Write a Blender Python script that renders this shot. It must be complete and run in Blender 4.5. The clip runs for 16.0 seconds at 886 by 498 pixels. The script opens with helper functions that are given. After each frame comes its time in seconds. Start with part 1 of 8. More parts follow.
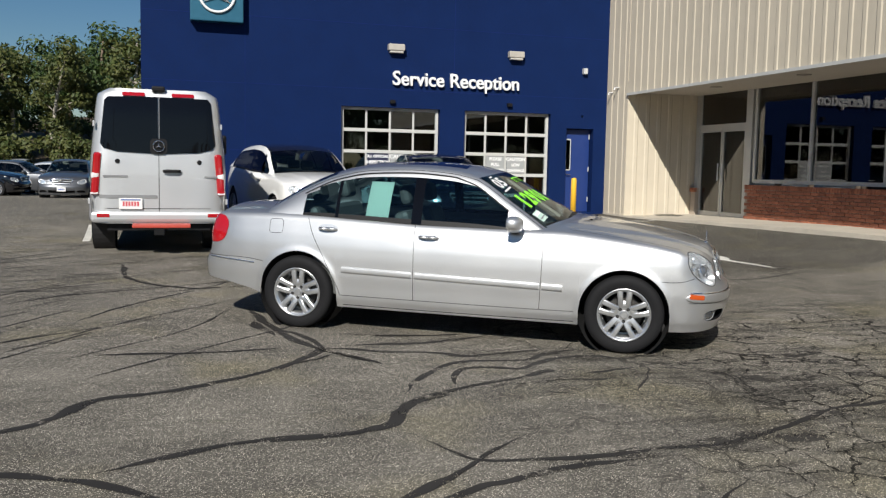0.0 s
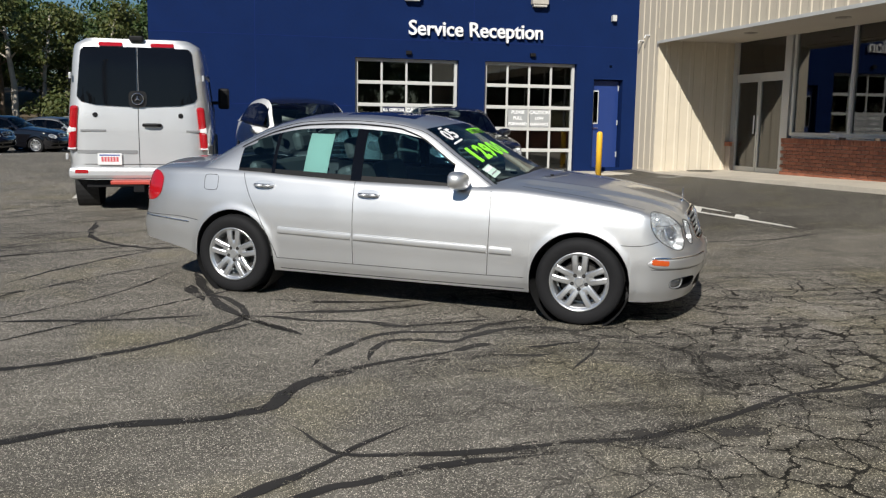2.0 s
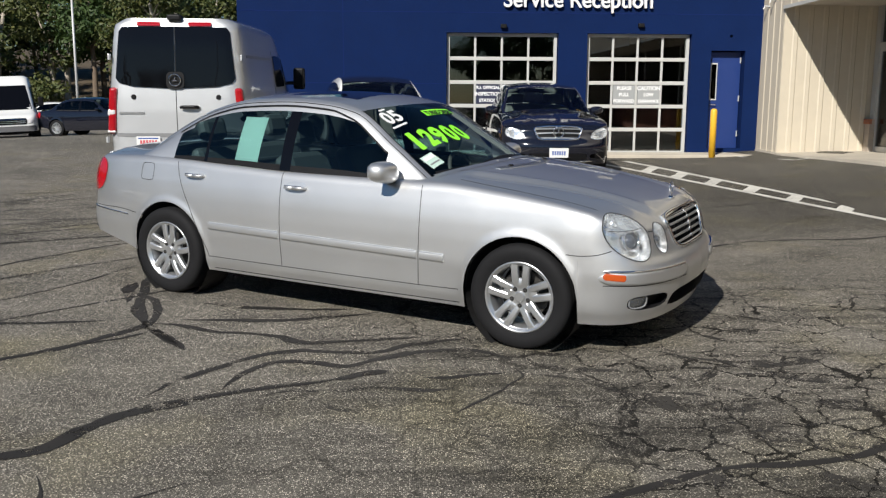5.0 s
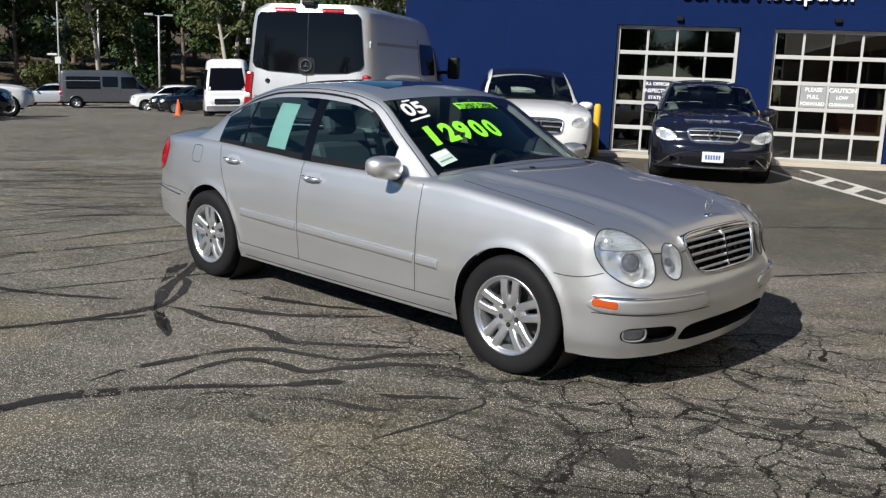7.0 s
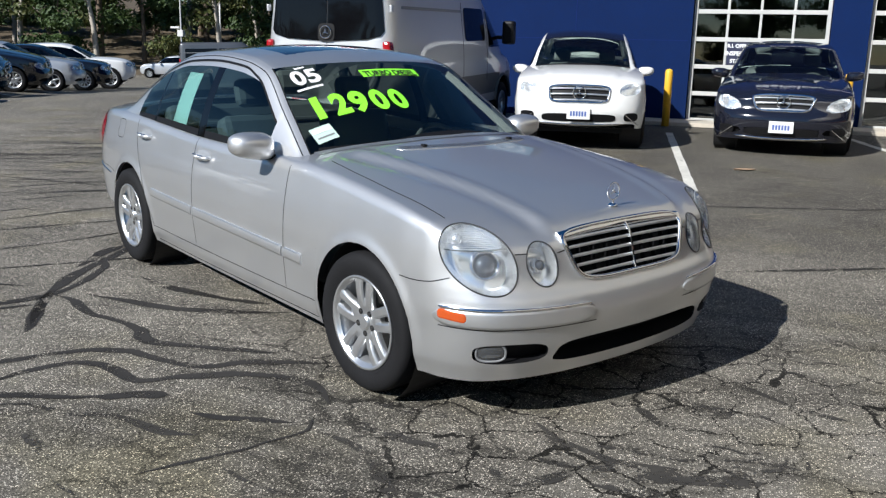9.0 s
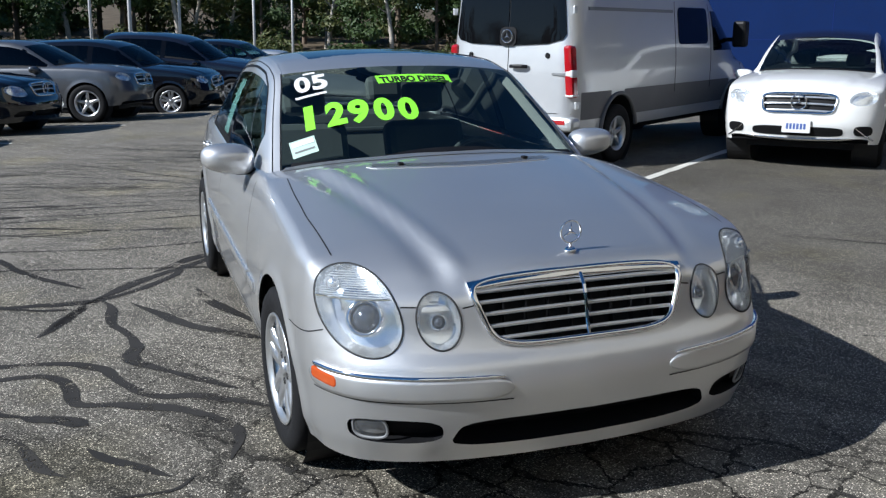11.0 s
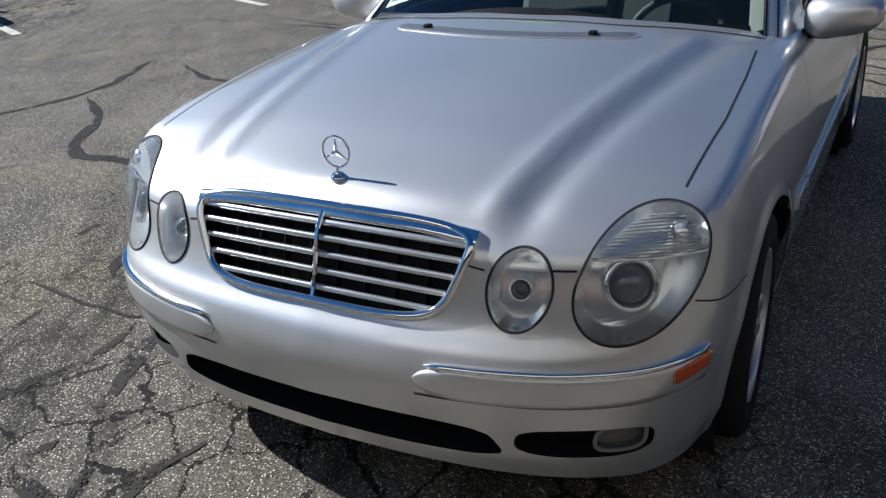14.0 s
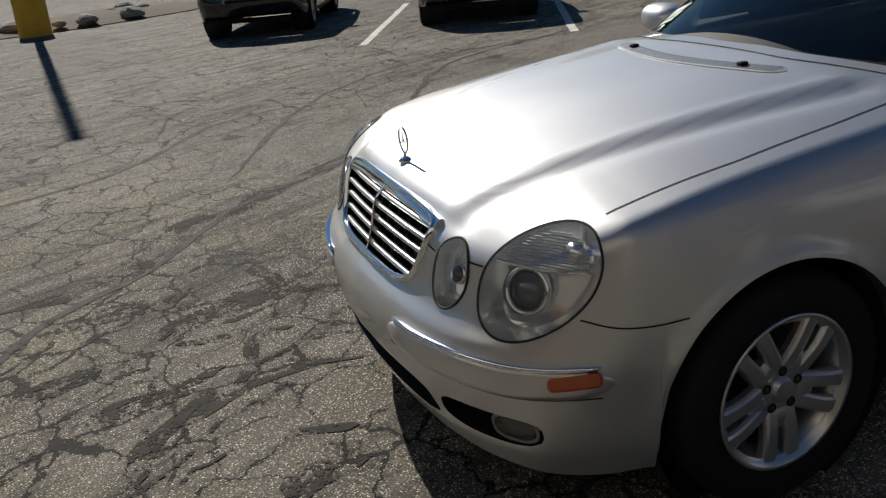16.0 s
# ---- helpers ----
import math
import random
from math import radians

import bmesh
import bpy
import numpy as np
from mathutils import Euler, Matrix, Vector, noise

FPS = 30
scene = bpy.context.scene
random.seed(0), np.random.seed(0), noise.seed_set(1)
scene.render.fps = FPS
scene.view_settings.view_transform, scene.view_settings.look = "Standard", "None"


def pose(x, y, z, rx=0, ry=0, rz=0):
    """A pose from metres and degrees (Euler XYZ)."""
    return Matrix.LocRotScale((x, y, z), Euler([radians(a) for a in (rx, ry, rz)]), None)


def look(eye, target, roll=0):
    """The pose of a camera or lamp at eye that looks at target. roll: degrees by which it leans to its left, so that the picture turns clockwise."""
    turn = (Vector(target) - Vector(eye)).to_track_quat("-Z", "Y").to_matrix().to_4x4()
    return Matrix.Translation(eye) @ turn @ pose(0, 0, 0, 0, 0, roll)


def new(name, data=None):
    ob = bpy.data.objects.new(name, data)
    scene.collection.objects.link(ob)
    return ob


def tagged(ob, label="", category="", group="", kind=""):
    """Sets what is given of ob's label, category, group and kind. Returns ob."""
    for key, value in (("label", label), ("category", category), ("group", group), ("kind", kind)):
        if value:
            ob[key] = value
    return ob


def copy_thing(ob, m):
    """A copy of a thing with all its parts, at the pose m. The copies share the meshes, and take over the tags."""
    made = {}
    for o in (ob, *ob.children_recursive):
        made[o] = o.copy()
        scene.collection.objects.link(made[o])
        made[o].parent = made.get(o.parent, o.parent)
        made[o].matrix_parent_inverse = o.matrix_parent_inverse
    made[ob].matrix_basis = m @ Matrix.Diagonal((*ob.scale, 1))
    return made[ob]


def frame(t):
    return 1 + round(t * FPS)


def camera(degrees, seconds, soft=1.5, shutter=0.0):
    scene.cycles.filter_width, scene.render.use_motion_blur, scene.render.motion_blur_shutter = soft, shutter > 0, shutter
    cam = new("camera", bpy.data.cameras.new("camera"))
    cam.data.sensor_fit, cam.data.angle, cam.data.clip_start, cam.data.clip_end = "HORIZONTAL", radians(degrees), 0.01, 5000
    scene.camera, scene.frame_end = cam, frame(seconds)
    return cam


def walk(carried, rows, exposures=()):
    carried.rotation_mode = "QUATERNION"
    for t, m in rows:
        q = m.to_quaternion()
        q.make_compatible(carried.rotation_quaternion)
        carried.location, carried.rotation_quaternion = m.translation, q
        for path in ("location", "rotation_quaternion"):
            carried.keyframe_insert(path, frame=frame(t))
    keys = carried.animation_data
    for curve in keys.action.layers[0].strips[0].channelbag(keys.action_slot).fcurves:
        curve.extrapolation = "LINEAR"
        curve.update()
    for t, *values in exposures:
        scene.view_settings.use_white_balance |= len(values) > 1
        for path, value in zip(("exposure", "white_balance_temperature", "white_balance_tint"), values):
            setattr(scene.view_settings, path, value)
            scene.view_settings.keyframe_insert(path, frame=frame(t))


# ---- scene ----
cam = camera(52.95, 16.0, 1.3)
PATH = [
    (0, (0.530, -0.413, 1.644), (1.124, 1.483, 1.415), 1.56),
    (0.5, (0.820, -0.374, 1.628), (1.386, 1.528, 1.380), 1.96),
    (1, (1.095, -0.312, 1.632), (1.644, 1.590, 1.349), 1.98),
    (1.5, (1.358, -0.143, 1.598), (1.880, 1.762, 1.286), 1.57),
    (2, (1.618, 0.016, 1.603), (2.083, 1.933, 1.274), 1.22),
    (2.5, (1.918, 0.078, 1.587), (2.303, 2.009, 1.239), 2.19),
    (3, (2.249, 0.153, 1.597), (2.574, 2.088, 1.213), 3.06),
    (3.5, (2.523, 0.314, 1.570), (2.799, 2.257, 1.188), 2.44),
    (4, (2.822, 0.510, 1.596), (3.045, 2.465, 1.237), 1.59),
    (4.2, (2.937, 0.567, 1.604), (3.142, 2.523, 1.240), 1.12),
    (6.3, (4.156, 1.245, 1.613), (3.966, 3.196, 1.214), 1.62),
    (6.5, (4.298, 1.293, 1.600), (4.056, 3.237, 1.200), 1.87),
    (7, (4.613, 1.389, 1.625), (4.235, 3.310, 1.217), 2.03),
    (7.5, (4.847, 1.602, 1.592), (4.399, 3.499, 1.142), 0.79),
    (8, (5.085, 1.857, 1.608), (4.596, 3.740, 1.141), -0.16),
    (8.5, (5.391, 2.157, 1.578), (4.842, 4.022, 1.105), 0.32),
    (9, (5.678, 2.477, 1.616), (5.033, 4.307, 1.133), 0.94),
    (9.2, (5.762, 2.620, 1.608), (5.076, 4.434, 1.121), 0.66),
    (11.3, (6.696, 4.051, 1.585), (5.414, 5.509, 1.104), -0.42),
    (11.5, (6.762, 4.237, 1.613), (5.435, 5.651, 1.126), -0.72),
    (12, (6.965, 4.692, 1.610), (5.497, 5.965, 1.134), -0.71),
    (12.5, (7.137, 5.167, 1.650), (5.553, 6.287, 1.165), -0.43),
    (13, (7.165, 5.711, 1.603), (5.475, 6.624, 1.047), -1.25),
    (13.5, (7.160, 6.156, 1.588), (5.360, 6.682, 0.892), -1.38),
    (14, (7.139, 6.535, 1.553), (5.308, 6.606, 0.750), -3.12),
    (14.5, (7.012, 6.936, 1.493), (5.229, 6.634, 0.640), -5.14),
    (15, (6.976, 7.281, 1.504), (5.282, 6.612, 0.676), -4.52),
    (15.5, (7.026, 7.649, 1.511), (5.471, 6.647, 0.751), -4.41),
    (16, (7.061, 8.067, 1.539), (5.603, 6.890, 0.840), -5.82),
]
FY = 19.665                                   # the blue front of the building
# the lot falls away from the building: the path and the parked cars are given in the lot's own level
LOT = Matrix.Translation((0, FY, 0)) @ Matrix.Rotation(radians(1.5), 4, "X") @ Matrix.Translation((0, -FY, 0))
EXPOSURES = [(0.0, 0.2, 6300, 9), (4.0, 0.2, 6300, 9), (6.5, 0.17, 6250, 10), (7.0, 0.25, 6200, 10), (7.5, 0.51, 6150, 11), (9.0, 0.49, 5900, 9), (11.5, 0.47, 5620, 8), (12.5, 0.57, 5620, 7), (13.5, 0.49, 5620, 8), (14.5, 0.25, 6020, 9), (15.5, -0.05, 6350, 9), (16.0, -0.17, 6560, 10)]
walk(cam, [(t, LOT @ look(eye, target, roll)) for t, eye, target, roll in PATH], EXPOSURES)

# ---- light ----
SUN_AZ, SUN_EL = 242.0, 35.0            # degrees, counter-clockwise from +x, and height
world = bpy.data.worlds.new("world")
scene.world = world
world.use_nodes = True
wn = world.node_tree.nodes
wl = world.node_tree.links
sky = wn.new("ShaderNodeTexSky")
sky.sky_type = "NISHITA"
sky.sun_disc = False
sky.sun_elevation = radians(SUN_EL)
sky.sun_rotation = radians(90.0 - SUN_AZ)
sky.air_density, sky.dust_density, sky.ozone_density = 1.0, 0.1, 3.0
clear = wn.new("ShaderNodeHueSaturation")           # a deep blue autumn sky
clear.inputs["Saturation"].default_value = 1.25
wl.new(sky.outputs[0], clear.inputs["Color"])
wl.new(clear.outputs[0], wn["Background"].inputs[0])
wn["Background"].inputs[1].default_value = 0.046
sun_data = bpy.data.lights.new("sun", "SUN")
sun_data.energy, sun_data.angle, sun_data.color = 5.0, radians(0.53), (1.0, 0.94, 0.85)
sun = new("sun", sun_data)
ce = math.cos(radians(SUN_EL))
SUN_DIR = Vector((math.cos(radians(SUN_AZ)) * ce, math.sin(radians(SUN_AZ)) * ce, math.sin(radians(SUN_EL))))
sun.matrix_world = look(SUN_DIR * 60, (0, 0, 0))


# ---- materials ----
def material(name, base, rough=0.5, metal=0.0, vary=0.0, scale=20.0, fine=0.0, bump=0.0, coat=0.0, spec=0.5, per_object=0.0):
    """A principled material whose colour and roughness vary at two scales, with optional fine relief."""
    m = bpy.data.materials.new(name)
    m.use_nodes = True
    nt, bs = m.node_tree, m.node_tree.nodes["Principled BSDF"]
    bs.inputs["Base Color"].default_value = (*base, 1)
    bs.inputs["Roughness"].default_value = rough
    bs.inputs["Metallic"].default_value = metal
    bs.inputs["Coat Weight"].default_value = coat
    bs.inputs["Coat Roughness"].default_value = 0.04
    bs.inputs["Specular IOR Level"].default_value = spec
    tc = nt.nodes.new("ShaderNodeTexCoord")
    if vary or bump or fine:
        big = nt.nodes.new("ShaderNodeTexNoise")
        big.inputs["Scale"].default_value, big.inputs["Detail"].default_value = scale * 0.12, 4
        small = nt.nodes.new("ShaderNodeTexNoise")
        small.inputs["Scale"].default_value, small.inputs["Detail"].default_value = scale, 6
        for n in (big, small):
            nt.links.new(tc.outputs["Object"], n.inputs["Vector"])
        mix = nt.nodes.new("ShaderNodeMath")
        mix.operation = "MULTIPLY_ADD"
        nt.links.new(big.outputs["Fac"], mix.inputs[0])
        mix.inputs[1].default_value = 0.6
        mul = nt.nodes.new("ShaderNodeMath")
        mul.operation = "MULTIPLY"
        nt.links.new(small.outputs["Fac"], mul.inputs[0])
        mul.inputs[1].default_value = 0.4
        nt.links.new(mul.outputs[0], mix.inputs[2])
        ramp = nt.nodes.new("ShaderNodeMapRange")
        nt.links.new(mix.outputs[0], ramp.inputs[0])
        ramp.inputs[1].default_value, ramp.inputs[2].default_value = 0.3, 0.7
        ramp.inputs[3].default_value, ramp.inputs[4].default_value = 1 - vary, 1 + vary
        sc = nt.nodes.new("ShaderNodeVectorMath")
        sc.operation = "SCALE"
        sc.inputs[0].default_value = base
        nt.links.new(ramp.outputs[0], sc.inputs["Scale"])
        last = sc.outputs[0]
        if per_object:
            oi = nt.nodes.new("ShaderNodeObjectInfo")
            mr = nt.nodes.new("ShaderNodeMapRange")
            nt.links.new(oi.outputs["Random"], mr.inputs[0])
            mr.inputs[3].default_value, mr.inputs[4].default_value = 1 - per_object, 1 + per_object
            s2 = nt.nodes.new("ShaderNodeVectorMath")
            s2.operation = "SCALE"
            nt.links.new(last, s2.inputs[0])
            nt.links.new(mr.outputs[0], s2.inputs["Scale"])
            last = s2.outputs[0]
        nt.links.new(last, bs.inputs["Base Color"])
        rr = nt.nodes.new("ShaderNodeMapRange")
        nt.links.new(small.outputs["Fac"], rr.inputs[0])
        rr.inputs[3].default_value, rr.inputs[4].default_value = max(0.02, rough * 0.85), min(1, rough * 1.15)
        nt.links.new(rr.outputs[0], bs.inputs["Roughness"])
        if bump:
            bp = nt.nodes.new("ShaderNodeBump")
            bp.inputs["Strength"].default_value, bp.inputs["Distance"].default_value = 1.0, bump
            nt.links.new(small.outputs["Fac"], bp.inputs["Height"])
            nt.links.new(bp.outputs[0], bs.inputs["Normal"])
    return m


def paint(name, base, metal=0.0, rough=0.35, flake=0.0):
    """Car paint: a base coat, with metal flakes if wanted, under a clear coat."""
    m = material(name, base, rough, metal, vary=0.03, scale=3.0, coat=1.0)
    if flake:
        nt, bs = m.node_tree, m.node_tree.nodes["Principled BSDF"]
        tc = nt.nodes.new("ShaderNodeTexCoord")
        v = nt.nodes.new("ShaderNodeTexVoronoi")
        v.inputs["Scale"].default_value = 900.0
        nt.links.new(tc.outputs["Object"], v.inputs["Vector"])
        bp = nt.nodes.new("ShaderNodeBump")
        bp.inputs["Strength"].default_value, bp.inputs["Distance"].default_value = flake, 0.001
        nt.links.new(v.outputs["Color"], bp.inputs["Height"])
        nt.links.new(bp.outputs[0], bs.inputs["Normal"])
    return m


def glass(name, tint, ior=1.5, rough=0.0):
    """A thin pane: tinted see-through with a Fresnel gloss."""
    m = bpy.data.materials.new(name)
    m.use_nodes = True
    nt = m.node_tree
    nt.nodes.remove(nt.nodes["Principled BSDF"])
    tr, gl, mx, fr = (nt.nodes.new("ShaderNode" + k) for k in ("BsdfTransparent", "BsdfGlossy", "MixShader", "Fresnel"))
    tr.inputs["Color"].default_value = (*tint, 1)
    gl.inputs["Roughness"].default_value = rough
    fr.inputs["IOR"].default_value = ior
    nt.links.new(fr.outputs[0], mx.inputs[0])
    nt.links.new(tr.outputs[0], mx.inputs[1])
    nt.links.new(gl.outputs[0], mx.inputs[2])
    nt.links.new(mx.outputs[0], nt.nodes["Material Output"].inputs["Surface"])
    return m


SILVER = paint("silver_paint", (0.69, 0.695, 0.70), 0.97, 0.33, 0.08)


def broad_flakes(m, rough, share):
    """Mix in a second, rougher lobe of metal flakes, so that the paint glows away from the mirror angle too."""
    nt, bs = m.node_tree, m.node_tree.nodes["Principled BSDF"]
    b2, mx = nt.nodes.new("ShaderNodeBsdfPrincipled"), nt.nodes.new("ShaderNodeMixShader")
    for k in ("Base Color", "Normal"):
        if bs.inputs[k].is_linked:
            nt.links.new(bs.inputs[k].links[0].from_socket, b2.inputs[k])
    b2.inputs["Metallic"].default_value, b2.inputs["Roughness"].default_value = 0.9, rough
    b2.inputs["Coat Weight"].default_value, b2.inputs["Coat Roughness"].default_value = 1.0, 0.04
    mx.inputs[0].default_value = share
    nt.links.new(bs.outputs[0], mx.inputs[1])
    nt.links.new(b2.outputs[0], mx.inputs[2])
    nt.links.new(mx.outputs[0], nt.nodes["Material Output"].inputs["Surface"])


broad_flakes(SILVER, 0.60, 0.50)
WHITE_PAINT = paint("white_paint", (0.80, 0.80, 0.78), 0.0, 0.4)
VAN_WHITE = paint("van_white_paint", (0.58, 0.59, 0.60), 0.5, 0.4)
NAVY_PAINT = paint("navy_paint", (0.009, 0.010, 0.017), 0.0, 0.1)
BLACK_PAINT = paint("black_paint", (0.006, 0.006, 0.008), 0.0, 0.1)
GREY_PAINT = paint("grey_paint", (0.13, 0.135, 0.145), 0.6, 0.35)
PALE_PAINT = paint("pale_silver_paint", (0.55, 0.57, 0.60), 0.5, 0.35)
RED_PAINT = paint("red_paint", (0.35, 0.02, 0.02), 0.1, 0.35)
TRIM_BLACK = material("black_trim", (0.009, 0.009, 0.010), 0.5, 0, 0.15, 60, spec=0.2)
GAP = material("panel_gap", (0.012, 0.012, 0.013), 0.7)
RUBBER = material("rubber", (0.011, 0.011, 0.012), 0.75, 0, 0.2, 40, bump=0.0008, spec=0.2)
TREAD = material("tyre_tread", (0.016, 0.016, 0.016), 0.85, 0, 0.2, 60, bump=0.002)
ALLOY = material("alloy", (0.64, 0.65, 0.66), 0.30, 0.85, 0.06, 12)
DARK_METAL = material("dark_metal", (0.10, 0.095, 0.09), 0.5, 0.8, 0.3, 30)
CHROME = material("chrome", (0.85, 0.86, 0.88), 0.07, 1.0)
REFLECTOR = material("reflector", (0.93, 0.95, 0.97), 0.20, 0.85)
LAMP_RIB = material("lamp_rib", (0.40, 0.43, 0.46), 0.5, 0.0)
GREY_PLASTIC = material("grey_plastic", (0.20, 0.205, 0.21), 0.55, 0, 0.08, 40)
BUMPER_GREY = material("bumper_grey", (0.13, 0.13, 0.135), 0.6, 0, 0.1, 30)
LENS_RED = material("red_lens", (0.36, 0.007, 0.012), 0.12, 0, 0.12, 60, coat=1.0)
LENS_ORANGE = material("orange_lens", (0.48, 0.075, 0.010), 0.2, 0, 0.1, 80, coat=1.0)
LENS_WHITE = material("pale_lens", (0.72, 0.70, 0.70), 0.15, 0, 0.1, 80, coat=1.0)
SEAT = material("grey_leather", (0.13, 0.135, 0.13), 0.5, 0, 0.15, 30, bump=0.001)
DASH = material("dash_plastic", (0.080, 0.084, 0.082), 0.6, 0, 0.15, 50)
LINING = material("pale_lining", (0.32, 0.31, 0.29), 0.8, 0, 0.1, 40)
CAR_GLASS = glass("car_glass", (0.50, 0.63, 0.60), 1.6)
SIDE_GLASS = glass("side_glass", (0.26, 0.41, 0.44), 1.6)
DARK_GLASS = glass("privacy_glass", (0.05, 0.055, 0.06))
VAN_GLASS = material("van_glass", (0.004, 0.004, 0.005), 0.04, 0, 0, spec=0.35)
SHOP_GLASS = glass("shop_glass", (0.50, 0.54, 0.54), 2.0)
LAMP_GLASS = glass("lamp_glass", (0.97, 0.985, 0.99), 1.36)
_nt = LAMP_GLASS.node_tree                     # old polycarbonate: a little cloudy
_df, _mx = _nt.nodes.new("ShaderNodeBsdfDiffuse"), _nt.nodes.new("ShaderNodeMixShader")
_df.inputs["Color"].default_value = (0.72, 0.75, 0.78, 1)
_mx.inputs[0].default_value = 0.08
_out = _nt.nodes["Material Output"].inputs["Surface"]
_src = _out.links[0].from_socket
_nt.links.new(_src, _mx.inputs[1])
_nt.links.new(_df.outputs[0], _mx.inputs[2])
_nt.links.new(_mx.outputs[0], _out)
PLATE = material("plate", (0.75, 0.75, 0.74), 0.4, 0, 0.05, 30)
GREEN_FILM = material("bright_green_film", (0.30, 0.95, 0.04), 0.5, 0, 0.04, 30)
WHITE_FILM = material("white_film", (0.78, 0.78, 0.78), 0.5, 0, 0.04, 30)
BLACK_INK = material("black_ink", (0.01, 0.01, 0.01), 0.6)
PAPER = material("pale_green_paper", (0.50, 0.66, 0.58), 0.6, 0, 0.06, 20)
PINK_INK = material("red_ink", (0.55, 0.10, 0.12), 0.6)
BLUE_INK = material("blue_ink", (0.07, 0.12, 0.35), 0.6)

BLUE_WALL = material("blue_stucco", (0.0038, 0.0150, 0.070), 0.8, 0, 0.10, 14, bump=0.002, spec=0.1)
BEIGE_METAL = material("beige_ribbed_metal", (0.58, 0.515, 0.405), 0.5, 0, 0.06, 6)
SOFFIT = material("soffit", (0.50, 0.46, 0.40), 0.8, 0, 0.06, 8)
BRICK = material("red_brick", (0.36, 0.135, 0.075), 0.85, 0, 0.2, 30, bump=0.002, per_object=0.25)
MORTAR = material("mortar", (0.42, 0.36, 0.30), 0.9, 0, 0.12, 40, bump=0.002)
CONCRETE = material("pale_concrete", (0.50, 0.45, 0.37), 0.9, 0, 0.15, 12, bump=0.002)
ALUMINIUM = material("aluminium_frame", (0.56, 0.56, 0.55), 0.4, 0.3, 0.06, 20)
DOOR_WHITE = material("white_door_frame", (0.50, 0.50, 0.48), 0.5, 0, 0.06, 20)
LETTER_WHITE = material("white_letter", (0.80, 0.80, 0.80), 0.5, 0, 0.03, 20)
SIGN_BLUE = material("sign_blue", (0.02, 0.10, 0.16), 0.35, 0, 0.1, 10)
SIGN_GREY = material("sign_grey", (0.33, 0.34, 0.34), 0.5, 0, 0.05, 20)
SIGN_NAVY = material("sign_navy", (0.02, 0.025, 0.06), 0.5, 0, 0.05, 20)
YELLOW = material("yellow_paint", (0.80, 0.46, 0.03), 0.5, 0, 0.12, 10, bump=0.001)
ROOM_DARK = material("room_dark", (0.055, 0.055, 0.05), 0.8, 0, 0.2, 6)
# near-black: the rooms' lack of light is put into this colour
ROOM_UNLIT = material("room_unlit", (0.06, 0.058, 0.053), 0.8, 0, 0.2, 6)
GALV = material("galvanised_pole", (0.55, 0.55, 0.54), 0.5, 0.2, 0.1, 12)
LAMP_GREY = material("lamp_housing", (0.40, 0.37, 0.33), 0.6, 0, 0.1, 20)
CONE_ORANGE = material("cone_orange", (0.75, 0.13, 0.03), 0.6, 0, 0.1, 20)
LINE_WHITE = material("road_paint", (0.62, 0.60, 0.54), 0.8, 0, 0.28, 26, bump=0.001)
TAR = material("crack_sealant", (0.028, 0.026, 0.024), 0.78, 0, 0.35, 18, bump=0.001, spec=0.25)
TAR_FADED = material("worn_sealant", (0.046, 0.043, 0.039), 0.9, 0, 0.35, 18, bump=0.001, spec=0.2)
def worn_through(m, keep, scale=26.0):
    """Let an old coating break up, so that the ground shows through it in spots."""
    nt = m.node_tree
    out = nt.nodes["Material Output"].inputs["Surface"]
    tc, nz, gr, ad, th, mx, tr = (nt.nodes.new("ShaderNode" + k) for k in ("TexCoord", "TexNoise", "TexNoise", "Math", "MapRange", "MixShader", "BsdfTransparent"))
    nz.inputs["Scale"].default_value, nz.inputs["Detail"].default_value, nz.inputs["Roughness"].default_value = scale * 0.2, 8, 0.72
    gr.inputs["Scale"].default_value, gr.inputs["Detail"].default_value = scale * 3.5, 3
    for n in (nz, gr):
        nt.links.new(tc.outputs["Object"], n.inputs["Vector"])
    ad.operation = "MULTIPLY_ADD"
    nt.links.new(gr.outputs["Fac"], ad.inputs[0])
    ad.inputs[1].default_value = 0.45
    nt.links.new(nz.outputs["Fac"], ad.inputs[2])
    nt.links.new(ad.outputs[0], th.inputs[0])
    th.inputs[1].default_value, th.inputs[2].default_value = keep - 0.03, keep + 0.03
    nt.links.new(th.outputs[0], mx.inputs[0])
    nt.links.new(tr.outputs[0], mx.inputs[2])
    nt.links.new(m.node_tree.nodes["Principled BSDF"].outputs[0], mx.inputs[1])
    nt.links.new(mx.outputs[0], out)


worn_through(TAR, 0.80)
worn_through(TAR_FADED, 0.718)
TAR_SMEAR = material("tar_smear", (0.050, 0.046, 0.041), 0.9, 0, 0.3, 18, bump=0.001, spec=0.2)
worn_through(TAR_SMEAR, 0.69, 20.0)
worn_through(LINE_WHITE, 0.90)
BARK = material("bark", (0.16, 0.12, 0.085), 0.9, 0, 0.3, 25, bump=0.01)
PALE_BARK = material("pale_bark", (0.40, 0.36, 0.30), 0.9, 0, 0.25, 25, bump=0.006)
SOIL = material("leaf_litter", (0.10, 0.075, 0.045), 0.95, 0, 0.4, 8, bump=0.02)


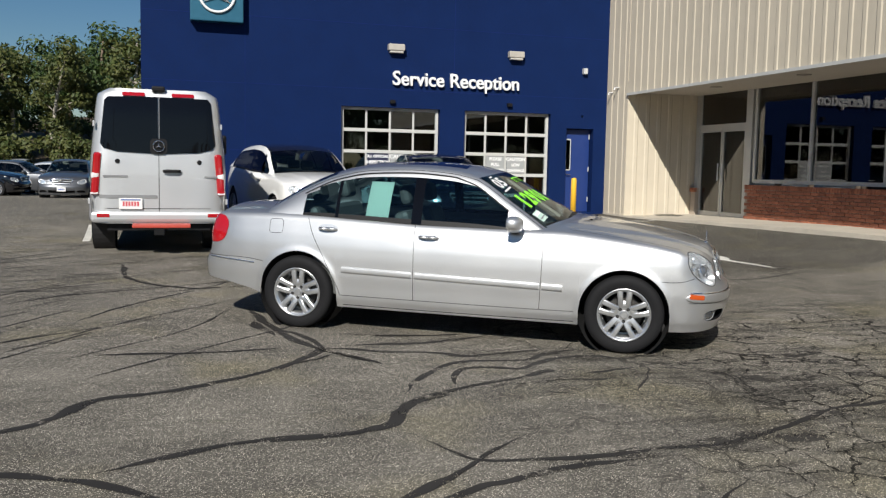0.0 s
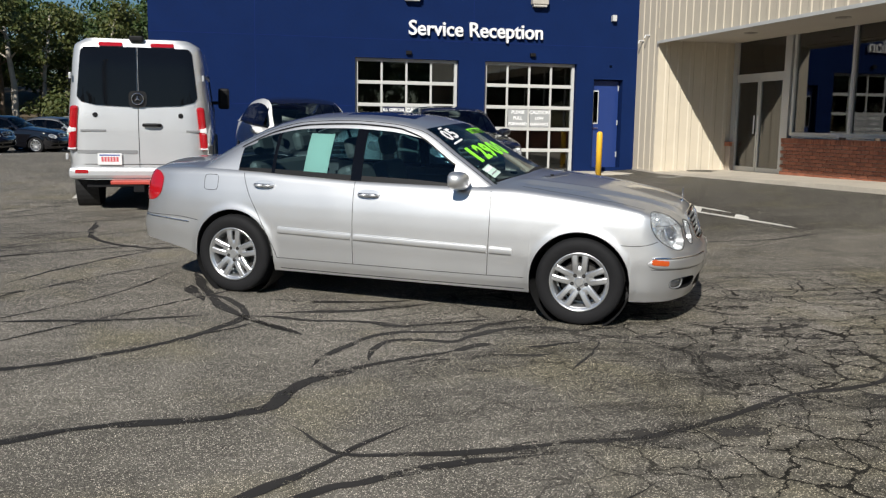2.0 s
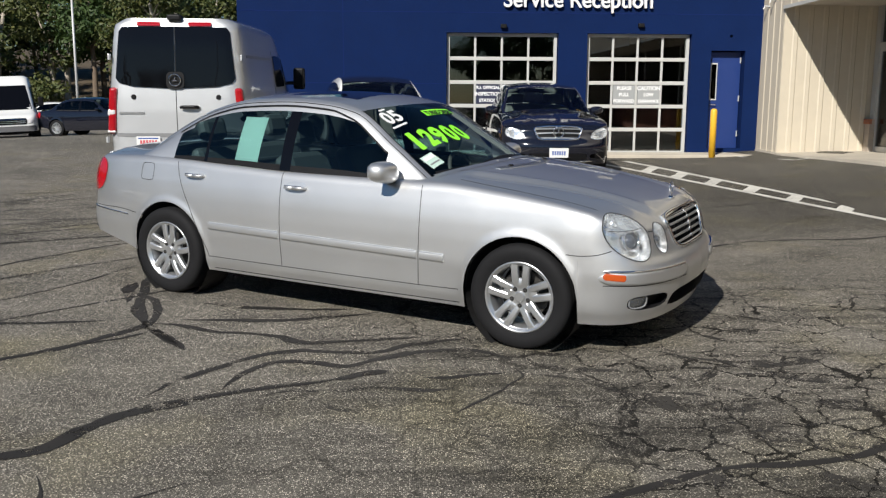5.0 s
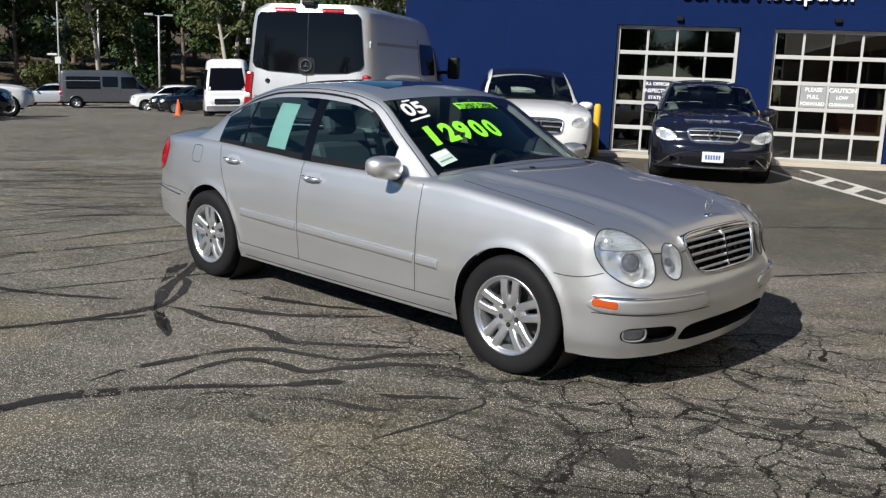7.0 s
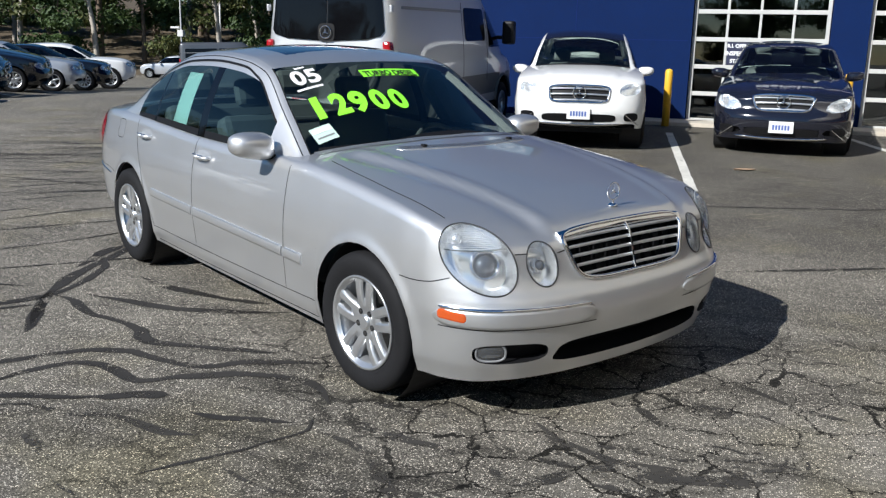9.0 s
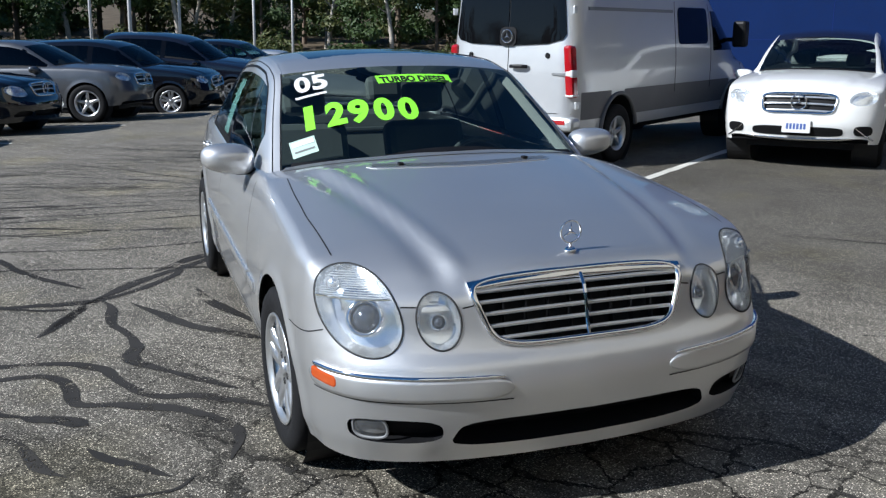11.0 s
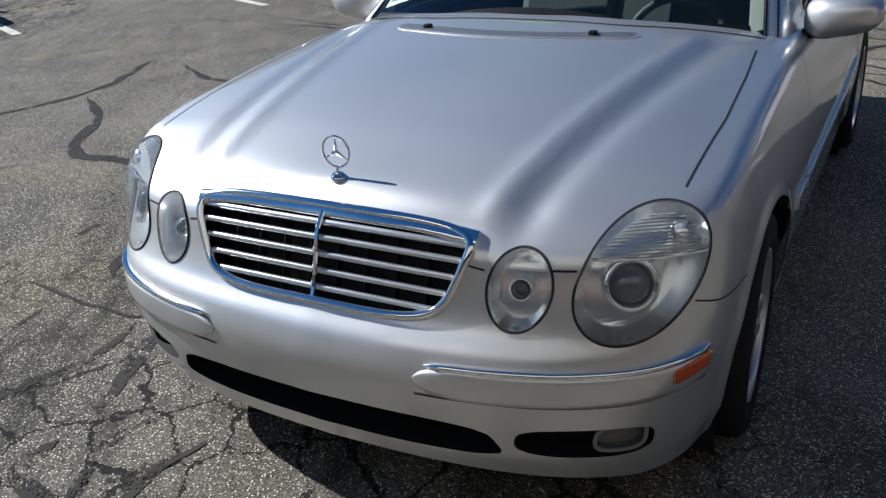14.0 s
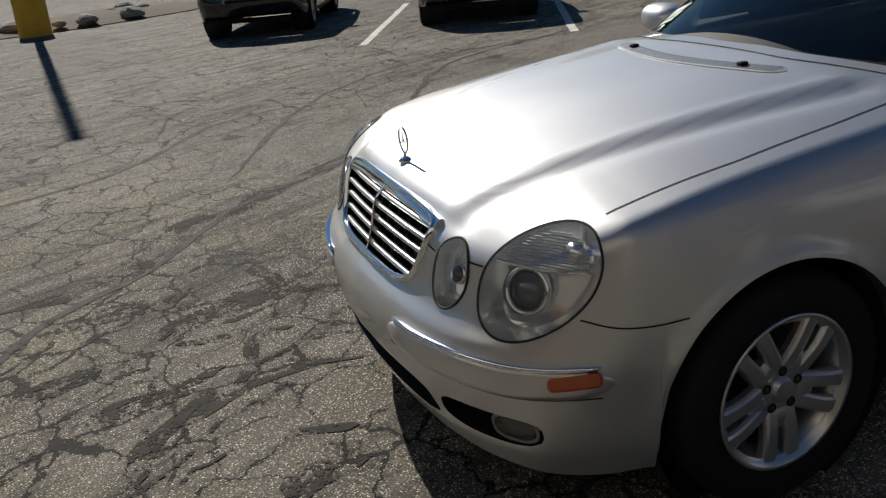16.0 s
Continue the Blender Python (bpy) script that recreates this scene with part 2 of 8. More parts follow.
def leaf_material(name, a, b):
    """Leaves whose colour differs from leaf to leaf, a little translucent."""
    m = bpy.data.materials.new(name)
    m.use_nodes = True
    nt, bs = m.node_tree, m.node_tree.nodes["Principled BSDF"]
    g = nt.nodes.new("ShaderNodeNewGeometry")
    mx = nt.nodes.new("ShaderNodeMix")
    mx.data_type = "RGBA"
    mx.inputs["A"].default_value, mx.inputs["B"].default_value = (*a, 1), (*b, 1)
    nt.links.new(g.outputs["Random Per Island"], mx.inputs["Factor"])
    nt.links.new(mx.outputs["Result"], bs.inputs["Base Color"])
    bs.inputs["Roughness"].default_value = 0.6
    tl, ms = nt.nodes.new("ShaderNodeBsdfTranslucent"), nt.nodes.new("ShaderNodeMixShader")
    nt.links.new(mx.outputs["Result"], tl.inputs["Color"])
    ms.inputs[0].default_value = 0.18
    nt.links.new(bs.outputs[0], ms.inputs[1])
    nt.links.new(tl.outputs[0], ms.inputs[2])
    nt.links.new(ms.outputs[0], nt.nodes["Material Output"].inputs["Surface"])
    return m


LEAF = leaf_material("leaf_green", (0.024, 0.052, 0.010), (0.058, 0.096, 0.020))
LEAF_YELLOW = leaf_material("leaf_olive", (0.048, 0.072, 0.016), (0.110, 0.115, 0.028))


def asphalt_material():
    """Old asphalt: pale stone chips in dark binder, broad stains, worn patches and a net of fine cracks in places."""
    m = bpy.data.materials.new("asphalt")
    m.use_nodes = True
    nt, bs = m.node_tree, m.node_tree.nodes["Principled BSDF"]
    N = nt.nodes.new
    L = nt.links.new
    tc = N("ShaderNodeTexCoord")

    def noise_at(scale, detail=4, rough=0.55):
        n = N("ShaderNodeTexNoise")
        n.inputs["Scale"].default_value, n.inputs["Detail"].default_value, n.inputs["Roughness"].default_value = scale, detail, rough
        L(tc.outputs["Object"], n.inputs["Vector"])
        return n

    def maprange(src, a, b, c, d):
        r = N("ShaderNodeMapRange")
        L(src, r.inputs[0])
        for i, v in enumerate((a, b, c, d)):
            r.inputs[1 + i].default_value = v
        return r.outputs[0]

    def op(kind, a, b):
        o = N("ShaderNodeMath")
        o.operation = kind
        for i, v in enumerate((a, b)):
            if isinstance(v, (int, float)):
                o.inputs[i].default_value = v
            else:
                L(v, o.inputs[i])
        return o.outputs[0]

    chips = N("ShaderNodeTexVoronoi")
    chips.inputs["Scale"].default_value = 125.0
    L(tc.outputs["Object"], chips.inputs["Vector"])
    sep = N("ShaderNodeSeparateColor")
    L(chips.outputs["Color"], sep.inputs[0])
    stone = op("MULTIPLY", maprange(sep.outputs[0], 0.45, 1.0, 0.0, 1.0), maprange(chips.outputs["Distance"], 0.25, 0.5, 1.0, 0.0))
    grit = N("ShaderNodeTexVoronoi")
    grit.inputs["Scale"].default_value = 230.0
    L(tc.outputs["Object"], grit.inputs["Vector"])
    sep2 = N("ShaderNodeSeparateColor")
    L(grit.outputs["Color"], sep2.inputs[0])
    fine = maprange(sep2.outputs[1], 0.0, 1.0, -0.075, 0.075)
    wide = noise_at(0.28, 5, 0.6)
    mid = noise_at(2.2, 5, 0.65)
    tone = op("ADD", maprange(wide.outputs["Fac"], 0.35, 0.65, -0.030, 0.030), maprange(mid.outputs["Fac"], 0.3, 0.7, -0.028, 0.028))
    base = op("ADD", tone, 0.124)
    val = op("MAXIMUM", op("ADD", op("ADD", base, fine), op("MULTIPLY", stone, 0.86)), 0.016)
    # net of cracks
    warp = noise_at(3.1, 5, 0.7)
    wv = N("ShaderNodeVectorMath")
    wv.operation = "MULTIPLY_ADD"
    L(warp.outputs["Color"], wv.inputs[0])
    wv.inputs[1].default_value = (0.28, 0.28, 0)
    L(tc.outputs["Object"], wv.inputs[2])
    net = N("ShaderNodeTexVoronoi")
    net.feature = "DISTANCE_TO_EDGE"
    net.inputs["Scale"].default_value = 3.7
    L(wv.outputs[0], net.inputs["Vector"])
    where = noise_at(0.30, 2)
    sx = N("ShaderNodeSeparateXYZ")
    L(tc.outputs["Object"], sx.inputs[0])
    # the worn strip lies by the drive lane, south of the bays
    strip = op("MAXIMUM", op("MULTIPLY", maprange(sx.outputs["Y"], 8.2, 6.8, 0.0, 1.0), maprange(sx.outputs["X"], 2.4, 3.8, 0.10, 1.0)), maprange(sx.outputs["Y"], 3.2, 2.0, 0.0, 1.0))
    net_on = op("MULTIPLY", maprange(where.outputs["Fac"], 0.30, 0.40, 0.4, 1.0), strip)
    net2 = N("ShaderNodeTexVoronoi")
    net2.feature = "DISTANCE_TO_EDGE"
    net2.inputs["Scale"].default_value = 9.5
    L(wv.outputs[0], net2.inputs["Vector"])
    open_at = noise_at(1.7, 3)
    width = maprange(open_at.outputs["Fac"], 0.35, 0.65, 0.25, 1.5)
    c1 = op("LESS_THAN", net.outputs["Distance"], op("MULTIPLY", width, 0.025))
    c2 = op("MULTIPLY", op("LESS_THAN", net2.outputs["Distance"], op("MULTIPLY", width, 0.022)), maprange(open_at.outputs["Fac"], 0.5, 0.6, 0.0, 0.5))
    crack = op("MULTIPLY", op("MAXIMUM", c1, c2), net_on)
    val = op("MULTIPLY", val, op("SUBTRACT", 1.0, op("MULTIPLY", crack, 0.88)))
    # long faint smears of old tar, drawn out along the drive lane
    mp = N("ShaderNodeMapping")
    mp.inputs["Rotation"].default_value = (0, 0, radians(-14))
    mp.inputs["Scale"].default_value = (0.9, 5.5, 1.0)
    L(tc.outputs["Object"], mp.inputs[0])
    smear = noise_at(1.15, 6, 0.6)
    L(mp.outputs[0], smear.inputs["Vector"])
    tar = op("MULTIPLY", maprange(smear.outputs["Fac"], 0.47, 0.66, 0.0, 1.0), op("ADD", 0.16, op("MULTIPLY", strip, 0.42)))
    val = op("MULTIPLY", val, op("SUBTRACT", 1.0, tar))
    # newer, darker asphalt towards the building
    edge = op("MULTIPLY", op("SUBTRACT", noise_at(0.5, 5, 0.6).outputs["Fac"], 0.5), 3.0)
    fresh = op("MULTIPLY", maprange(op("ADD", sx.outputs["Y"], edge), 9.4, 10.2, 0.0, 1.0), maprange(op("ADD", sx.outputs["X"], edge), 0.8, 1.8, 0.0, 1.0))
    val = op("MULTIPLY", val, op("SUBTRACT", 1.0, op("MULTIPLY", fresh, 0.40)))
    col = N("ShaderNodeCombineColor")
    moss = maprange(noise_at(0.9, 4, 0.6).outputs["Fac"], 0.52, 0.72, 0.0, 1.0)     # brownish, dusty patches
    L(op("MULTIPLY", val, op("ADD", 1.09, op("MULTIPLY", moss, 0.08))), col.inputs[0])
    L(op("MULTIPLY", val, op("ADD", 1.00, op("MULTIPLY", moss, 0.05))), col.inputs[1])
    L(op("MULTIPLY", val, op("SUBTRACT", 0.84, op("MULTIPLY", moss, 0.10))), col.inputs[2])
    L(col.outputs[0], bs.inputs["Base Color"])
    bs.inputs["Roughness"].default_value = 0.8
    bs.inputs["Specular IOR Level"].default_value = 0.17
    bp = N("ShaderNodeBump")
    bp.inputs["Strength"].default_value, bp.inputs["Distance"].default_value = 0.9, 0.006
    L(op("SUBTRACT", op("MULTIPLY", stone, 0.6), op("MULTIPLY", crack, 2.5)), bp.inputs["Height"])
    L(bp.outputs[0], bs.inputs["Normal"])
    return m


ASPHALT = asphalt_material()


# ---- building helpers ----
def thing(name, m, label, category, group="", kind=""):
    ob = new(name)
    ob.empty_display_size = 0.2
    ob.matrix_world = m
    return tagged(ob, label, category, group, kind)


def link_mesh(name, me, mat, parent=None, label=""):
    me.materials.append(mat)
    ob = new(name, me)
    if parent is not None:
        ob.parent = parent
    if label:
        tagged(ob, label)
    return ob


def part(name, bm, mat, parent=None, label="", smooth=False):
    me = bpy.data.meshes.new(name)
    bmesh.ops.recalc_face_normals(bm, faces=bm.faces)
    bm.to_mesh(me)
    bm.free()
    if smooth:
        me.polygons.foreach_set("use_smooth", [True] * len(me.polygons))
    return link_mesh(name, me, mat, parent, label)


def grid_part(name, verts, faces, mat, parent=None, label="", smooth=True):
    me = bpy.data.meshes.new(name)
    me.from_pydata([tuple(v) for v in verts], [], [tuple(f) for f in faces])
    if smooth:
        me.polygons.foreach_set("use_smooth", [True] * len(me.polygons))
    me.update()
    return link_mesh(name, me, mat, parent, label)


def box(bm, x0, x1, y0, y1, z0, z1, bevel=0.0, m=None):
    mat = Matrix.Translation(((x0 + x1) / 2, (y0 + y1) / 2, (z0 + z1) / 2)) @ Matrix.Diagonal((abs(x1 - x0), abs(y1 - y0), abs(z1 - z0), 1))
    r = bmesh.ops.create_cube(bm, size=1.0, matrix=mat)
    if bevel:
        es = list({e for v in r["verts"] for e in v.link_edges})
        rb = bmesh.ops.bevel(bm, geom=es, offset=bevel, segments=2, affect="EDGES", profile=0.5)
        vs = list({v for f in rb["faces"] for v in f.verts} | {v for v in r["verts"] if v.is_valid})
    else:
        vs = r["verts"]
    if m is not None:
        bmesh.ops.transform(bm, matrix=m, verts=vs)
    return bm


def B(*a, **k):
    return box(bmesh.new(), *a, **k)


def lathe(bm, profile, n=32, m=Matrix.Identity(4), closed=False):
    """Turns a profile of (radius, height) round z."""
    rings = []
    for r, z in profile:
        if r < 1e-6:
            rings.append([bm.verts.new(m @ Vector((0, 0, z)))])
        else:
            rings.append([bm.verts.new(m @ Vector((r * math.cos(2 * math.pi * i / n), r * math.sin(2 * math.pi * i / n), z))) for i in range(n)])
    pairs = list(zip(rings, rings[1:])) + ([(rings[-1], rings[0])] if closed else [])
    for a, b in pairs:
        for i in range(n):
            j = (i + 1) % n
            if len(a) == 1 and len(b) == 1:
                continue
            if len(a) == 1:
                bm.faces.new((a[0], b[i], b[j]))
            elif len(b) == 1:
                bm.faces.new((a[i], a[j], b[0]))
            else:
                bm.faces.new((a[i], a[j], b[j], b[i]))
    return bm


def tube(bm, pts, r, n=8, closed=False, flat=1.0):
    """A round bar along points; r may be a list."""
    pts = [Vector(p) for p in pts]
    rs = r if isinstance(r, (list, tuple)) else [r] * len(pts)
    rings, k = [], len(pts)
    ref = None
    for i, p in enumerate(pts):
        a = pts[(i - 1) % k] if (closed or i > 0) else p
        b = pts[(i + 1) % k] if (closed or i < k - 1) else p
        d = (b - a).normalized()
        if ref is None:
            ref = d.orthogonal().normalized()
        ref = (ref - d * ref.dot(d)).normalized()
        s = d.cross(ref)
        rings.append([bm.verts.new(p + (ref * math.cos(2 * math.pi * j / n) + s * math.sin(2 * math.pi * j / n) * flat) * rs[i]) for j in range(n)])
    for a, b in (list(zip(rings, rings[1:])) + ([(rings[-1], rings[0])] if closed else [])):
        for j in range(n):
            bm.faces.new((a[j], a[(j + 1) % n], b[(j + 1) % n], b[j]))
    if not closed:
        bm.faces.new(rings[0][::-1])
        bm.faces.new(rings[-1])
    return bm


def pchip(xs, ys, q):
    """Smooth curve through knots that does not overshoot."""
    xs, ys, q = np.asarray(xs, float), np.asarray(ys, float), np.asarray(q, float)
    h, d = np.diff(xs), np.diff(ys) / np.diff(xs)
    m = np.zeros_like(ys)
    for i in range(1, len(xs) - 1):
        if d[i - 1] * d[i] > 0:
            w1, w2 = 2 * h[i] + h[i - 1], h[i] + 2 * h[i - 1]
            m[i] = (w1 + w2) / (w1 / d[i - 1] + w2 / d[i])
    m[0], m[-1] = d[0], d[-1]
    i = np.clip(np.searchsorted(xs, q) - 1, 0, len(h) - 1)
    t = np.clip((q - xs[i]) / h[i], 0, 1)
    return (2 * t**3 - 3 * t**2 + 1) * ys[i] + (t**3 - 2 * t**2 + t) * h[i] * m[i] + (3 * t**2 - 2 * t**3) * ys[i + 1] + (t**3 - t**2) * h[i] * m[i + 1]


def cspline(pts, n):
    """Centripetal-like smooth curve through 2D or 3D points, n samples evenly by length."""
    p = np.array(pts, float)
    s = np.concatenate(([0], np.cumsum(np.linalg.norm(np.diff(p, axis=0), axis=1) ** 0.5)))
    m = np.gradient(p, s, axis=0)
    q = np.linspace(0, s[-1], 2000)
    i = np.clip(np.searchsorted(s, q) - 1, 0, len(s) - 2)
    h = (s[i + 1] - s[i])[:, None]
    t = ((q - s[i])[:, None]) / h
    c = (2 * t**3 - 3 * t**2 + 1) * p[i] + (t**3 - 2 * t**2 + t) * h * m[i] + (3 * t**2 - 2 * t**3) * p[i + 1] + (t**3 - t**2) * h * m[i + 1]
    l = np.concatenate(([0], np.cumsum(np.linalg.norm(np.diff(c, axis=0), axis=1))))
    qq = np.linspace(0, l[-1], n)
    return np.stack([np.interp(qq, l, c[:, j]) for j in range(p.shape[1])], 1)


def fit_width(ob, width):
    """Stretches lettering to a given width."""
    xs = [v.co.x for v in ob.data.vertices]
    k = width / (max(xs) - min(xs))
    for v in ob.data.vertices:
        v.co.x *= k
    return ob


def text_part(name, words, size, mat, parent, m, label="", depth=0.0, shear=0.0, bold=0.0, align="CENTER"):
    """Lettering in the built-in font, as a mesh."""
    cu = bpy.data.curves.new(name, "FONT")
    cu.body, cu.size, cu.extrude, cu.shear, cu.offset = words, size, depth, shear, bold
    cu.align_x, cu.align_y = align, "CENTER"
    cu.resolution_u = 6
    tmp = new(name, cu)
    me = bpy.data.meshes.new_from_object(tmp.evaluated_get(bpy.context.evaluated_depsgraph_get()))
    bpy.data.objects.remove(tmp)
    me.materials.clear()
    ob = link_mesh(name, me, mat, parent, label)
    ob.matrix_local = m
    return ob


def ground_z(x, y):
    """Height of the asphalt over the lot's level: it falls away to the far west and rises to the walk in the east."""
    x, y = np.asarray(x, float), np.asarray(y, float)
    d = np.maximum(0.0, -(x - 0.5))
    z = np.interp(d, (0.0, 8.0, 15.0, 40.0, 900.0), (0.0, -0.01, -0.28, -0.88, -2.0))
    e = np.clip((x - 9.0) / 2.6, 0, 1.0)
    z = z + e * e * (0.15 + 0.028 * (18.3 - np.clip(y, 8.0, 18.3))) * np.clip((28.0 - y) / 6, 0, 1)
    z = z + 0.80 * np.clip((-12.0 - x) / 6, 0, 1) * np.clip((24.0 - y) / 5, 0, 1)          # the back row's bank
    return z - 0.041 * np.clip(y - FY, 0.0, 38.0)


def ground_at(x, y, lift=0.0):
    return LOT @ Vector((x, y, float(ground_z(x, y)) + lift))


def on_ground(x, y, yaw, dz=0.0):
    e = 0.4
    sx = (float(ground_z(x + e, y)) - float(ground_z(x - e, y))) / (2 * e)
    lean = Matrix.Rotation(-math.atan(sx), 4, "Y")
    return LOT @ Matrix.Translation((x, y, float(ground_z(x, y)) + dz)) @ lean @ Matrix.Rotation(radians(yaw), 4, "Z")


# ---- ground and marks ----
def build_ground():
    xs = np.unique(np.concatenate((np.linspace(-900, -60, 15), np.linspace(-60, 60, 121), np.linspace(60, 900, 15))))
    ys = np.unique(np.concatenate((np.linspace(-900, -60, 15), np.linspace(-60, 80, 71), np.linspace(80, 1200, 15))))
    verts = [tuple(ground_at(x, y)) if abs(x) < 70 and -70 < y < 90 else (x, y, (ground_at(min(max(x, -70), 70), min(max(y, -70), 90))).z) for y in ys for x in xs]
    w = len(xs)
    faces = [(j * w + i, j * w + i + 1, (j + 1) * w + i + 1, (j + 1) * w + i) for j in range(len(ys) - 1) for i in range(w - 1)]
    g = grid_part("ground", verts, faces, ASPHALT)
    tagged(g, "worn grey asphalt car park with sealed and open cracks", "ground", kind="structure")


build_ground()


def wobble(ctrl, step=0.05, amp=0.03, seed=0, scale=2.0):
    """A path through a few points with a natural waver."""
    n = max(4, int(sum((Vector(b) - Vector(a)).length for a, b in zip(ctrl, ctrl[1:])) / step))
    c = cspline(ctrl, n) if len(ctrl) > 2 else np.linspace(ctrl[0], ctrl[1], n)
    out = []
    for x, y in c:
        v = noise.noise_vector(Vector((x * scale, y * scale, seed * 7.3))) * amp + noise.noise_vector(Vector((x * scale * 4, y * scale * 4, seed * 3.1))) * amp * 0.35
        out.append((x + v.x, y + v.y))
    return out


class Ribbons:
    """Many thin strips on the ground, gathered into one mesh."""
    def __init__(self):
        self.v, self.f = [], []

    def add(self, path, width, lift, seed=0, ragged=0.35, taper=True):
        n0, k = len(self.v), len(path)
        for i, (x, y) in enumerate(path):
            a, b = path[max(0, i - 1)], path[min(k - 1, i + 1)]
            d = Vector((b[0] - a[0], b[1] - a[1], 0))
            d = d.normalized() if d.length > 1e-9 else Vector((1, 0, 0))
            s = Vector((-d.y, d.x, 0))
            t = i / max(1, k - 1)
            w = width * (1 + ragged * 2.0 * noise.noise(Vector((x * 3.1, y * 3.1, seed + 11))))
            w2 = width * (1 + ragged * 2.0 * noise.noise(Vector((x * 3.1, y * 3.1, seed + 37))))
            if taper:
                e = min(1.0, 6 * min(t, 1 - t) + 0.08)
                w, w2 = w * e, w2 * e
            self.v += [tuple(ground_at(x + s.x * w / 2, y + s.y * w / 2, lift)), tuple(ground_at(x - s.x * w2 / 2, y - s.y * w2 / 2, lift))]
        for i in range(k - 1):
            a = n0 + 2 * i
            self.f.append((a, a + 1, a + 3, a + 2))

    def make(self, name, mat, label, category, kind):
        return tagged(grid_part(name, self.v, self.f, mat, smooth=False), label, category, kind=kind)


def paint_line(name, a, b, width, label, z=0.003):
    """A painted line with worn, uneven edges."""
    r = Ribbons()
    r.add(wobble([a, b], 0.08, 0.006, 3), width, z, 5, 0.10, taper=False)
    return r.make(name, LINE_WHITE, label, "road marking", "structure")


# ---- the showroom building ----
WX0, WX1, WY = 11.0, 12.9, 18.6              # ribbed wing: face, glass line, end wall


def wall_with_holes(name, x0, x1, z0, z1, y0, y1, holes, mat, label):
    """A wall along x with rectangular openings through it."""
    bm = bmesh.new()
    cuts = sorted({x0, x1, *[h[0] for h in holes], *[h[1] for h in holes]})
    for a, b in zip(cuts, cuts[1:]):
        inside = [h for h in holes if h[0] < (a + b) / 2 < h[1]]
        spans, z = [], z0
        for h in sorted(inside, key=lambda q: q[2]):
            if h[2] > z:
                spans.append((z, h[2]))
            z = h[3]
        spans.append((z, z1))
        for c, d in spans:
            box(bm, a, b, y0, y1, c, d)
    bmesh.ops.remove_doubles(bm, verts=bm.verts, dist=1e-5)
    ob = part(name, bm, mat)
    return tagged(ob, label, "wall", kind="structure")


G1 = (4.34, 6.68)
G2 = (7.29, 9.50)
GTOP = 2.50
DOOR = (9.93, 10.66)
wall_with_holes("wall_blue_front", 0.05, WX0, 0.0, 7.2, FY, FY + 0.35,
                [(G1[0], G1[1], 0.0, GTOP), (G2[0], G2[1], 0.0, GTOP), (DOOR[0], DOOR[1], 0.12, 2.17)], BLUE_WALL,
                "dark blue stucco front wall of the service building")
w = part("wall_blue_side", B(0.05, 0.4, FY + 0.35, FY + 22, 0, 7.2), BLUE_WALL)
tagged(w, "dark blue side wall of the service building", "wall", kind="structure")
# faint panel joints in the stucco
bm = bmesh.new()
for z in (1.45, 2.9, 4.35, 5.8):
    box(bm, 0.05, G1[0] - 0.06 if z < GTOP else WX0, FY - 0.004, FY, z, z + 0.012)
for x in (2.2, 7.0):
    box(bm, x, x + 0.012, FY - 0.004, FY, 2.92 if x > 4 else 0.0, 7.2)
j = part("trim_joints", bm, material("joint_blue", (0.007, 0.019, 0.105), 0.8, spec=0.1))
tagged(j, "shallow joints in the blue stucco", "trim", kind="structure")
# service hall behind the doors; its walls are coloured near-black to look unlit
for nm, a, mt in (("wall_hall_back", (0.4, 11.0, 30.0, 30.2, -0.02, 5.2), ROOM_UNLIT), ("wall_hall_side", (10.8, 11.0, FY + 0.36, 30.0, 0.0, 5.2), ROOM_UNLIT),
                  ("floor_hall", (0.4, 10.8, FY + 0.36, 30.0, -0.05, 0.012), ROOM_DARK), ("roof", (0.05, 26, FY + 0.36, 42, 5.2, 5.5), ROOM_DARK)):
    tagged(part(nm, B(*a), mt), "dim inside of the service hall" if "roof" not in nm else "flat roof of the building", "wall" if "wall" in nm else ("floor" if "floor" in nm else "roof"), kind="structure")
for i, (x, z) in enumerate(((5.2, 3.0), (8.2, 3.1))):
    tb = thing("ceiling_pipe", pose(x, 22.0, z, 0, 0, 32), "yellow diagonal pipe under the hall ceiling", "pipe")
    part("bar", tube(bmesh.new(), [(-1.6, 0, 0.1), (1.6, 0, -0.12)], 0.035), YELLOW, tb)
    for k in (-1.4, 1.4):
        part("hanger", tube(bmesh.new(), [(k, 0, 0.0), (k, 0, 5.2 - z)], 0.012), DARK_METAL, tb)


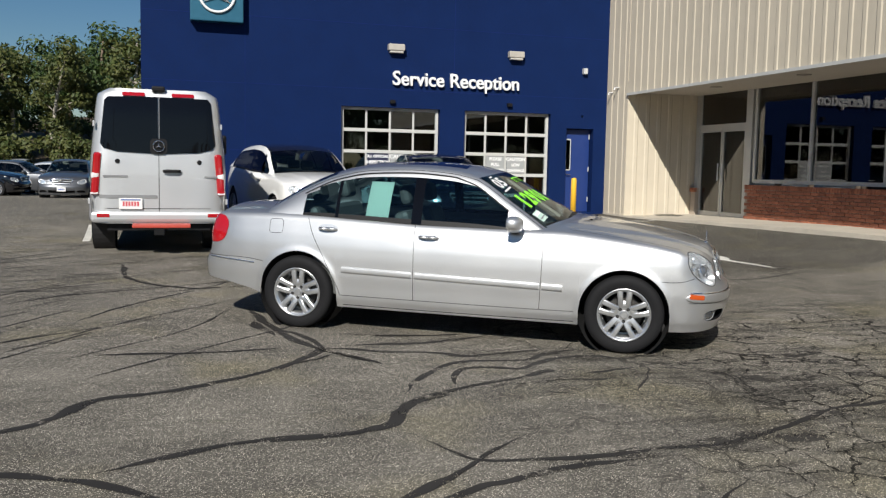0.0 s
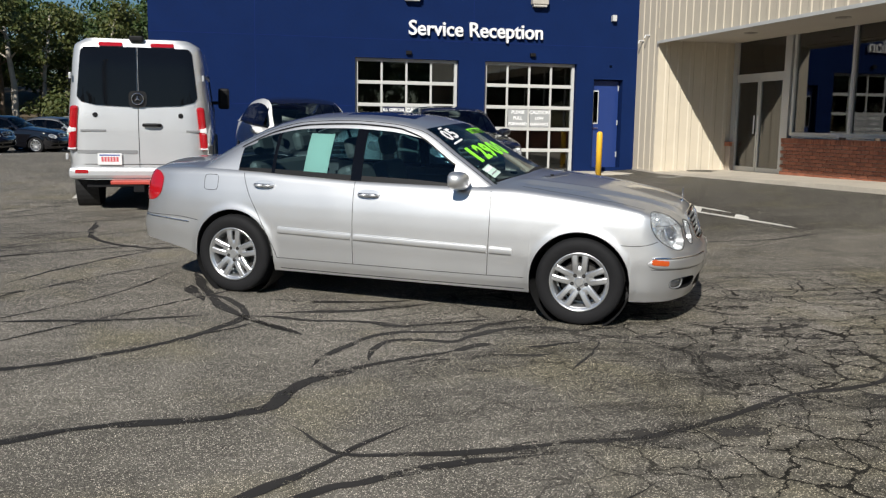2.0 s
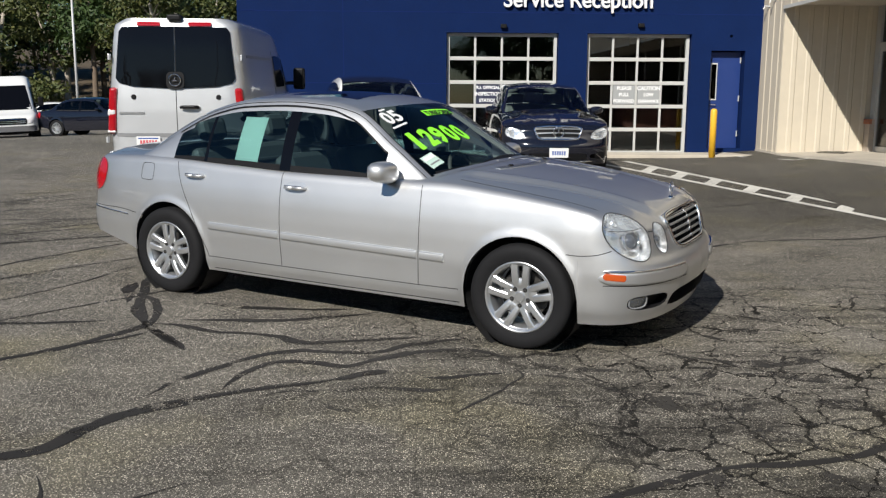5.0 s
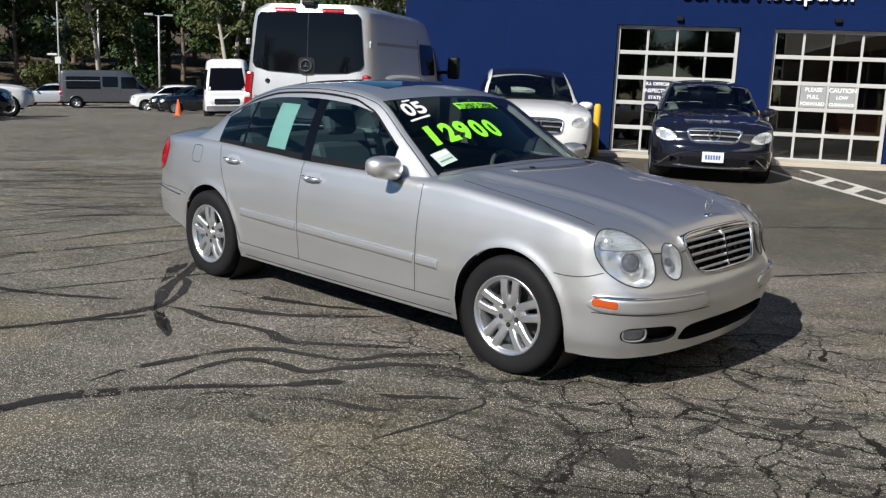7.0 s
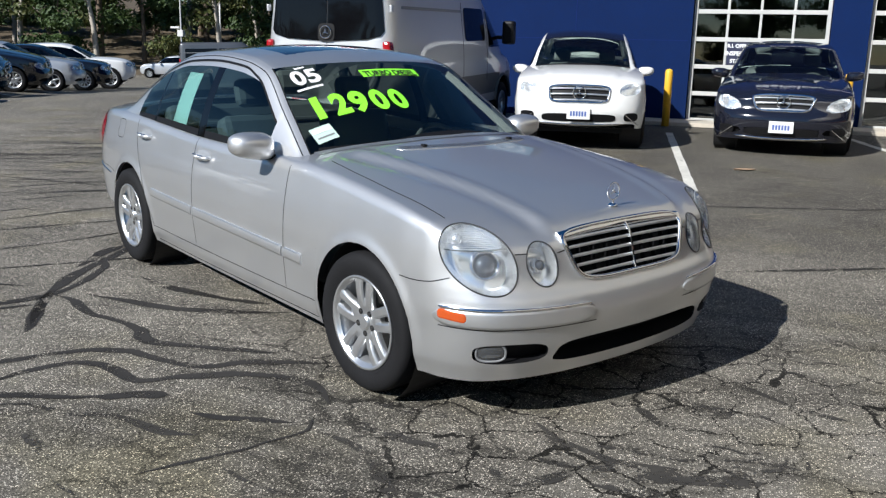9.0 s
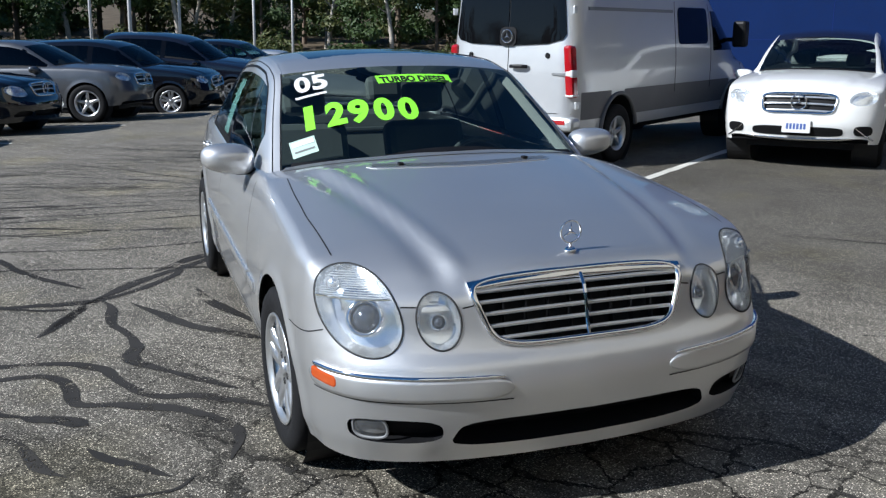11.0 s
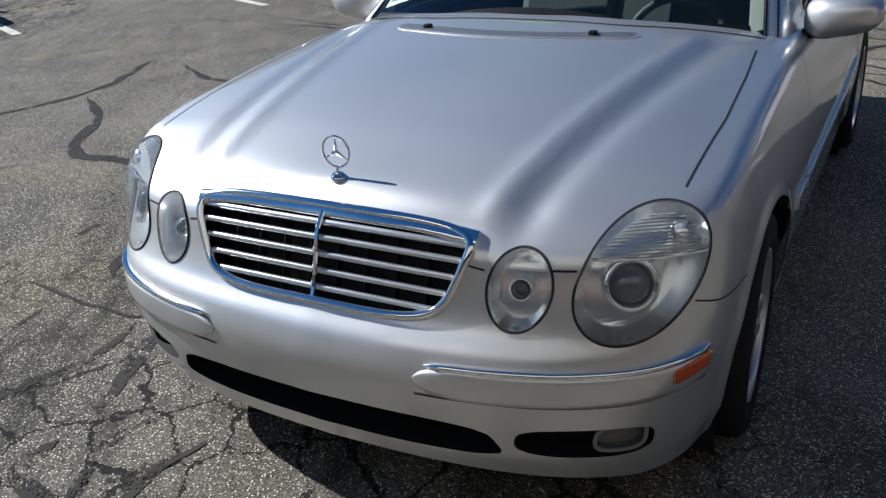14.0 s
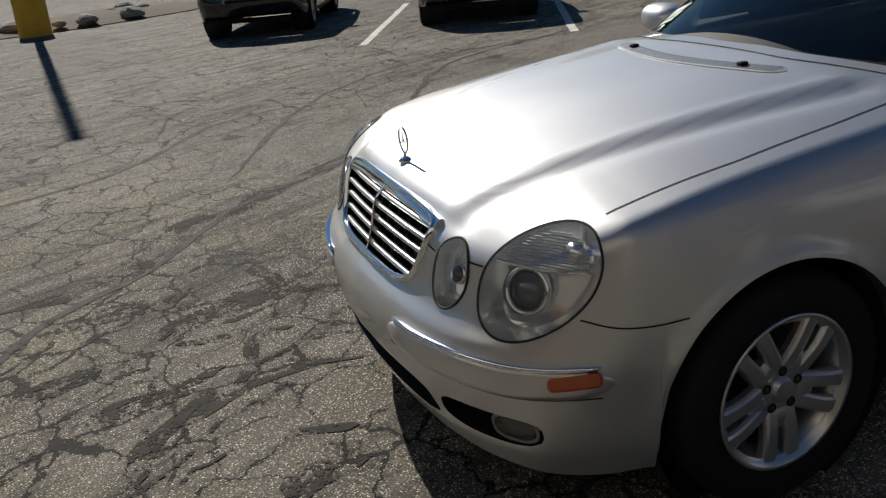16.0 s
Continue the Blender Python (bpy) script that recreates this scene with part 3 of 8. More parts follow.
def roller_door(x0, x1, signs):
    """A glazed sectional door of five rows and four bays, set back in its opening."""
    d = thing("garage_door", pose(0, FY + 0.16, 0), "glazed white-framed sectional garage door, closed", "garage door", "garage doors of the service hall")
    rows, cols, y = 5, 4, 0.0
    zs = np.linspace(0.02, GTOP - 0.03, rows + 1)
    xs = np.linspace(x0 + 0.05, x1 - 0.05, cols + 1)
    for z in zs:
        part("rail", B(x0 + 0.012, x1 - 0.012, -0.03, 0.03, z - 0.038, z + 0.038, bevel=0.006), DOOR_WHITE, d)
    for x in xs:
        part("stile", B(x - 0.022, x + 0.022, -0.024, 0.024, zs[0], zs[-1], bevel=0.004), DOOR_WHITE, d)
    for a in (x0 + 0.012, x1 - 0.075):
        part("side_frame", B(a, a + 0.063, -0.05, 0.05, 0.0, GTOP - 0.005, bevel=0.006), DOOR_WHITE, d)
    for i in range(cols):
        for j in range(rows):
            p = part("pane", B(xs[i] + 0.022, xs[i + 1] - 0.022, 0.004, 0.010, zs[j] + 0.038, zs[j + 1] - 0.038), SHOP_GLASS, d)
            p.visible_shadow = False
    for (c, words, mt, ink, size) in signs:
        a, b, z0, z1 = xs[c] + 0.03, xs[c + 1] - 0.03, zs[2] + 0.045, zs[3] - 0.045
        s = thing("door_sign", pose((a + b) / 2, FY + 0.135, (z0 + z1) / 2), "%s board lettered %s" % ("navy" if mt is SIGN_NAVY else "grey", " ".join(words).lower()), "sign")
        part("board", B(-(b - a) / 2, (b - a) / 2, -0.012, 0.012, -(z1 - z0) / 2, (z1 - z0) / 2, bevel=0.003), mt, s)
        h = (z1 - z0) / len(words)
        for k, wd in enumerate(words):
            text_part("lettering", wd, size[k], ink, s, pose(0, -0.0135, (z1 - z0) / 2 - h * (k + 0.5), 90), "", 0.001, 0, 0.004)


roller_door(*G1, [(1, ("R.I. OFFICIAL", "INSPECTION", "STATION"), SIGN_NAVY, LETTER_WHITE, (0.088, 0.10, 0.09)), (2, ("CAUTION", "LOW", "CLEARANCE"), SIGN_GREY, LETTER_WHITE, (0.125, 0.09, 0.08))])
roller_door(*G2, [(1, ("PLEASE", "PULL", "FORWARD"), SIGN_GREY, LETTER_WHITE, (0.10, 0.10, 0.09)), (2, ("CAUTION", "LOW", "CLEARANCE"), SIGN_GREY, LETTER_WHITE, (0.11, 0.09, 0.08))])

md = thing("door_staff", pose(0, FY + 0.20, 0.12), "blue steel door with a narrow glazed slot", "door", kind="structure")
part("leaf", B(DOOR[0] + 0.02, DOOR[1] - 0.02, -0.022, 0.022, 0.0, 2.03, bevel=0.004), material("door_blue", (0.012, 0.035, 0.16), 0.45, 0, 0.06, 8), md)
part("vision_frame", B(DOOR[0] + 0.06, DOOR[0] + 0.21, -0.034, -0.022, 1.02, 1.80, bevel=0.004), DOOR_WHITE, md)
part("vision_glass", B(DOOR[0] + 0.085, DOOR[0] + 0.185, -0.038, -0.0345, 1.05, 1.77), DARK_GLASS, md)
part("handle", tube(bmesh.new(), [(DOOR[0] + 0.08, -0.03, 0.92), (DOOR[0] + 0.08, -0.075, 0.92), (DOOR[0] + 0.19, -0.075, 0.92)], 0.011), CHROME, md)
for z in (0.25, 1.0, 1.8):
    part("hinge", B(DOOR[1] - 0.045, DOOR[1] - 0.02, -0.04, -0.022, z, z + 0.12), ALUMINIUM, md)

sg = thing("wall_sign", pose(7.07, FY - 0.05, 3.155), "raised white letters on the blue wall", "sign")
fit_width(text_part("lettering", "Service Reception", 0.45, LETTER_WHITE, sg, pose(0, 0, 0, 90), "raised white lettering", 0.035, 0, 0.006), 3.10)
lg = thing("logo_sign", pose(1.60, FY - 0.16, 4.70), "square blue glazed sign box with a ringed three-pointed star", "sign")
part("box", B(-0.55, 0.55, -0.12, 0.15, -0.55, 0.55, bevel=0.02), SIGN_BLUE, lg)


def star_emblem(parent, r, t, m, mat=CHROME, ring=True):
    """Ring with three tapered points."""
    bm = bmesh.new()
    if ring:
        tube(bm, [m @ Vector((r * math.cos(a), r * math.sin(a), 0)) for a in np.linspace(0, 2 * math.pi, 33)[:-1]], t, 6, True)
    for k in range(3):
        a = radians(90 + 120 * k)
        d, s = Vector((math.cos(a), math.sin(a), 0)), Vector((-math.sin(a), math.cos(a), 0))
        top, base = [bm.verts.new(m @ (d * r * 0.98))], []
        ctr = [bm.verts.new(m @ Vector((0, 0, t * 0.9))), bm.verts.new(m @ Vector((0, 0, -t * 0.9)))]
        sides = [bm.verts.new(m @ (d * r * 0.10 + s * r * 0.17)), bm.verts.new(m @ (d * r * 0.10 - s * r * 0.17))]
        back = bm.verts.new(m @ (-d * r * 0.10))
        for c in ctr:
            bm.faces.new((c, sides[0], top[0]))
            bm.faces.new((c, sides[1], top[0]))
            bm.faces.new((c, sides[0], back))
            bm.faces.new((c, sides[1], back))
    return part("emblem", bm, mat, parent, "", True)


star_emblem(lg, 0.36, 0.03, pose(0, -0.15, 0.0, 90), LETTER_WHITE)

for x in (5.58, 8.52):
    l = thing("wall_lamp", pose(x, FY, 3.80), "weathered grey wall-pack lamp above the doors", "lamp", "wall-pack lamps")
    part("housing", B(-0.19, 0.19, -0.17, 0.0, -0.02, 0.13, bevel=0.02), LAMP_GREY, l)
    part("lens", B(-0.16, 0.16, -0.15, -0.02, -0.07, -0.018, bevel=0.015), material("lamp_lens", (0.5, 0.48, 0.44), 0.3), l)
for x, z in ((5.52, 2.62), (8.40, 2.66)):
    c = thing("door_sensor", pose(x, FY, z), "small dark sensor above the garage door", "sensor")
    part("body", B(-0.06, 0.06, -0.09, 0.0, -0.03, 0.05, bevel=0.01), TRIM_BLACK, c)
cl = thing("security_light", pose(10.34, FY, 2.47), "small white round floodlight", "lamp")
part("head", lathe(bmesh.new(), [(0, -0.16), (0.055, -0.15), (0.075, -0.09), (0.05, -0.03), (0.03, 0), (0, 0)], 16, Matrix.Rotation(radians(-90), 4, "X") @ Matrix.Scale(-1, 4)), LETTER_WHITE, cl, smooth=True)
cb = thing("small_speaker", pose(10.35, FY, 3.55), "small grey box high on the wall", "fixture")
part("case", B(-0.05, 0.05, -0.12, 0, -0.06, 0.08, bevel=0.01), GALV, cb)


def ribbed(name, p0, p1, z0, z1, pitch, depth, label, thick=0.2, normal=(0, -1)):
    """Ribbed metal sheet between two plan points: broad pans with narrow raised ribs."""
    p0, p1, n = Vector((*p0, 0)), Vector((*p1, 0)), Vector((*normal, 0))
    length = (p1 - p0).length
    d = (p1 - p0) / length
    prof, s = [], 0.0
    while s < length:
        for f, o in ((0, 0), (0.60, 0), (0.68, 1), (0.92, 1)):
            if s + f * pitch < length:
                prof.append((s + f * pitch, o * depth))
        s += pitch
    prof.append((length, 0))
    bm = bmesh.new()
    rows = []
    for z in (z0, z1):
        rows.append([bm.verts.new(p0 + d * a + n * o + Vector((0, 0, z))) for a, o in prof])
    for i in range(len(prof) - 1):
        bm.faces.new((rows[0][i], rows[0][i + 1], rows[1][i + 1], rows[1][i]))
    back = [[bm.verts.new(p + Vector((0, 0, z)) - n * thick) for p in (p0, p1)] for z in (z0, z1)]
    bm.faces.new((back[0][1], back[0][0], back[1][0], back[1][1]))
    for r, bk in ((rows[0], back[0]), (rows[1], back[1])):
        bm.faces.new((*r, bk[1], bk[0]))
    for k in (0, -1):
        bm.faces.new((rows[0][k], rows[1][k], back[1][k], back[0][k]))
    return tagged(part(name, bm, BEIGE_METAL), label, "wall", kind="structure")


OH = 2.98                                     # soffit height
ribbed("wall_ribbed_return", (WX0, FY - 0.002), (WX0, WY + 0.03), 0.0, 7.6, 0.30, 0.013, "cream ribbed metal wall", 0.22, (-1, 0))
ribbed("wall_ribbed_end", (WX0 + 0.002, WY), (WX1 + 0.6, WY), 0.0, OH + 0.3, 0.30, 0.013, "cream ribbed metal end wall under the overhang", 0.9, (0, -1))
ribbed("wall_ribbed_wing", (WX0, WY - 0.002), (WX0, -2.0), OH, 7.6, 0.30, 0.013, "cream ribbed metal wall over the glazed front", 0.25, (-1, 0))
tagged(part("ceiling_soffit", B(WX0 + 0.005, WX1 + 0.5, -2.0, WY - 0.04, OH + 0.02, OH + 0.14), SOFFIT), "plain soffit under the overhang", "ceiling", kind="structure")
tagged(part("trim_eave", B(WX0 - 0.045, WX0 + 0.004, -2.0, WY - 0.004, OH - 0.05, OH + 0.01), DOOR_WHITE), "pale metal edge strip of the overhang", "trim", kind="structure")
for y in (16.4, 13.6, 10.5):
    s = thing("soffit_lamp", pose(11.9, y, OH + 0.018), "round recessed lamp in the soffit", "lamp", "soffit lamps")
    part("ring", lathe(bmesh.new(), [(0.07, -0.012), (0.13, -0.016), (0.13, 0.0), (0.07, 0.0)], 20, closed=True), LAMP_GREY, s, smooth=True)

# glazed front of the wing
wf = thing("shop_window", pose(0, 0, 0), "tall dark shop glazing in grey aluminium frames above a brick sill", "window", kind="structure")
wf.name = "window_1"
sill_y1 = -2.0
GX = WX1
for a, b in ((16.25, 14.55), (14.47, 12.55), (12.47, 10.5), (10.42, 8.4), (8.32, 6.2), (6.12, 4.0), (3.92, 1.0), (0.92, -1.95)):
    part("pane", B(GX + 0.02, GX + 0.03, b, a, 1.02, OH + 0.018), SHOP_GLASS, wf)
for y in (16.29, 14.51, 12.51, 10.46, 8.36, 6.16, 3.96, 0.96):
    part("mullion", B(GX - 0.02, GX + 0.07, y - 0.04, y + 0.04, 0.95, OH + 0.018), ALUMINIUM, wf)
part("sill_bar", B(GX - 0.03, GX + 0.08, sill_y1, 16.25, 0.945, 1.02), ALUMINIUM, wf)
gd = thing("glass_door", pose(0, 0, 0.12), "pair of glazed aluminium doors with a transom light", "door", kind="structure")
gd.name = "door_entrance"
part("post", B(GX - 0.03, GX + 0.09, 16.40, 16.62, 0.0, OH - 0.102), ALUMINIUM, gd)
part("post", B(GX - 0.03, GX + 0.09, 18.40, 18.56, 0.0, OH - 0.102), ALUMINIUM, gd)
part("transom", B(GX - 0.02, GX + 0.08, 16.62, 18.40, 2.06, 2.16), ALUMINIUM, gd)
part("transom_glass", B(GX + 0.02, GX + 0.03, 16.63, 18.39, 2.16, OH - 0.102), SHOP_GLASS, gd)
for a in (16.63, 17.52):
    lf = part("leaf_frame", B(GX - 0.01, GX + 0.05, a, a + 0.05, 0.0, 2.06), ALUMINIUM, gd)
    part("stile", B(GX - 0.01, GX + 0.05, a + 0.82, a + 0.87, 0.0, 2.06), ALUMINIUM, gd)
    part("bottom_rail", B(GX - 0.01, GX + 0.05, a + 0.05, a + 0.82, 0.0, 0.12), ALUMINIUM, gd)
    part("top_rail", B(GX - 0.01, GX + 0.05, a + 0.05, a + 0.82, 1.98, 2.06), ALUMINIUM, gd)
    part("pane", B(GX + 0.015, GX + 0.025, a + 0.05, a + 0.82, 0.12, 1.98), SHOP_GLASS, gd)
    hx = a + (0.80 if a < 17 else 0.07)
    part("pull", tube(bmesh.new(), [(GX - 0.05, hx, 0.85), (GX - 0.05, hx, 1.25)], 0.014), LETTER_WHITE, gd)
# showroom inside; dimness is put into the colour of back wall, floor and ceiling
for nm, a, mt in (("wall_showroom_back", (18.0, 18.2, -2.0, 18.5, 0.0, OH + 0.02), ROOM_UNLIT), ("floor_showroom", (13.2, 18.0, -2.0, 18.5, 0.0, 0.13), ROOM_UNLIT), ("ceiling_showroom", (13.4, 18.0, -2.0, 18.5, OH + 0.02, OH + 0.16), ROOM_UNLIT),
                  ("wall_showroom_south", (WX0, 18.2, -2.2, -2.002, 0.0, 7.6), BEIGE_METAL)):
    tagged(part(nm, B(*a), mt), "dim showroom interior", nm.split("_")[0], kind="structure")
rp = thing("display_panel", pose(17.9, 13.2, 0.13), "dark red display panel inside the showroom", "panel")
part("board", B(-0.03, 0.03, -0.9, 0.9, 0.0, 2.3), RED_PAINT, rp)
# pavement
bm = bmesh.new()
rows = []
for x, y in ((10.96, 19.6), (10.96, 18.3), (11.25, 16.8), (11.45, 15.0), (11.6, 13.3), (11.75, 11.1), (11.8, 8.0), (11.8, -4.0)):
    o = ground_at(x, y, 0.035)
    i = Vector((WX1 + 0.7, y, o.z + 0.06))
    rows.append([bm.verts.new(o - Vector((0, 0, 0.3))), bm.verts.new(o), bm.verts.new(i), bm.verts.new(i - Vector((0, 0, 0.3)))])
for a, b in zip(rows, rows[1:]):
    for k in range(4):
        bm.faces.new((a[k], a[(k + 1) % 4], b[(k + 1) % 4], b[k]))
bm.faces.new(rows[0])
bm.faces.new(rows[-1][::-1])
tagged(part("pavement", bm, CONCRETE), "pale concrete walk along the glazed front", "pavement", kind="structure")
tagged(part("pavement_apron", B(3.2, WX0 - 0.055, FY - 0.95, FY - 0.002, -0.05, 0.035, bevel=0.01), CONCRETE), "low concrete apron before the garage doors", "pavement", kind="structure")


def bollard(x, y, h=0.95):
    b = thing("bollard", pose(x, y, ground_at(x, y).z), "yellow painted steel bollard with a domed top", "bollard", "yellow bollards")
    part("post", lathe(bmesh.new(), [(0, -0.02), (0.066, -0.02), (0.066, h - 0.05), (0.055, h - 0.015), (0.03, h), (0, h + 0.004)], 20), YELLOW, b, smooth=True)


bollard(9.72, 18.72, 0.98)
bollard(4.10, 18.6, 0.98)
bollard(7.0, 18.9, 0.98)


# ---- vehicles ----
class Shell:
    """The painted lower body of a car: a stack of plan outlines, narrowed or drawn in from level to level, under a smooth top."""
    def __init__(self, c, ns, nv, nu):
        self.c = c
        plan = cspline(c["plan"], 900)
        xa, ra = c["axle"], c["arch"]
        # denser sampling round the wheel arches and the nose
        dens = np.ones(len(plan))
        for ax in xa:
            dens += 2.0 * (np.abs(np.abs(plan[:, 0] - ax) - ra) < 0.09) + 0.8 * (np.abs(plan[:, 0] - ax) < ra)
        cum = np.concatenate(([0], np.cumsum((dens[1:] + dens[:-1]) / 2)))
        t = np.interp(np.linspace(0, cum[-1], ns), cum, np.arange(len(plan)))
        P = np.stack([np.interp(t, np.arange(len(plan)), plan[:, k]) for k in (0, 1)], 1)
        for ax in xa:                                  # land a sample on each end of the arch
            for e in (-1, 1):
                i = np.argmin(np.abs(P[:, 0] - (ax + e * ra)))
                P[i, 0] = ax + e * (ra + 0.0005)
                i2 = i + (1 if e > 0 else -1)
                P[i2, 0] = ax + e * (ra - 0.0005)
        tt = t.copy()
        for ax in xa:
            for e in (-1, 1):
                for dd in (-0.0005, 0.0005):
                    xx = ax + e * ra + dd
                    i = np.argmin(np.abs(P[:, 0] - xx))
                    k = np.nonzero((plan[:-1, 0] >= xx) & (plan[1:, 0] < xx))[0]
                    if len(k):
                        P[i, 1] = np.interp(xx, plan[k[0] + 1::-1, 0][:2][::1], plan[k[0] + 1::-1, 1][:2])
                        tt[i] = k[0] + (plan[k[0], 0] - xx) / max(1e-9, plan[k[0], 0] - plan[k[0] + 1, 0])
        P[0, 1] = P[-1, 1] = 0.0
        d = np.gradient(plan, axis=0)
        d /= np.linalg.norm(d, axis=1)[:, None]
        n = np.stack([np.interp(tt, np.arange(len(plan)), q) for q in (d[:, 1], -d[:, 0])], 1)
        n /= np.linalg.norm(n, axis=1)[:, None]
        if n[len(n) // 2, 1] < 0:
            n = -n
        n[0], n[-1] = (1, 0), (-1, 0)
        self.P, self.n = P, n
        x = P[:, 0]
        ztop = pchip(*zip(*c["top_edge"]), x)
        zlow = pchip(*zip(*c["low_edge"]), x)
        for ax in xa:
            k = np.abs(x - ax) < ra
            zlow[k] = np.maximum(zlow[k], c["arch_z"] + np.sqrt(np.maximum(0, ra**2 - (x[k] - ax)**2)))
        v = np.linspace(0, 1, nv)
        v = 1 - (1 - v) ** 1.25
        Z = zlow[:, None] + (ztop - zlow)[:, None] * v[None]
        f, r, s = (pchip(*zip(*c[k]), Z) for k in ("front_in", "rear_in", "side_in"))
        nx, ny = n[:, 0][:, None], n[:, 1][:, None]
        inset = np.where(nx > 0, f, r) * nx**2 + s * ny**2
        rf = np.interp(x, (1.5, 2.0), (c.get("round", 0.05), c.get("round_nose", 0.045)))[:, None]
        q = np.clip((Z - (ztop[:, None] - rf)) / rf, 0, 0.999)
        inset += rf * (1 - np.sqrt(1 - q * q)) * 0.8
        X = P[:, 0][:, None] - n[:, 0][:, None] * inset
        Y = np.maximum(0, P[:, 1][:, None] - n[:, 1][:, None] * inset)
        Y[0] = Y[-1] = 0
        # lip round the wheel arch
        side = np.stack([X, Y, Z], -1)
        for ax in xa:
            rr = np.hypot(X - ax, Z - c["arch_z"])
            w = np.exp(-((rr - ra) / 0.035) ** 2) * (np.abs(ny) > 0.8)
            side[..., 1] += 0.010 * w
        # top: rows across at each sample
        T = side[:, -1]
        u = np.linspace(1, 0, nu)[1:]
        zc = pchip(*zip(*c["centre"]), T[:, 0])
        ease = np.clip((T[0, 0] - T[:, 0]) / 0.07, 0, 1)
        zc = np.where(T[:, 0] > 1.2, T[:, 2] + (zc - T[:, 2]) * np.sqrt(1 - (1 - ease) ** 2), zc)
        top = np.zeros((ns, nu - 1, 3))
        top[..., 0] = T[:, 0][:, None]
        top[..., 1] = T[:, 1][:, None] * u[None]
        rise = (zc - T[:, 2])[:, None]
        top[..., 2] = T[:, 2][:, None] + rise * (1 - u[None] ** c.get("crown", 2.4))
        G = np.concatenate([side, top], 1)              # ns x (nv+nu-1) x 3, half
        self.ns, self.m, self.nv = ns, G.shape[1], nv
        self.G = G

    def crease(self):
        """Raised and sunk lines along the hood, given in plan."""
        G = self.G
        for (x0, y0, x1, y1, h, wd) in self.c.get("ridges", ()):
            k = (G[..., 0] - x0) / (x1 - x0)
            fade = np.clip((G[..., 0] - 0.9) / 0.1, 0, 1) * np.clip((G[..., 2] - 0.70) / 0.07, 0, 1) * np.clip((2.14 - G[..., 0]) / 0.10, 0, 1)
            G[..., 2] += fade * h * np.exp(-((G[..., 1] - (y0 + (y1 - y0) * k)) / wd) ** 2)

    def soften(self, x0, z0, rounds):
        """Ease the creases of the nose, fading out behind x0 and below z0."""
        for _ in range(rounds):
            A = np.concatenate([self.G[1:2] * (1, -1, 1), self.G], 0)      # mirrored across the middle
            mean = self.G.copy()
            mean[:-1, 1:-1] = (A[:-2, 1:-1] + A[2:, 1:-1] + self.G[:-1, :-2] + self.G[:-1, 2:]) / 4
            w = np.clip((self.G[..., 0] - x0) / 0.12, 0, 1) * np.clip((self.G[..., 2] - z0) / 0.06, 0, 1)
            mean[0, :, 1] = 0
            self.G += 0.5 * w[..., None] * (mean - self.G)

    def mesh(self):
        ns, m = self.ns, self.m
        v = self.G.reshape(-1, 3)
        left, right = v.copy(), v.copy()
        right[:, 1] *= -1
        V = np.concatenate([left, right])
        # share the middle line
        idx = np.arange(len(V))
        half = len(v)
        for i in np.nonzero(np.abs(v[:, 1]) < 1e-7)[0]:
            idx[half + i] = i
        F = []
        for i in range(ns - 1):
            for j in range(m - 1):
                a, b, c, d = i * m + j, i * m + j + 1, (i + 1) * m + j + 1, (i + 1) * m + j
                F.append((a, d, c, b))
                F.append(tuple(idx[half + q] for q in (a, b, c, d)))
        out = []
        for f in F:
            g = []
            for q in f:
                if q not in g:
                    g.append(int(q))
            if len(g) > 2:
                out.append(g)
        return V, out


def vertex_normals(V, F):
    N = np.zeros_like(V)
    for f in F:
        p = V[list(f)]
        a = np.cross(p[1] - p[0], p[2] - p[0]) + (np.cross(p[2] - p[0], p[3] - p[0]) if len(f) > 3 else 0)
        for q in f:
            N[q] += a
    l = np.linalg.norm(N, axis=1)
    l[l == 0] = 1
    return N / l[:, None]


def clip_faces(V, F, N, tests):
    """Split the faces that an outline crosses, so that openings have clean edges."""
    for test in tests:
        V = np.asarray(V)
        m = test.metric(np.abs(V) * (0, 1, 0) + V * (1, 0, 1)) - 1.0
        newV, newN, cut, out = [], [], {}, []

        def crossing(a, b):
            k = (min(a, b), max(a, b))
            if k not in cut:
                f = m[k[0]] / (m[k[0]] - m[k[1]])
                cut[k] = len(V) + len(newV)
                newV.append(V[k[0]] + (V[k[1]] - V[k[0]]) * f)
                q = N[k[0]] + (N[k[1]] - N[k[0]]) * f
                newN.append(q / np.linalg.norm(q))
            return cut[k]

        for f in F:
            s = [m[q] < 0 for q in f]
            if all(s) or not any(s):
                out.append(f)
                continue
            ins, outs = [], []
            for i, a in enumerate(f):
                b = f[(i + 1) % len(f)]
                (ins if m[a] < 0 else outs).append(a)
                if (m[a] < 0) != (m[b] < 0):
                    q = crossing(a, b)
                    ins.append(q)
                    outs.append(q)
            out += [g for g in (ins, outs) if len(g) > 2]
        F = out
        if newV:
            V, N = np.concatenate([V, newV]), np.concatenate([N, newN])
    return V, F, N


def sub_part(name, V, F, N, mat, parent, label=""):
    """Some faces of a surface as a part of its own, shaded as if they had not been parted."""
    if not F:
        return None
    used = sorted({q for f in F for q in f})
    pos = {q: i for i, q in enumerate(used)}
    me = bpy.data.meshes.new(name)
    me.from_pydata([tuple(V[q]) for q in used], [], [[pos[q] for q in f] for f in F])
    me.polygons.foreach_set("use_smooth", [True] * len(me.polygons))
    me.normals_split_custom_set_from_vertices([tuple(N[q]) for q in used])
    me.update()
    return link_mesh(name, me, mat, parent, label)


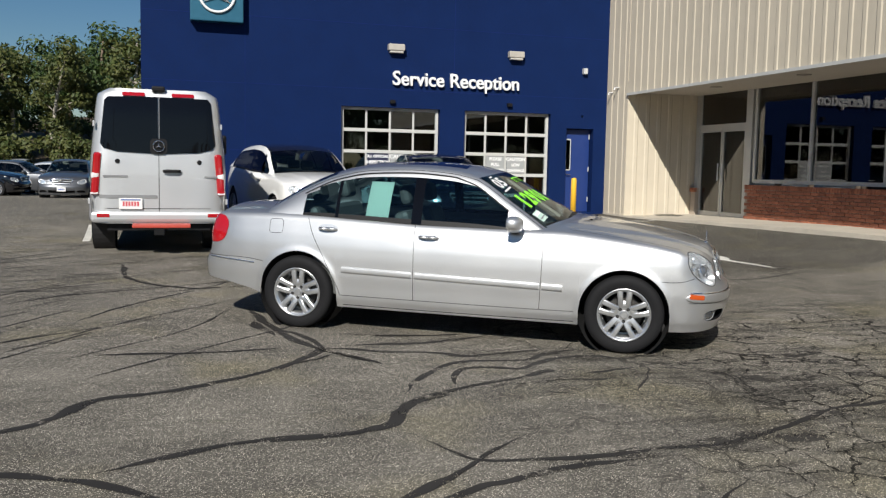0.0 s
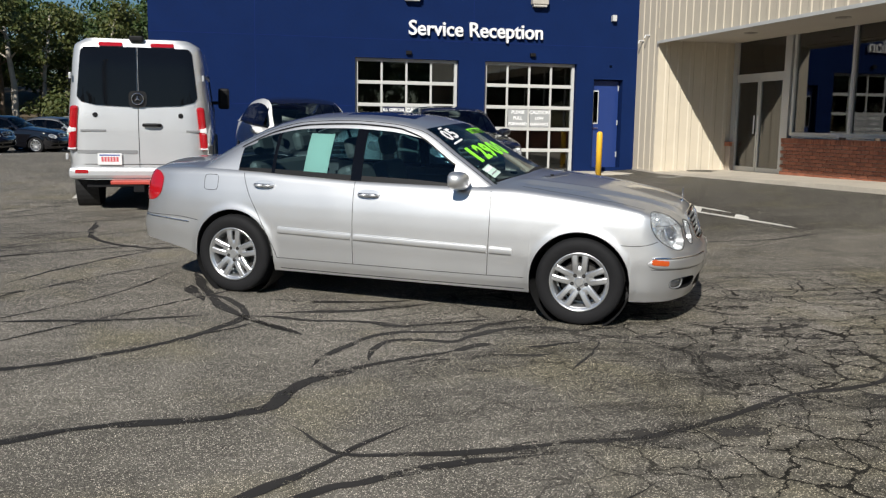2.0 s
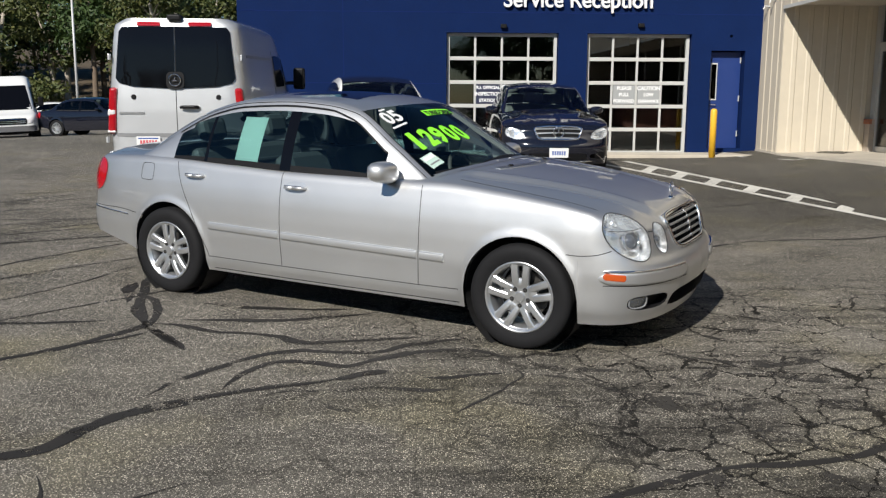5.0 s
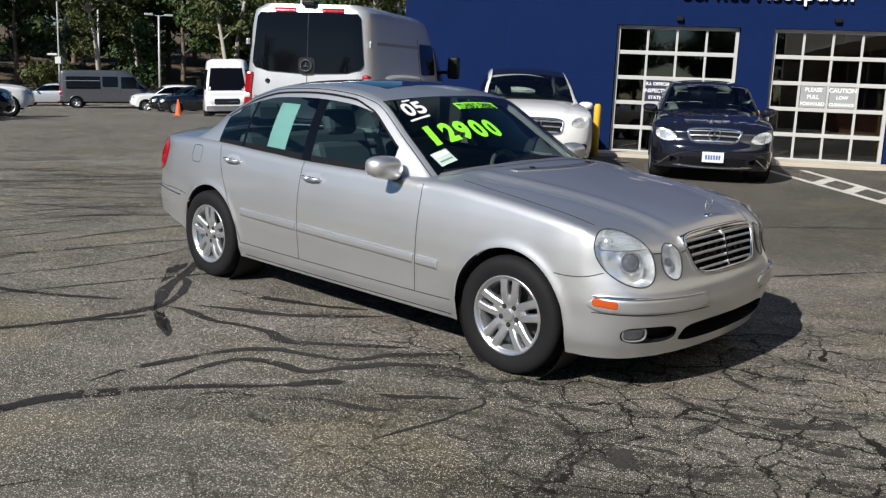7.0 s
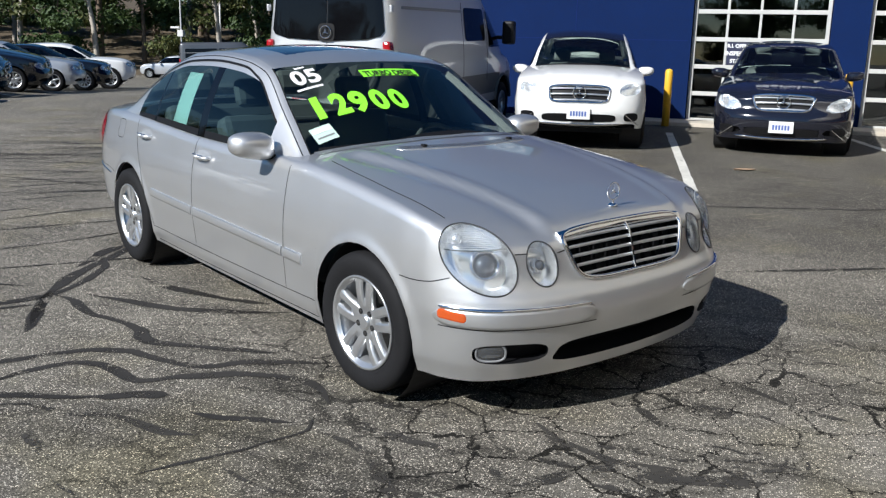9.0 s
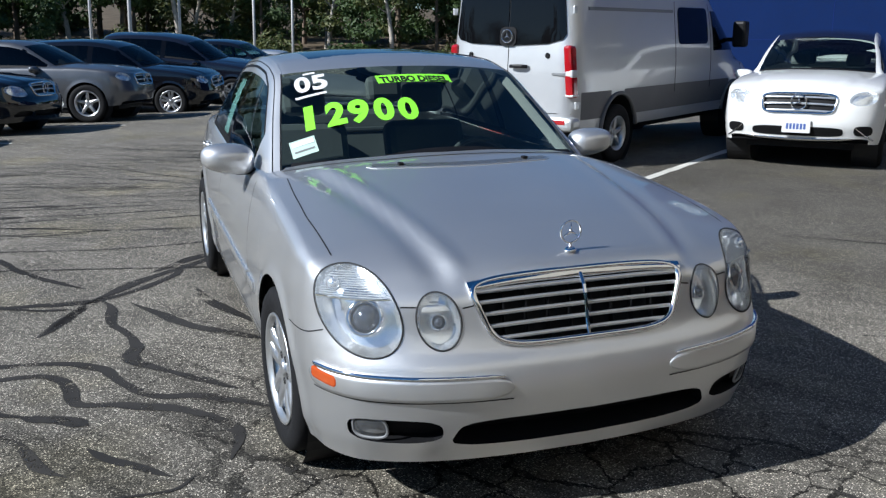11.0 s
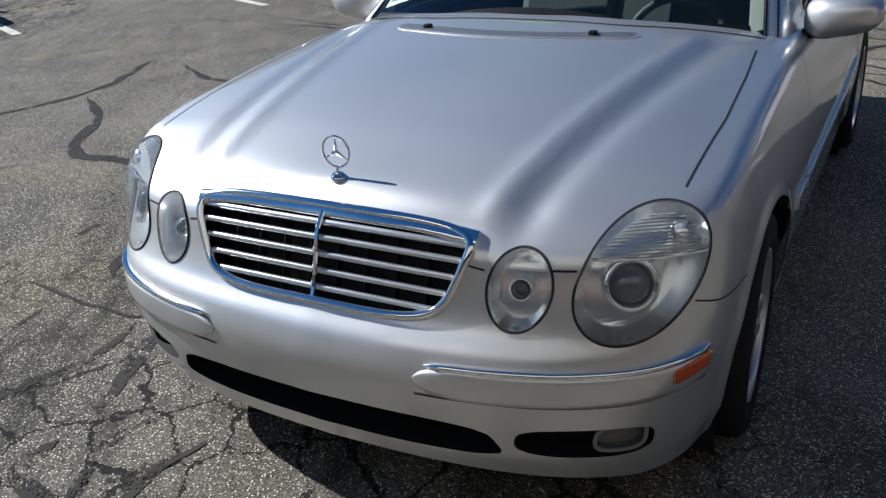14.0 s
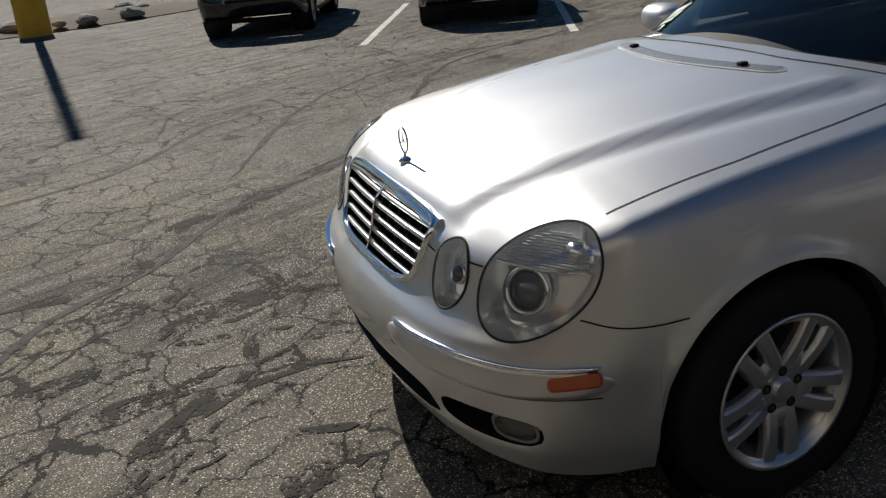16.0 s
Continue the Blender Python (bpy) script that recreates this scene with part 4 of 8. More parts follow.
def recess(name, V, F, N, depth, mat, parent, label="", taper=0.0):
    """A sunk copy of some faces, with walls round it: the back of an opening."""
    used = sorted({q for f in F for q in f})
    if not used:
        return None
    pos = {q: i for i, q in enumerate(used)}
    P = V[used]
    c = P.mean(0)
    d = N[used].mean(0)
    d /= np.linalg.norm(d)
    low = P - d * depth
    low = low + (c - d * depth - low) * taper
    edges = {}
    for f in F:
        for a, b in zip(f, list(f[1:]) + [f[0]]):
            k = (min(a, b), max(a, b))
            edges[k] = edges.get(k, 0) + 1
    k = len(used)
    faces = [[pos[q] + k for q in f] for f in F]
    for (a, b), n in edges.items():
        if n == 1:
            faces.append([pos[a], pos[b], pos[b] + k, pos[a] + k])
    return grid_part(name, np.concatenate([P, low]), faces, mat, parent, label, False)


def bvh_of(V, F):
    from mathutils.bvhtree import BVHTree
    return BVHTree.FromPolygons([tuple(v) for v in V], F)


def cast(bvh, o, d):
    loc, n, _, _ = bvh.ray_cast(Vector(o), Vector(d))
    return loc, n


def lay(bvh, pts, d, lift=0.001):
    """Drop points along d onto a surface; returns places and normals."""
    out = []
    for p in pts:
        loc, n = cast(bvh, p, d)
        if loc is not None:
            if n.dot(Vector(d)) > 0:
                n = -n
            out.append((loc + n * lift, n))
    return out


def eased(laid, rounds=6):
    """Laid points with the small steps between them evened out."""
    P = [p.copy() for p, _ in laid]
    Q = [n.copy() for _, n in laid]
    for _ in range(rounds):
        P = [P[0]] + [(a + b * 2 + c) / 4 for a, b, c in zip(P, P[1:], P[2:])] + [P[-1]]
        Q = [Q[0]] + [((a + b * 2 + c) / 4).normalized() for a, b, c in zip(Q, Q[1:], Q[2:])] + [Q[-1]]
    return list(zip(P, Q))


def strip(bm, laid, width, height=0.0, soft=0):
    """A flat strip along laid points, or a low rounded moulding if height is given."""
    rows = []
    for i, (p, n) in enumerate(laid):
        a, b = laid[max(0, i - 1)][0], laid[min(len(laid) - 1, i + 1)][0]
        t = (b - a).normalized()
        s = t.cross(n).normalized() * width / 2
        if soft:
            e = min(i, len(laid) - 1 - i)
            s *= math.sqrt(max(0.02, 1 - (1 - min(1, e / soft)) ** 2))
        if height:
            g = height * min(1.0, 2.2 * s.length / width)
            rows.append([p - s - n * 0.003, p - s * 0.96 + n * g * 0.7, p - s * 0.6 + n * g, p + s * 0.6 + n * g, p + s * 0.96 + n * g * 0.7, p + s - n * 0.003])
        else:
            rows.append([p - s, p + s])
    vs = [[bm.verts.new(q) for q in r] for r in rows]
    for a, b in zip(vs, vs[1:]):
        for j in range(len(a) - 1):
            bm.faces.new((a[j], a[j + 1], b[j + 1], b[j]))
    if height and len(vs) > 1:
        bm.faces.new([bm.verts.new(v.co) for v in vs[0]])
        bm.faces.new([bm.verts.new(v.co) for v in vs[-1][::-1]])
    return bm


def patch(bm, bvh, centre, d, e1, e2, outline, lift, dome=0.0, rings=5, n=40):
    """A lid laid onto a surface: an outline round a centre, cast along d, raised and domed."""
    d, e1, e2, c = Vector(d).normalized(), Vector(e1).normalized(), Vector(e2).normalized(), Vector(centre)
    loc, nn = cast(bvh, c - d * 1.0, d)
    if loc is None:
        return bm
    if nn.dot(d) > 0:
        nn = -nn
    mid = bm.verts.new(loc + nn * (lift + dome))
    prev = None
    for k in range(1, rings + 1):
        f = k / rings
        ring = []
        for i in range(n):
            a, b = outline(2 * math.pi * i / n)
            q = c + e1 * a * f + e2 * b * f - d * 1.0
            l2, n2 = cast(bvh, q, d)
            if l2 is None:
                l2, n2 = loc + e1 * a * f + e2 * b * f, nn
            elif n2.dot(d) > 0:
                n2 = -n2
            ring.append(bm.verts.new(l2 + n2 * (lift + dome * (1 - f * f))))
        for i in range(n):
            j = (i + 1) % n
            if prev is None:
                bm.faces.new((mid, ring[i], ring[j]))
            else:
                bm.faces.new((prev[i], ring[i], ring[j], prev[j]))
        prev = ring
    for f in bm.faces:
        f.normal_update()
        if f.normal.dot(d) > 0:
            f.normal_flip()
    return bm


def superoval(a, b, n=2.0):
    def f(t):
        c, s = math.cos(t), math.sin(t)
        return a * math.copysign(abs(c) ** (2 / n), c), b * math.copysign(abs(s) ** (2 / n), s)
    return f


def make_test(c, e1, e2, d, a, b, n=2.0, eps=0.06, near=0.3, trap=0.0):
    """A test for faces within a rounded outline seen along d."""
    c, e1, e2, d = (np.array(q, float) for q in (c, e1, e2, d))

    def metric(P):
        r = P - c
        x, y = (r @ e1) / (1 + trap * np.clip((r @ e2) / b, -1.5, 1.5)), r @ e2
        m = (np.abs(x / a) ** n + np.abs(y / b) ** n) ** (1 / n)
        m = np.where(np.abs(r @ d) < near, m, 9.0)
        return m, x, y

    def slope(m, x, y):
        mm = np.maximum(m, 1e-3) ** (n - 1)
        gx = np.sign(x) * np.abs(x / a) ** (n - 1) / a / mm
        gy = np.sign(y) * np.abs(y / b) ** (n - 1) / b / mm
        return gx, gy, np.maximum(gx * gx + gy * gy, 1e-6)

    def test(P):
        m, x, y = metric(P)
        gx, gy, g2 = slope(m, x, y)
        k = (1 - m) / g2
        return m, P + (gx * k)[..., None] * e1 + (gy * k)[..., None] * e2

    def close(P):
        m, x, y = metric(P)
        return np.abs(m - 1) < 0.0075 * np.sqrt(slope(m, x, y)[2])

    test.close = close

    test.eps = eps
    test.metric = lambda P: metric(P)[0]
    return test


TYRE_PROFILE = [(0.205, -0.100), (0.235, -0.112), (0.27, -0.117), (0.30, -0.112), (0.320, -0.098), (0.327, -0.075), (0.327, 0.075), (0.320, 0.098), (0.30, 0.112), (0.27, 0.117), (0.235, 0.112), (0.205, 0.100)]


def spoke(bm, a0, r0, r1, w0, w1, z0, z1, t):
    """One tapered spoke from the hub to the rim."""
    c, s = math.cos(a0), math.sin(a0)
    d, e = Vector((c, s, 0)), Vector((-s, c, 0))
    rows = []
    for k in range(5):
        f = k / 4
        r, w, z = r0 + (r1 - r0) * f, w0 + (w1 - w0) * f, z0 + (z1 - z0) * f + 0.012 * math.sin(math.pi * f)
        p = d * r
        rows.append([bm.verts.new(p + e * o + Vector((0, 0, h))) for o, h in ((-w, z - t), (-w, z - 0.008), (-w * 0.6, z), (w * 0.6, z), (w, z - 0.008), (w, z - t))])
    for a, b in zip(rows, rows[1:]):
        for j in range(6):
            bm.faces.new((a[j], a[(j + 1) % 6], b[(j + 1) % 6], b[j]))
    bm.faces.new(rows[0][::-1])
    bm.faces.new(rows[-1])


def blade(bm, a0, p0, p1, w0, w1, z0, z1, t):
    """One arm of a twin spoke: from (radius, offset) to (radius, offset) beside the line at angle a0, with soft shoulders."""
    d, e = Vector((math.cos(a0), math.sin(a0), 0)), Vector((-math.sin(a0), math.cos(a0), 0))
    rows = []
    for k in range(7):
        f = k / 6
        r, o = p0[0] + (p1[0] - p0[0]) * f, p0[1] + (p1[1] - p0[1]) * f ** 0.8
        w = w0 + (w1 - w0) * f + 0.007 * max(0.0, f - 0.75) / 0.25
        z = z0 + (z1 - z0) * f + 0.008 * math.sin(math.pi * f)
        rows.append([bm.verts.new(d * r + e * (o + q * w) + Vector((0, 0, z - h))) for q, h in ((-1, t), (-1, 0.012), (-0.86, 0.004), (-0.55, 0), (0.55, 0), (0.86, 0.004), (1, 0.012), (1, t))])
    n = len(rows[0])
    for a, b in zip(rows, rows[1:]):
        for j in range(n):
            bm.faces.new((a[j], a[(j + 1) % n], b[(j + 1) % n], b[j]))
    bm.faces.new(rows[0][::-1])
    bm.faces.new(rows[-1])


def wheel(parent, m, R=0.322, style="twin", wide=1.0, rim=0.212, detail=True, face=None):
    """A tyre with an alloy rim; the outer face looks along +z of m."""
    prof = [((r - 0.205) * (R - rim) / (0.327 - 0.205) + rim, z * wide) for r, z in TYRE_PROFILE]
    tyre = part("tyre", lathe(bmesh.new(), prof, 56 if detail else 28, m), RUBBER, parent, smooth=True)
    if detail:
        bm = bmesh.new()
        for zz in (-0.055, -0.02, 0.02, 0.055):
            lathe(bm, [(R + 0.0008, zz - 0.006), (R - 0.004, zz), (R + 0.0008, zz + 0.006)], 56, m)
        part("tread", bm, TREAD, tyre)
        bm = bmesh.new()                               # raised rings on the side wall
        for rr, zz in ((R - 0.030, 0.1075), (rim + 0.020, 0.1085)):
            lathe(bm, [(rr - 0.003, zz * wide - 0.004), (rr - 0.001, zz * wide + 0.0015), (rr + 0.001, zz * wide + 0.0015), (rr + 0.003, zz * wide - 0.004)], 56, m)
        part("sidewall_ring", bm, RUBBER, tyre, smooth=True)
    w = 0.1 * wide
    bm = lathe(bmesh.new(), [(rim - 0.03, -w), (rim + 0.006, -w), (rim - 0.004, -w * 0.6), (rim - 0.025, -w * 0.5), (rim - 0.03, w * 0.55), (rim - 0.012, w * 0.80), (rim - 0.004, w * 0.98), (rim + 0.006, w * 1.04), (rim + 0.004, w * 1.10), (rim - 0.006, w * 1.08), (rim - 0.012, w * 0.96), (rim - 0.022, w * 0.90)], 56 if detail else 28, m)
    rimob = part("rim", bm, ALLOY, parent, smooth=True)
    part("brake_disc", lathe(bmesh.new(), [(0, -0.02), (0.15, -0.02), (0.15, 0.0), (0, 0.0)], 28, m), DARK_METAL, parent)
    bm = bmesh.new()
    zf = w * (0.86 if style == "twin" else 0.62)
    n = 5
    for i in range(n):
        a = 2 * math.pi * i / n + math.pi / 2
        if style == "twin":
            for e in (-1, 1):
                blade(bm, a, (0.045, e * 0.023), (rim - 0.008, e * 0.041), 0.0240, 0.0225, zf - 0.004, zf + w * 0.10, 0.030)
            blade(bm, a, (0.04, 0.0), (0.112, 0.0), 0.030, 0.022, zf - 0.006, zf - 0.004, 0.026)
        else:
            spoke(bm, a, 0.03, rim - 0.012, 0.030, 0.024, zf, zf + w * 0.12, 0.035)
            if style == "ten":
                spoke(bm, a + math.pi / n, 0.03, rim - 0.012, 0.022, 0.018, zf, zf + w * 0.12, 0.035)
    bmesh.ops.transform(bm, matrix=m, verts=bm.verts)
    part("spokes", bm, face or ALLOY, rimob)
    part("hub", lathe(bmesh.new(), [(0, zf + 0.010), (0.028, zf + 0.010), (0.033, zf + 0.005), (0.036, zf - 0.002), (0.062, zf - 0.001), (0.074, zf - 0.008), (0.078, zf - 0.04), (0, zf - 0.04)], 28, m), face or ALLOY, rimob, smooth=False)
    if detail:
        for i in range(5):
            a = 2 * math.pi * (i + 0.5) / 5 + math.pi / 2
            hm = m @ Matrix.Translation((0.054 * math.cos(a), 0.054 * math.sin(a), zf - 0.001))
            hole = part("lug_hole", lathe(bmesh.new(), [(0, 0.001), (0.0125, 0.001), (0.0135, 0.0025), (0.0145, 0.0), (0, 0.0)], 14, hm), GAP, rimob)
            part("bolt", lathe(bmesh.new(), [(0, 0.004), (0.006, 0.004), (0.0075, 0.0012), (0, 0.0012)], 6, hm), DARK_METAL, hole)


def seat(parent, x, y, w=0.52, bench=False):
    """A car seat: cushion, leaning back and headrest."""
    s = part("seat_cushion", B(-0.26, 0.26, -w / 2, w / 2, 0.36, 0.52, bevel=0.05), SEAT, parent)
    s.location = (x, y, 0)
    b = part("seat_back", B(-0.08, 0.08, -w / 2 + 0.01, w / 2 - 0.01, 0.0, 0.62, bevel=0.05), SEAT, parent)
    b.matrix_local = pose(x - 0.25, y, 0.47, 0, -20, 0)
    for yy in ((0,) if not bench else (-w * 0.3, w * 0.3)):
        h = part("headrest", B(-0.05, 0.05, -0.13, 0.13, 0.66, 0.84, bevel=0.045), SEAT, parent)
        h.matrix_local = pose(x - 0.27, y + yy, 0.47, 0, -14, 0)


def greenhouse(c, nk=60, nside=9, ntop=10):
    """Glass and roof over the belt line: rows from the windscreen base over the roof to the rear window's base."""
    ks = np.linspace(0, c["gk"][-1], nk)
    E = np.stack([pchip(c["gk"], [p[i] for p in c["edge"]], ks) for i in range(3)], 1)
    Cc = np.stack([pchip(c["gk"], [p[i] for p in c["mid"]], ks) for i in range(2)], 1)
    rows = []
    for e, m in zip(E, Cc):
        zb = float(pchip(*zip(*c["top_edge"]), e[0])) - 0.005
        yb = max(e[1], c["belt_y"](e[0]))
        row = []
        for v in np.linspace(0, 1, nside):
            row.append((e[0], yb + (e[1] - yb) * (v + 0.10 * math.sin(math.pi * v) * -1), zb + max(0.0, e[2] - zb) * v))
        for u in np.concatenate(([0.965], np.linspace(0.90, 0, ntop - 2))):
            q = 1 - u**2
            row.append((e[0] + (m[0] - e[0]) * q, e[1] * u, e[2] + (m[1] - e[2]) * (1 - u**2.2)))
        rows.append(row)
    G = np.array(rows)
    # soften the rail
    k = nside - 1
    for _ in range(2):
        A = G.copy()
        for j in (k - 1, k, k + 1):
            G[:, j] = 0.25 * A[:, j - 1] + 0.5 * A[:, j] + 0.25 * A[:, j + 1]
    return ks, G


SEDAN = dict(
    plan=[(2.292, 0), (2.280, 0.25), (2.246, 0.48), (2.188, 0.65), (2.098, 0.78), (1.955, 0.864), (1.78, 0.897), (1.55, 0.906), (1.2, 0.911), (0.6, 0.911), (0, 0.911), (-0.6, 0.908), (-1.3, 0.895), (-1.8, 0.87), (-2.15, 0.825), (-2.36, 0.75), (-2.47, 0.60), (-2.52, 0.35), (-2.535, 0)],
    axle=(1.427, -1.427), arch=0.368, arch_z=0.322,
    top_edge=[(-2.56, 0.94), (-2.40, 0.985), (-2.1, 1.00), (-1.7, 1.012), (-1.3, 1.010), (-1.0, 0.998), (-0.2, 0.974), (0.5, 0.970), (0.85, 0.974), (1.2, 0.948), (1.6, 0.903), (1.85, 0.860), (1.985, 0.828), (2.09, 0.80), (2.19, 0.782), (2.25, 0.79), (2.30, 0.805)],
    low_edge=[(-2.56, 0.40), (-2.3, 0.385), (-1.95, 0.33), (-1.78, 0.285), (-1.0, 0.212), (1.0, 0.210), (1.8, 0.200), (2.31, 0.215)],
    front_in=[(0.15, 0.10), (0.22, 0.07), (0.30, 0.035), (0.40, 0.008), (0.48, 0.0), (0.55, 0.018), (0.60, 0.055), (0.66, 0.080), (0.72, 0.094), (0.78, 0.106), (0.85, 0.125)],
    rear_in=[(0.15, 0.14), (0.30, 0.06), (0.42, 0.01), (0.52, 0.0), (0.58, 0.02), (0.64, 0.05), (0.80, 0.075), (0.92, 0.11), (1.0, 0.14)],
    side_in=[(0.15, 0.06), (0.24, 0.035), (0.28, 0.022), (0.40, 0.010), (0.52, 0.0), (0.62, 0.0), (0.72, 0.006), (0.82, 0.022), (0.90, 0.042), (1.0, 0.07)],
    centre=[(-2.50, 0.955), (-2.40, 1.035), (-2.1, 1.065), (-1.8, 1.075), (0.9, 1.058), (1.1, 1.037), (1.5, 0.984), (1.8, 0.930), (1.95, 0.896), (2.05, 0.872), (2.11, 0.855), (2.15, 0.832), (2.18, 0.812), (2.25, 0.80)],
    ridges=((0.95, 0.585, 2.10, 0.405, 0.010, 0.030), (0.95, 0.655, 2.10, 0.475, -0.013, 0.038)), crown=2.6, round=0.055,
    gk=[0, 0.5, 1, 1.5, 2, 2.5, 3, 3.5, 4],
    edge=[(0.76, 0.785, 0.957), (0.44, 0.715, 1.178), (0.10, 0.642, 1.388), (-0.15, 0.632, 1.434), (-0.45, 0.628, 1.449), (-0.82, 0.623, 1.433), (-1.14, 0.625, 1.366), (-1.44, 0.65, 1.235), (-1.77, 0.69, 1.04)],
    mid=[(1.01, 1.012), (0.62, 1.218), (0.21, 1.430), (-0.08, 1.483), (-0.42, 1.498), (-0.85, 1.482), (-1.22, 1.415), (-1.55, 1.286), (-1.91, 1.08)],
    belt_y=lambda x: float(np.interp(x, (-1.8, -1.3, -0.4, 0.4, 0.8), (0.77, 0.81, 0.835, 0.825, 0.79))),
    windows=((-0.315, 0.43, "f"), (-1.08, -0.405, "r"), (-1.42, -1.11, "q")), pillars=((-0.405, -0.315), (-1.11, -1.08)),
    grille_ab=(0.366, 0.114), grille_p=5.0, grille_trap=0.12, grille_c=(2.17, 0, 0.704), glass_k=(0.05, 0.95, 3.05, 3.9), hood_y=((0.9, 0.75), (1.2, 0.772), (1.5, 0.785), (1.88, 0.778), (1.98, 0.70), (2.08, 0.60), (2.25, 0.55)),
)


def unit(v):
    v = np.array(v, float)
    return v / np.linalg.norm(v)


def lamp_axes(n, roll=0.0):
    n = unit(n)
    e1 = unit(np.cross((0, 0, 1), n))
    e2 = np.cross(n, e1)
    c, s = math.cos(radians(roll)), math.sin(radians(roll))
    return n, e1 * c + e2 * s, e2 * c - e1 * s


def mirrored(v):
    return np.array((v[0], -v[1], v[2]))


def decal_text(name, words, size, mat, parent, bvh, c, e1, e2, d, label="", bold=0.0, shear=0.0, lift=0.004, width=0.0):
    """Lettering laid onto a curved pane."""
    ob = text_part(name, words, size, mat, parent, Matrix.Identity(4), label, 0.0, shear, bold)
    if width:
        xs = [v.co.x for v in ob.data.vertices]
        k, mid = width / (max(xs) - min(xs)), (max(xs) + min(xs)) / 2
        for v in ob.data.vertices:
            v.co.x = (v.co.x - mid) * k
    drop(ob, bvh, c, e1, e2, d, lift)
    return ob


def drop(ob, bvh, c, e1, e2, d, lift):
    c, e1, e2, d = Vector(c), Vector(e1), Vector(e2), Vector(d)
    bm = bmesh.new()
    bm.from_mesh(ob.data)
    bmesh.ops.triangulate(bm, faces=bm.faces)
    for _ in range(2):
        bmesh.ops.subdivide_edges(bm, edges=[e for e in bm.edges if e.calc_length() > 0.03], cuts=1)
        bmesh.ops.triangulate(bm, faces=bm.faces)
    bm.to_mesh(ob.data)
    bm.free()
    for v in ob.data.vertices:
        q = c + e1 * v.co.x + e2 * v.co.y - d * 0.5
        loc, n = cast(bvh, q, d)
        v.co = (loc - d * lift) if loc is not None else q + d * 0.5


def decal_card(name, w, h, mat, parent, bvh, c, e1, e2, d, label="", lift=0.003, nx=6, ny=4):
    bm = bmesh.new()
    bmesh.ops.create_grid(bm, x_segments=nx, y_segments=ny, size=0.5, matrix=Matrix.Diagonal((w, h, 1, 1)))
    ob = part(name, bm, mat, parent, label)
    drop(ob, bvh, c, e1, e2, d, lift)
    return ob


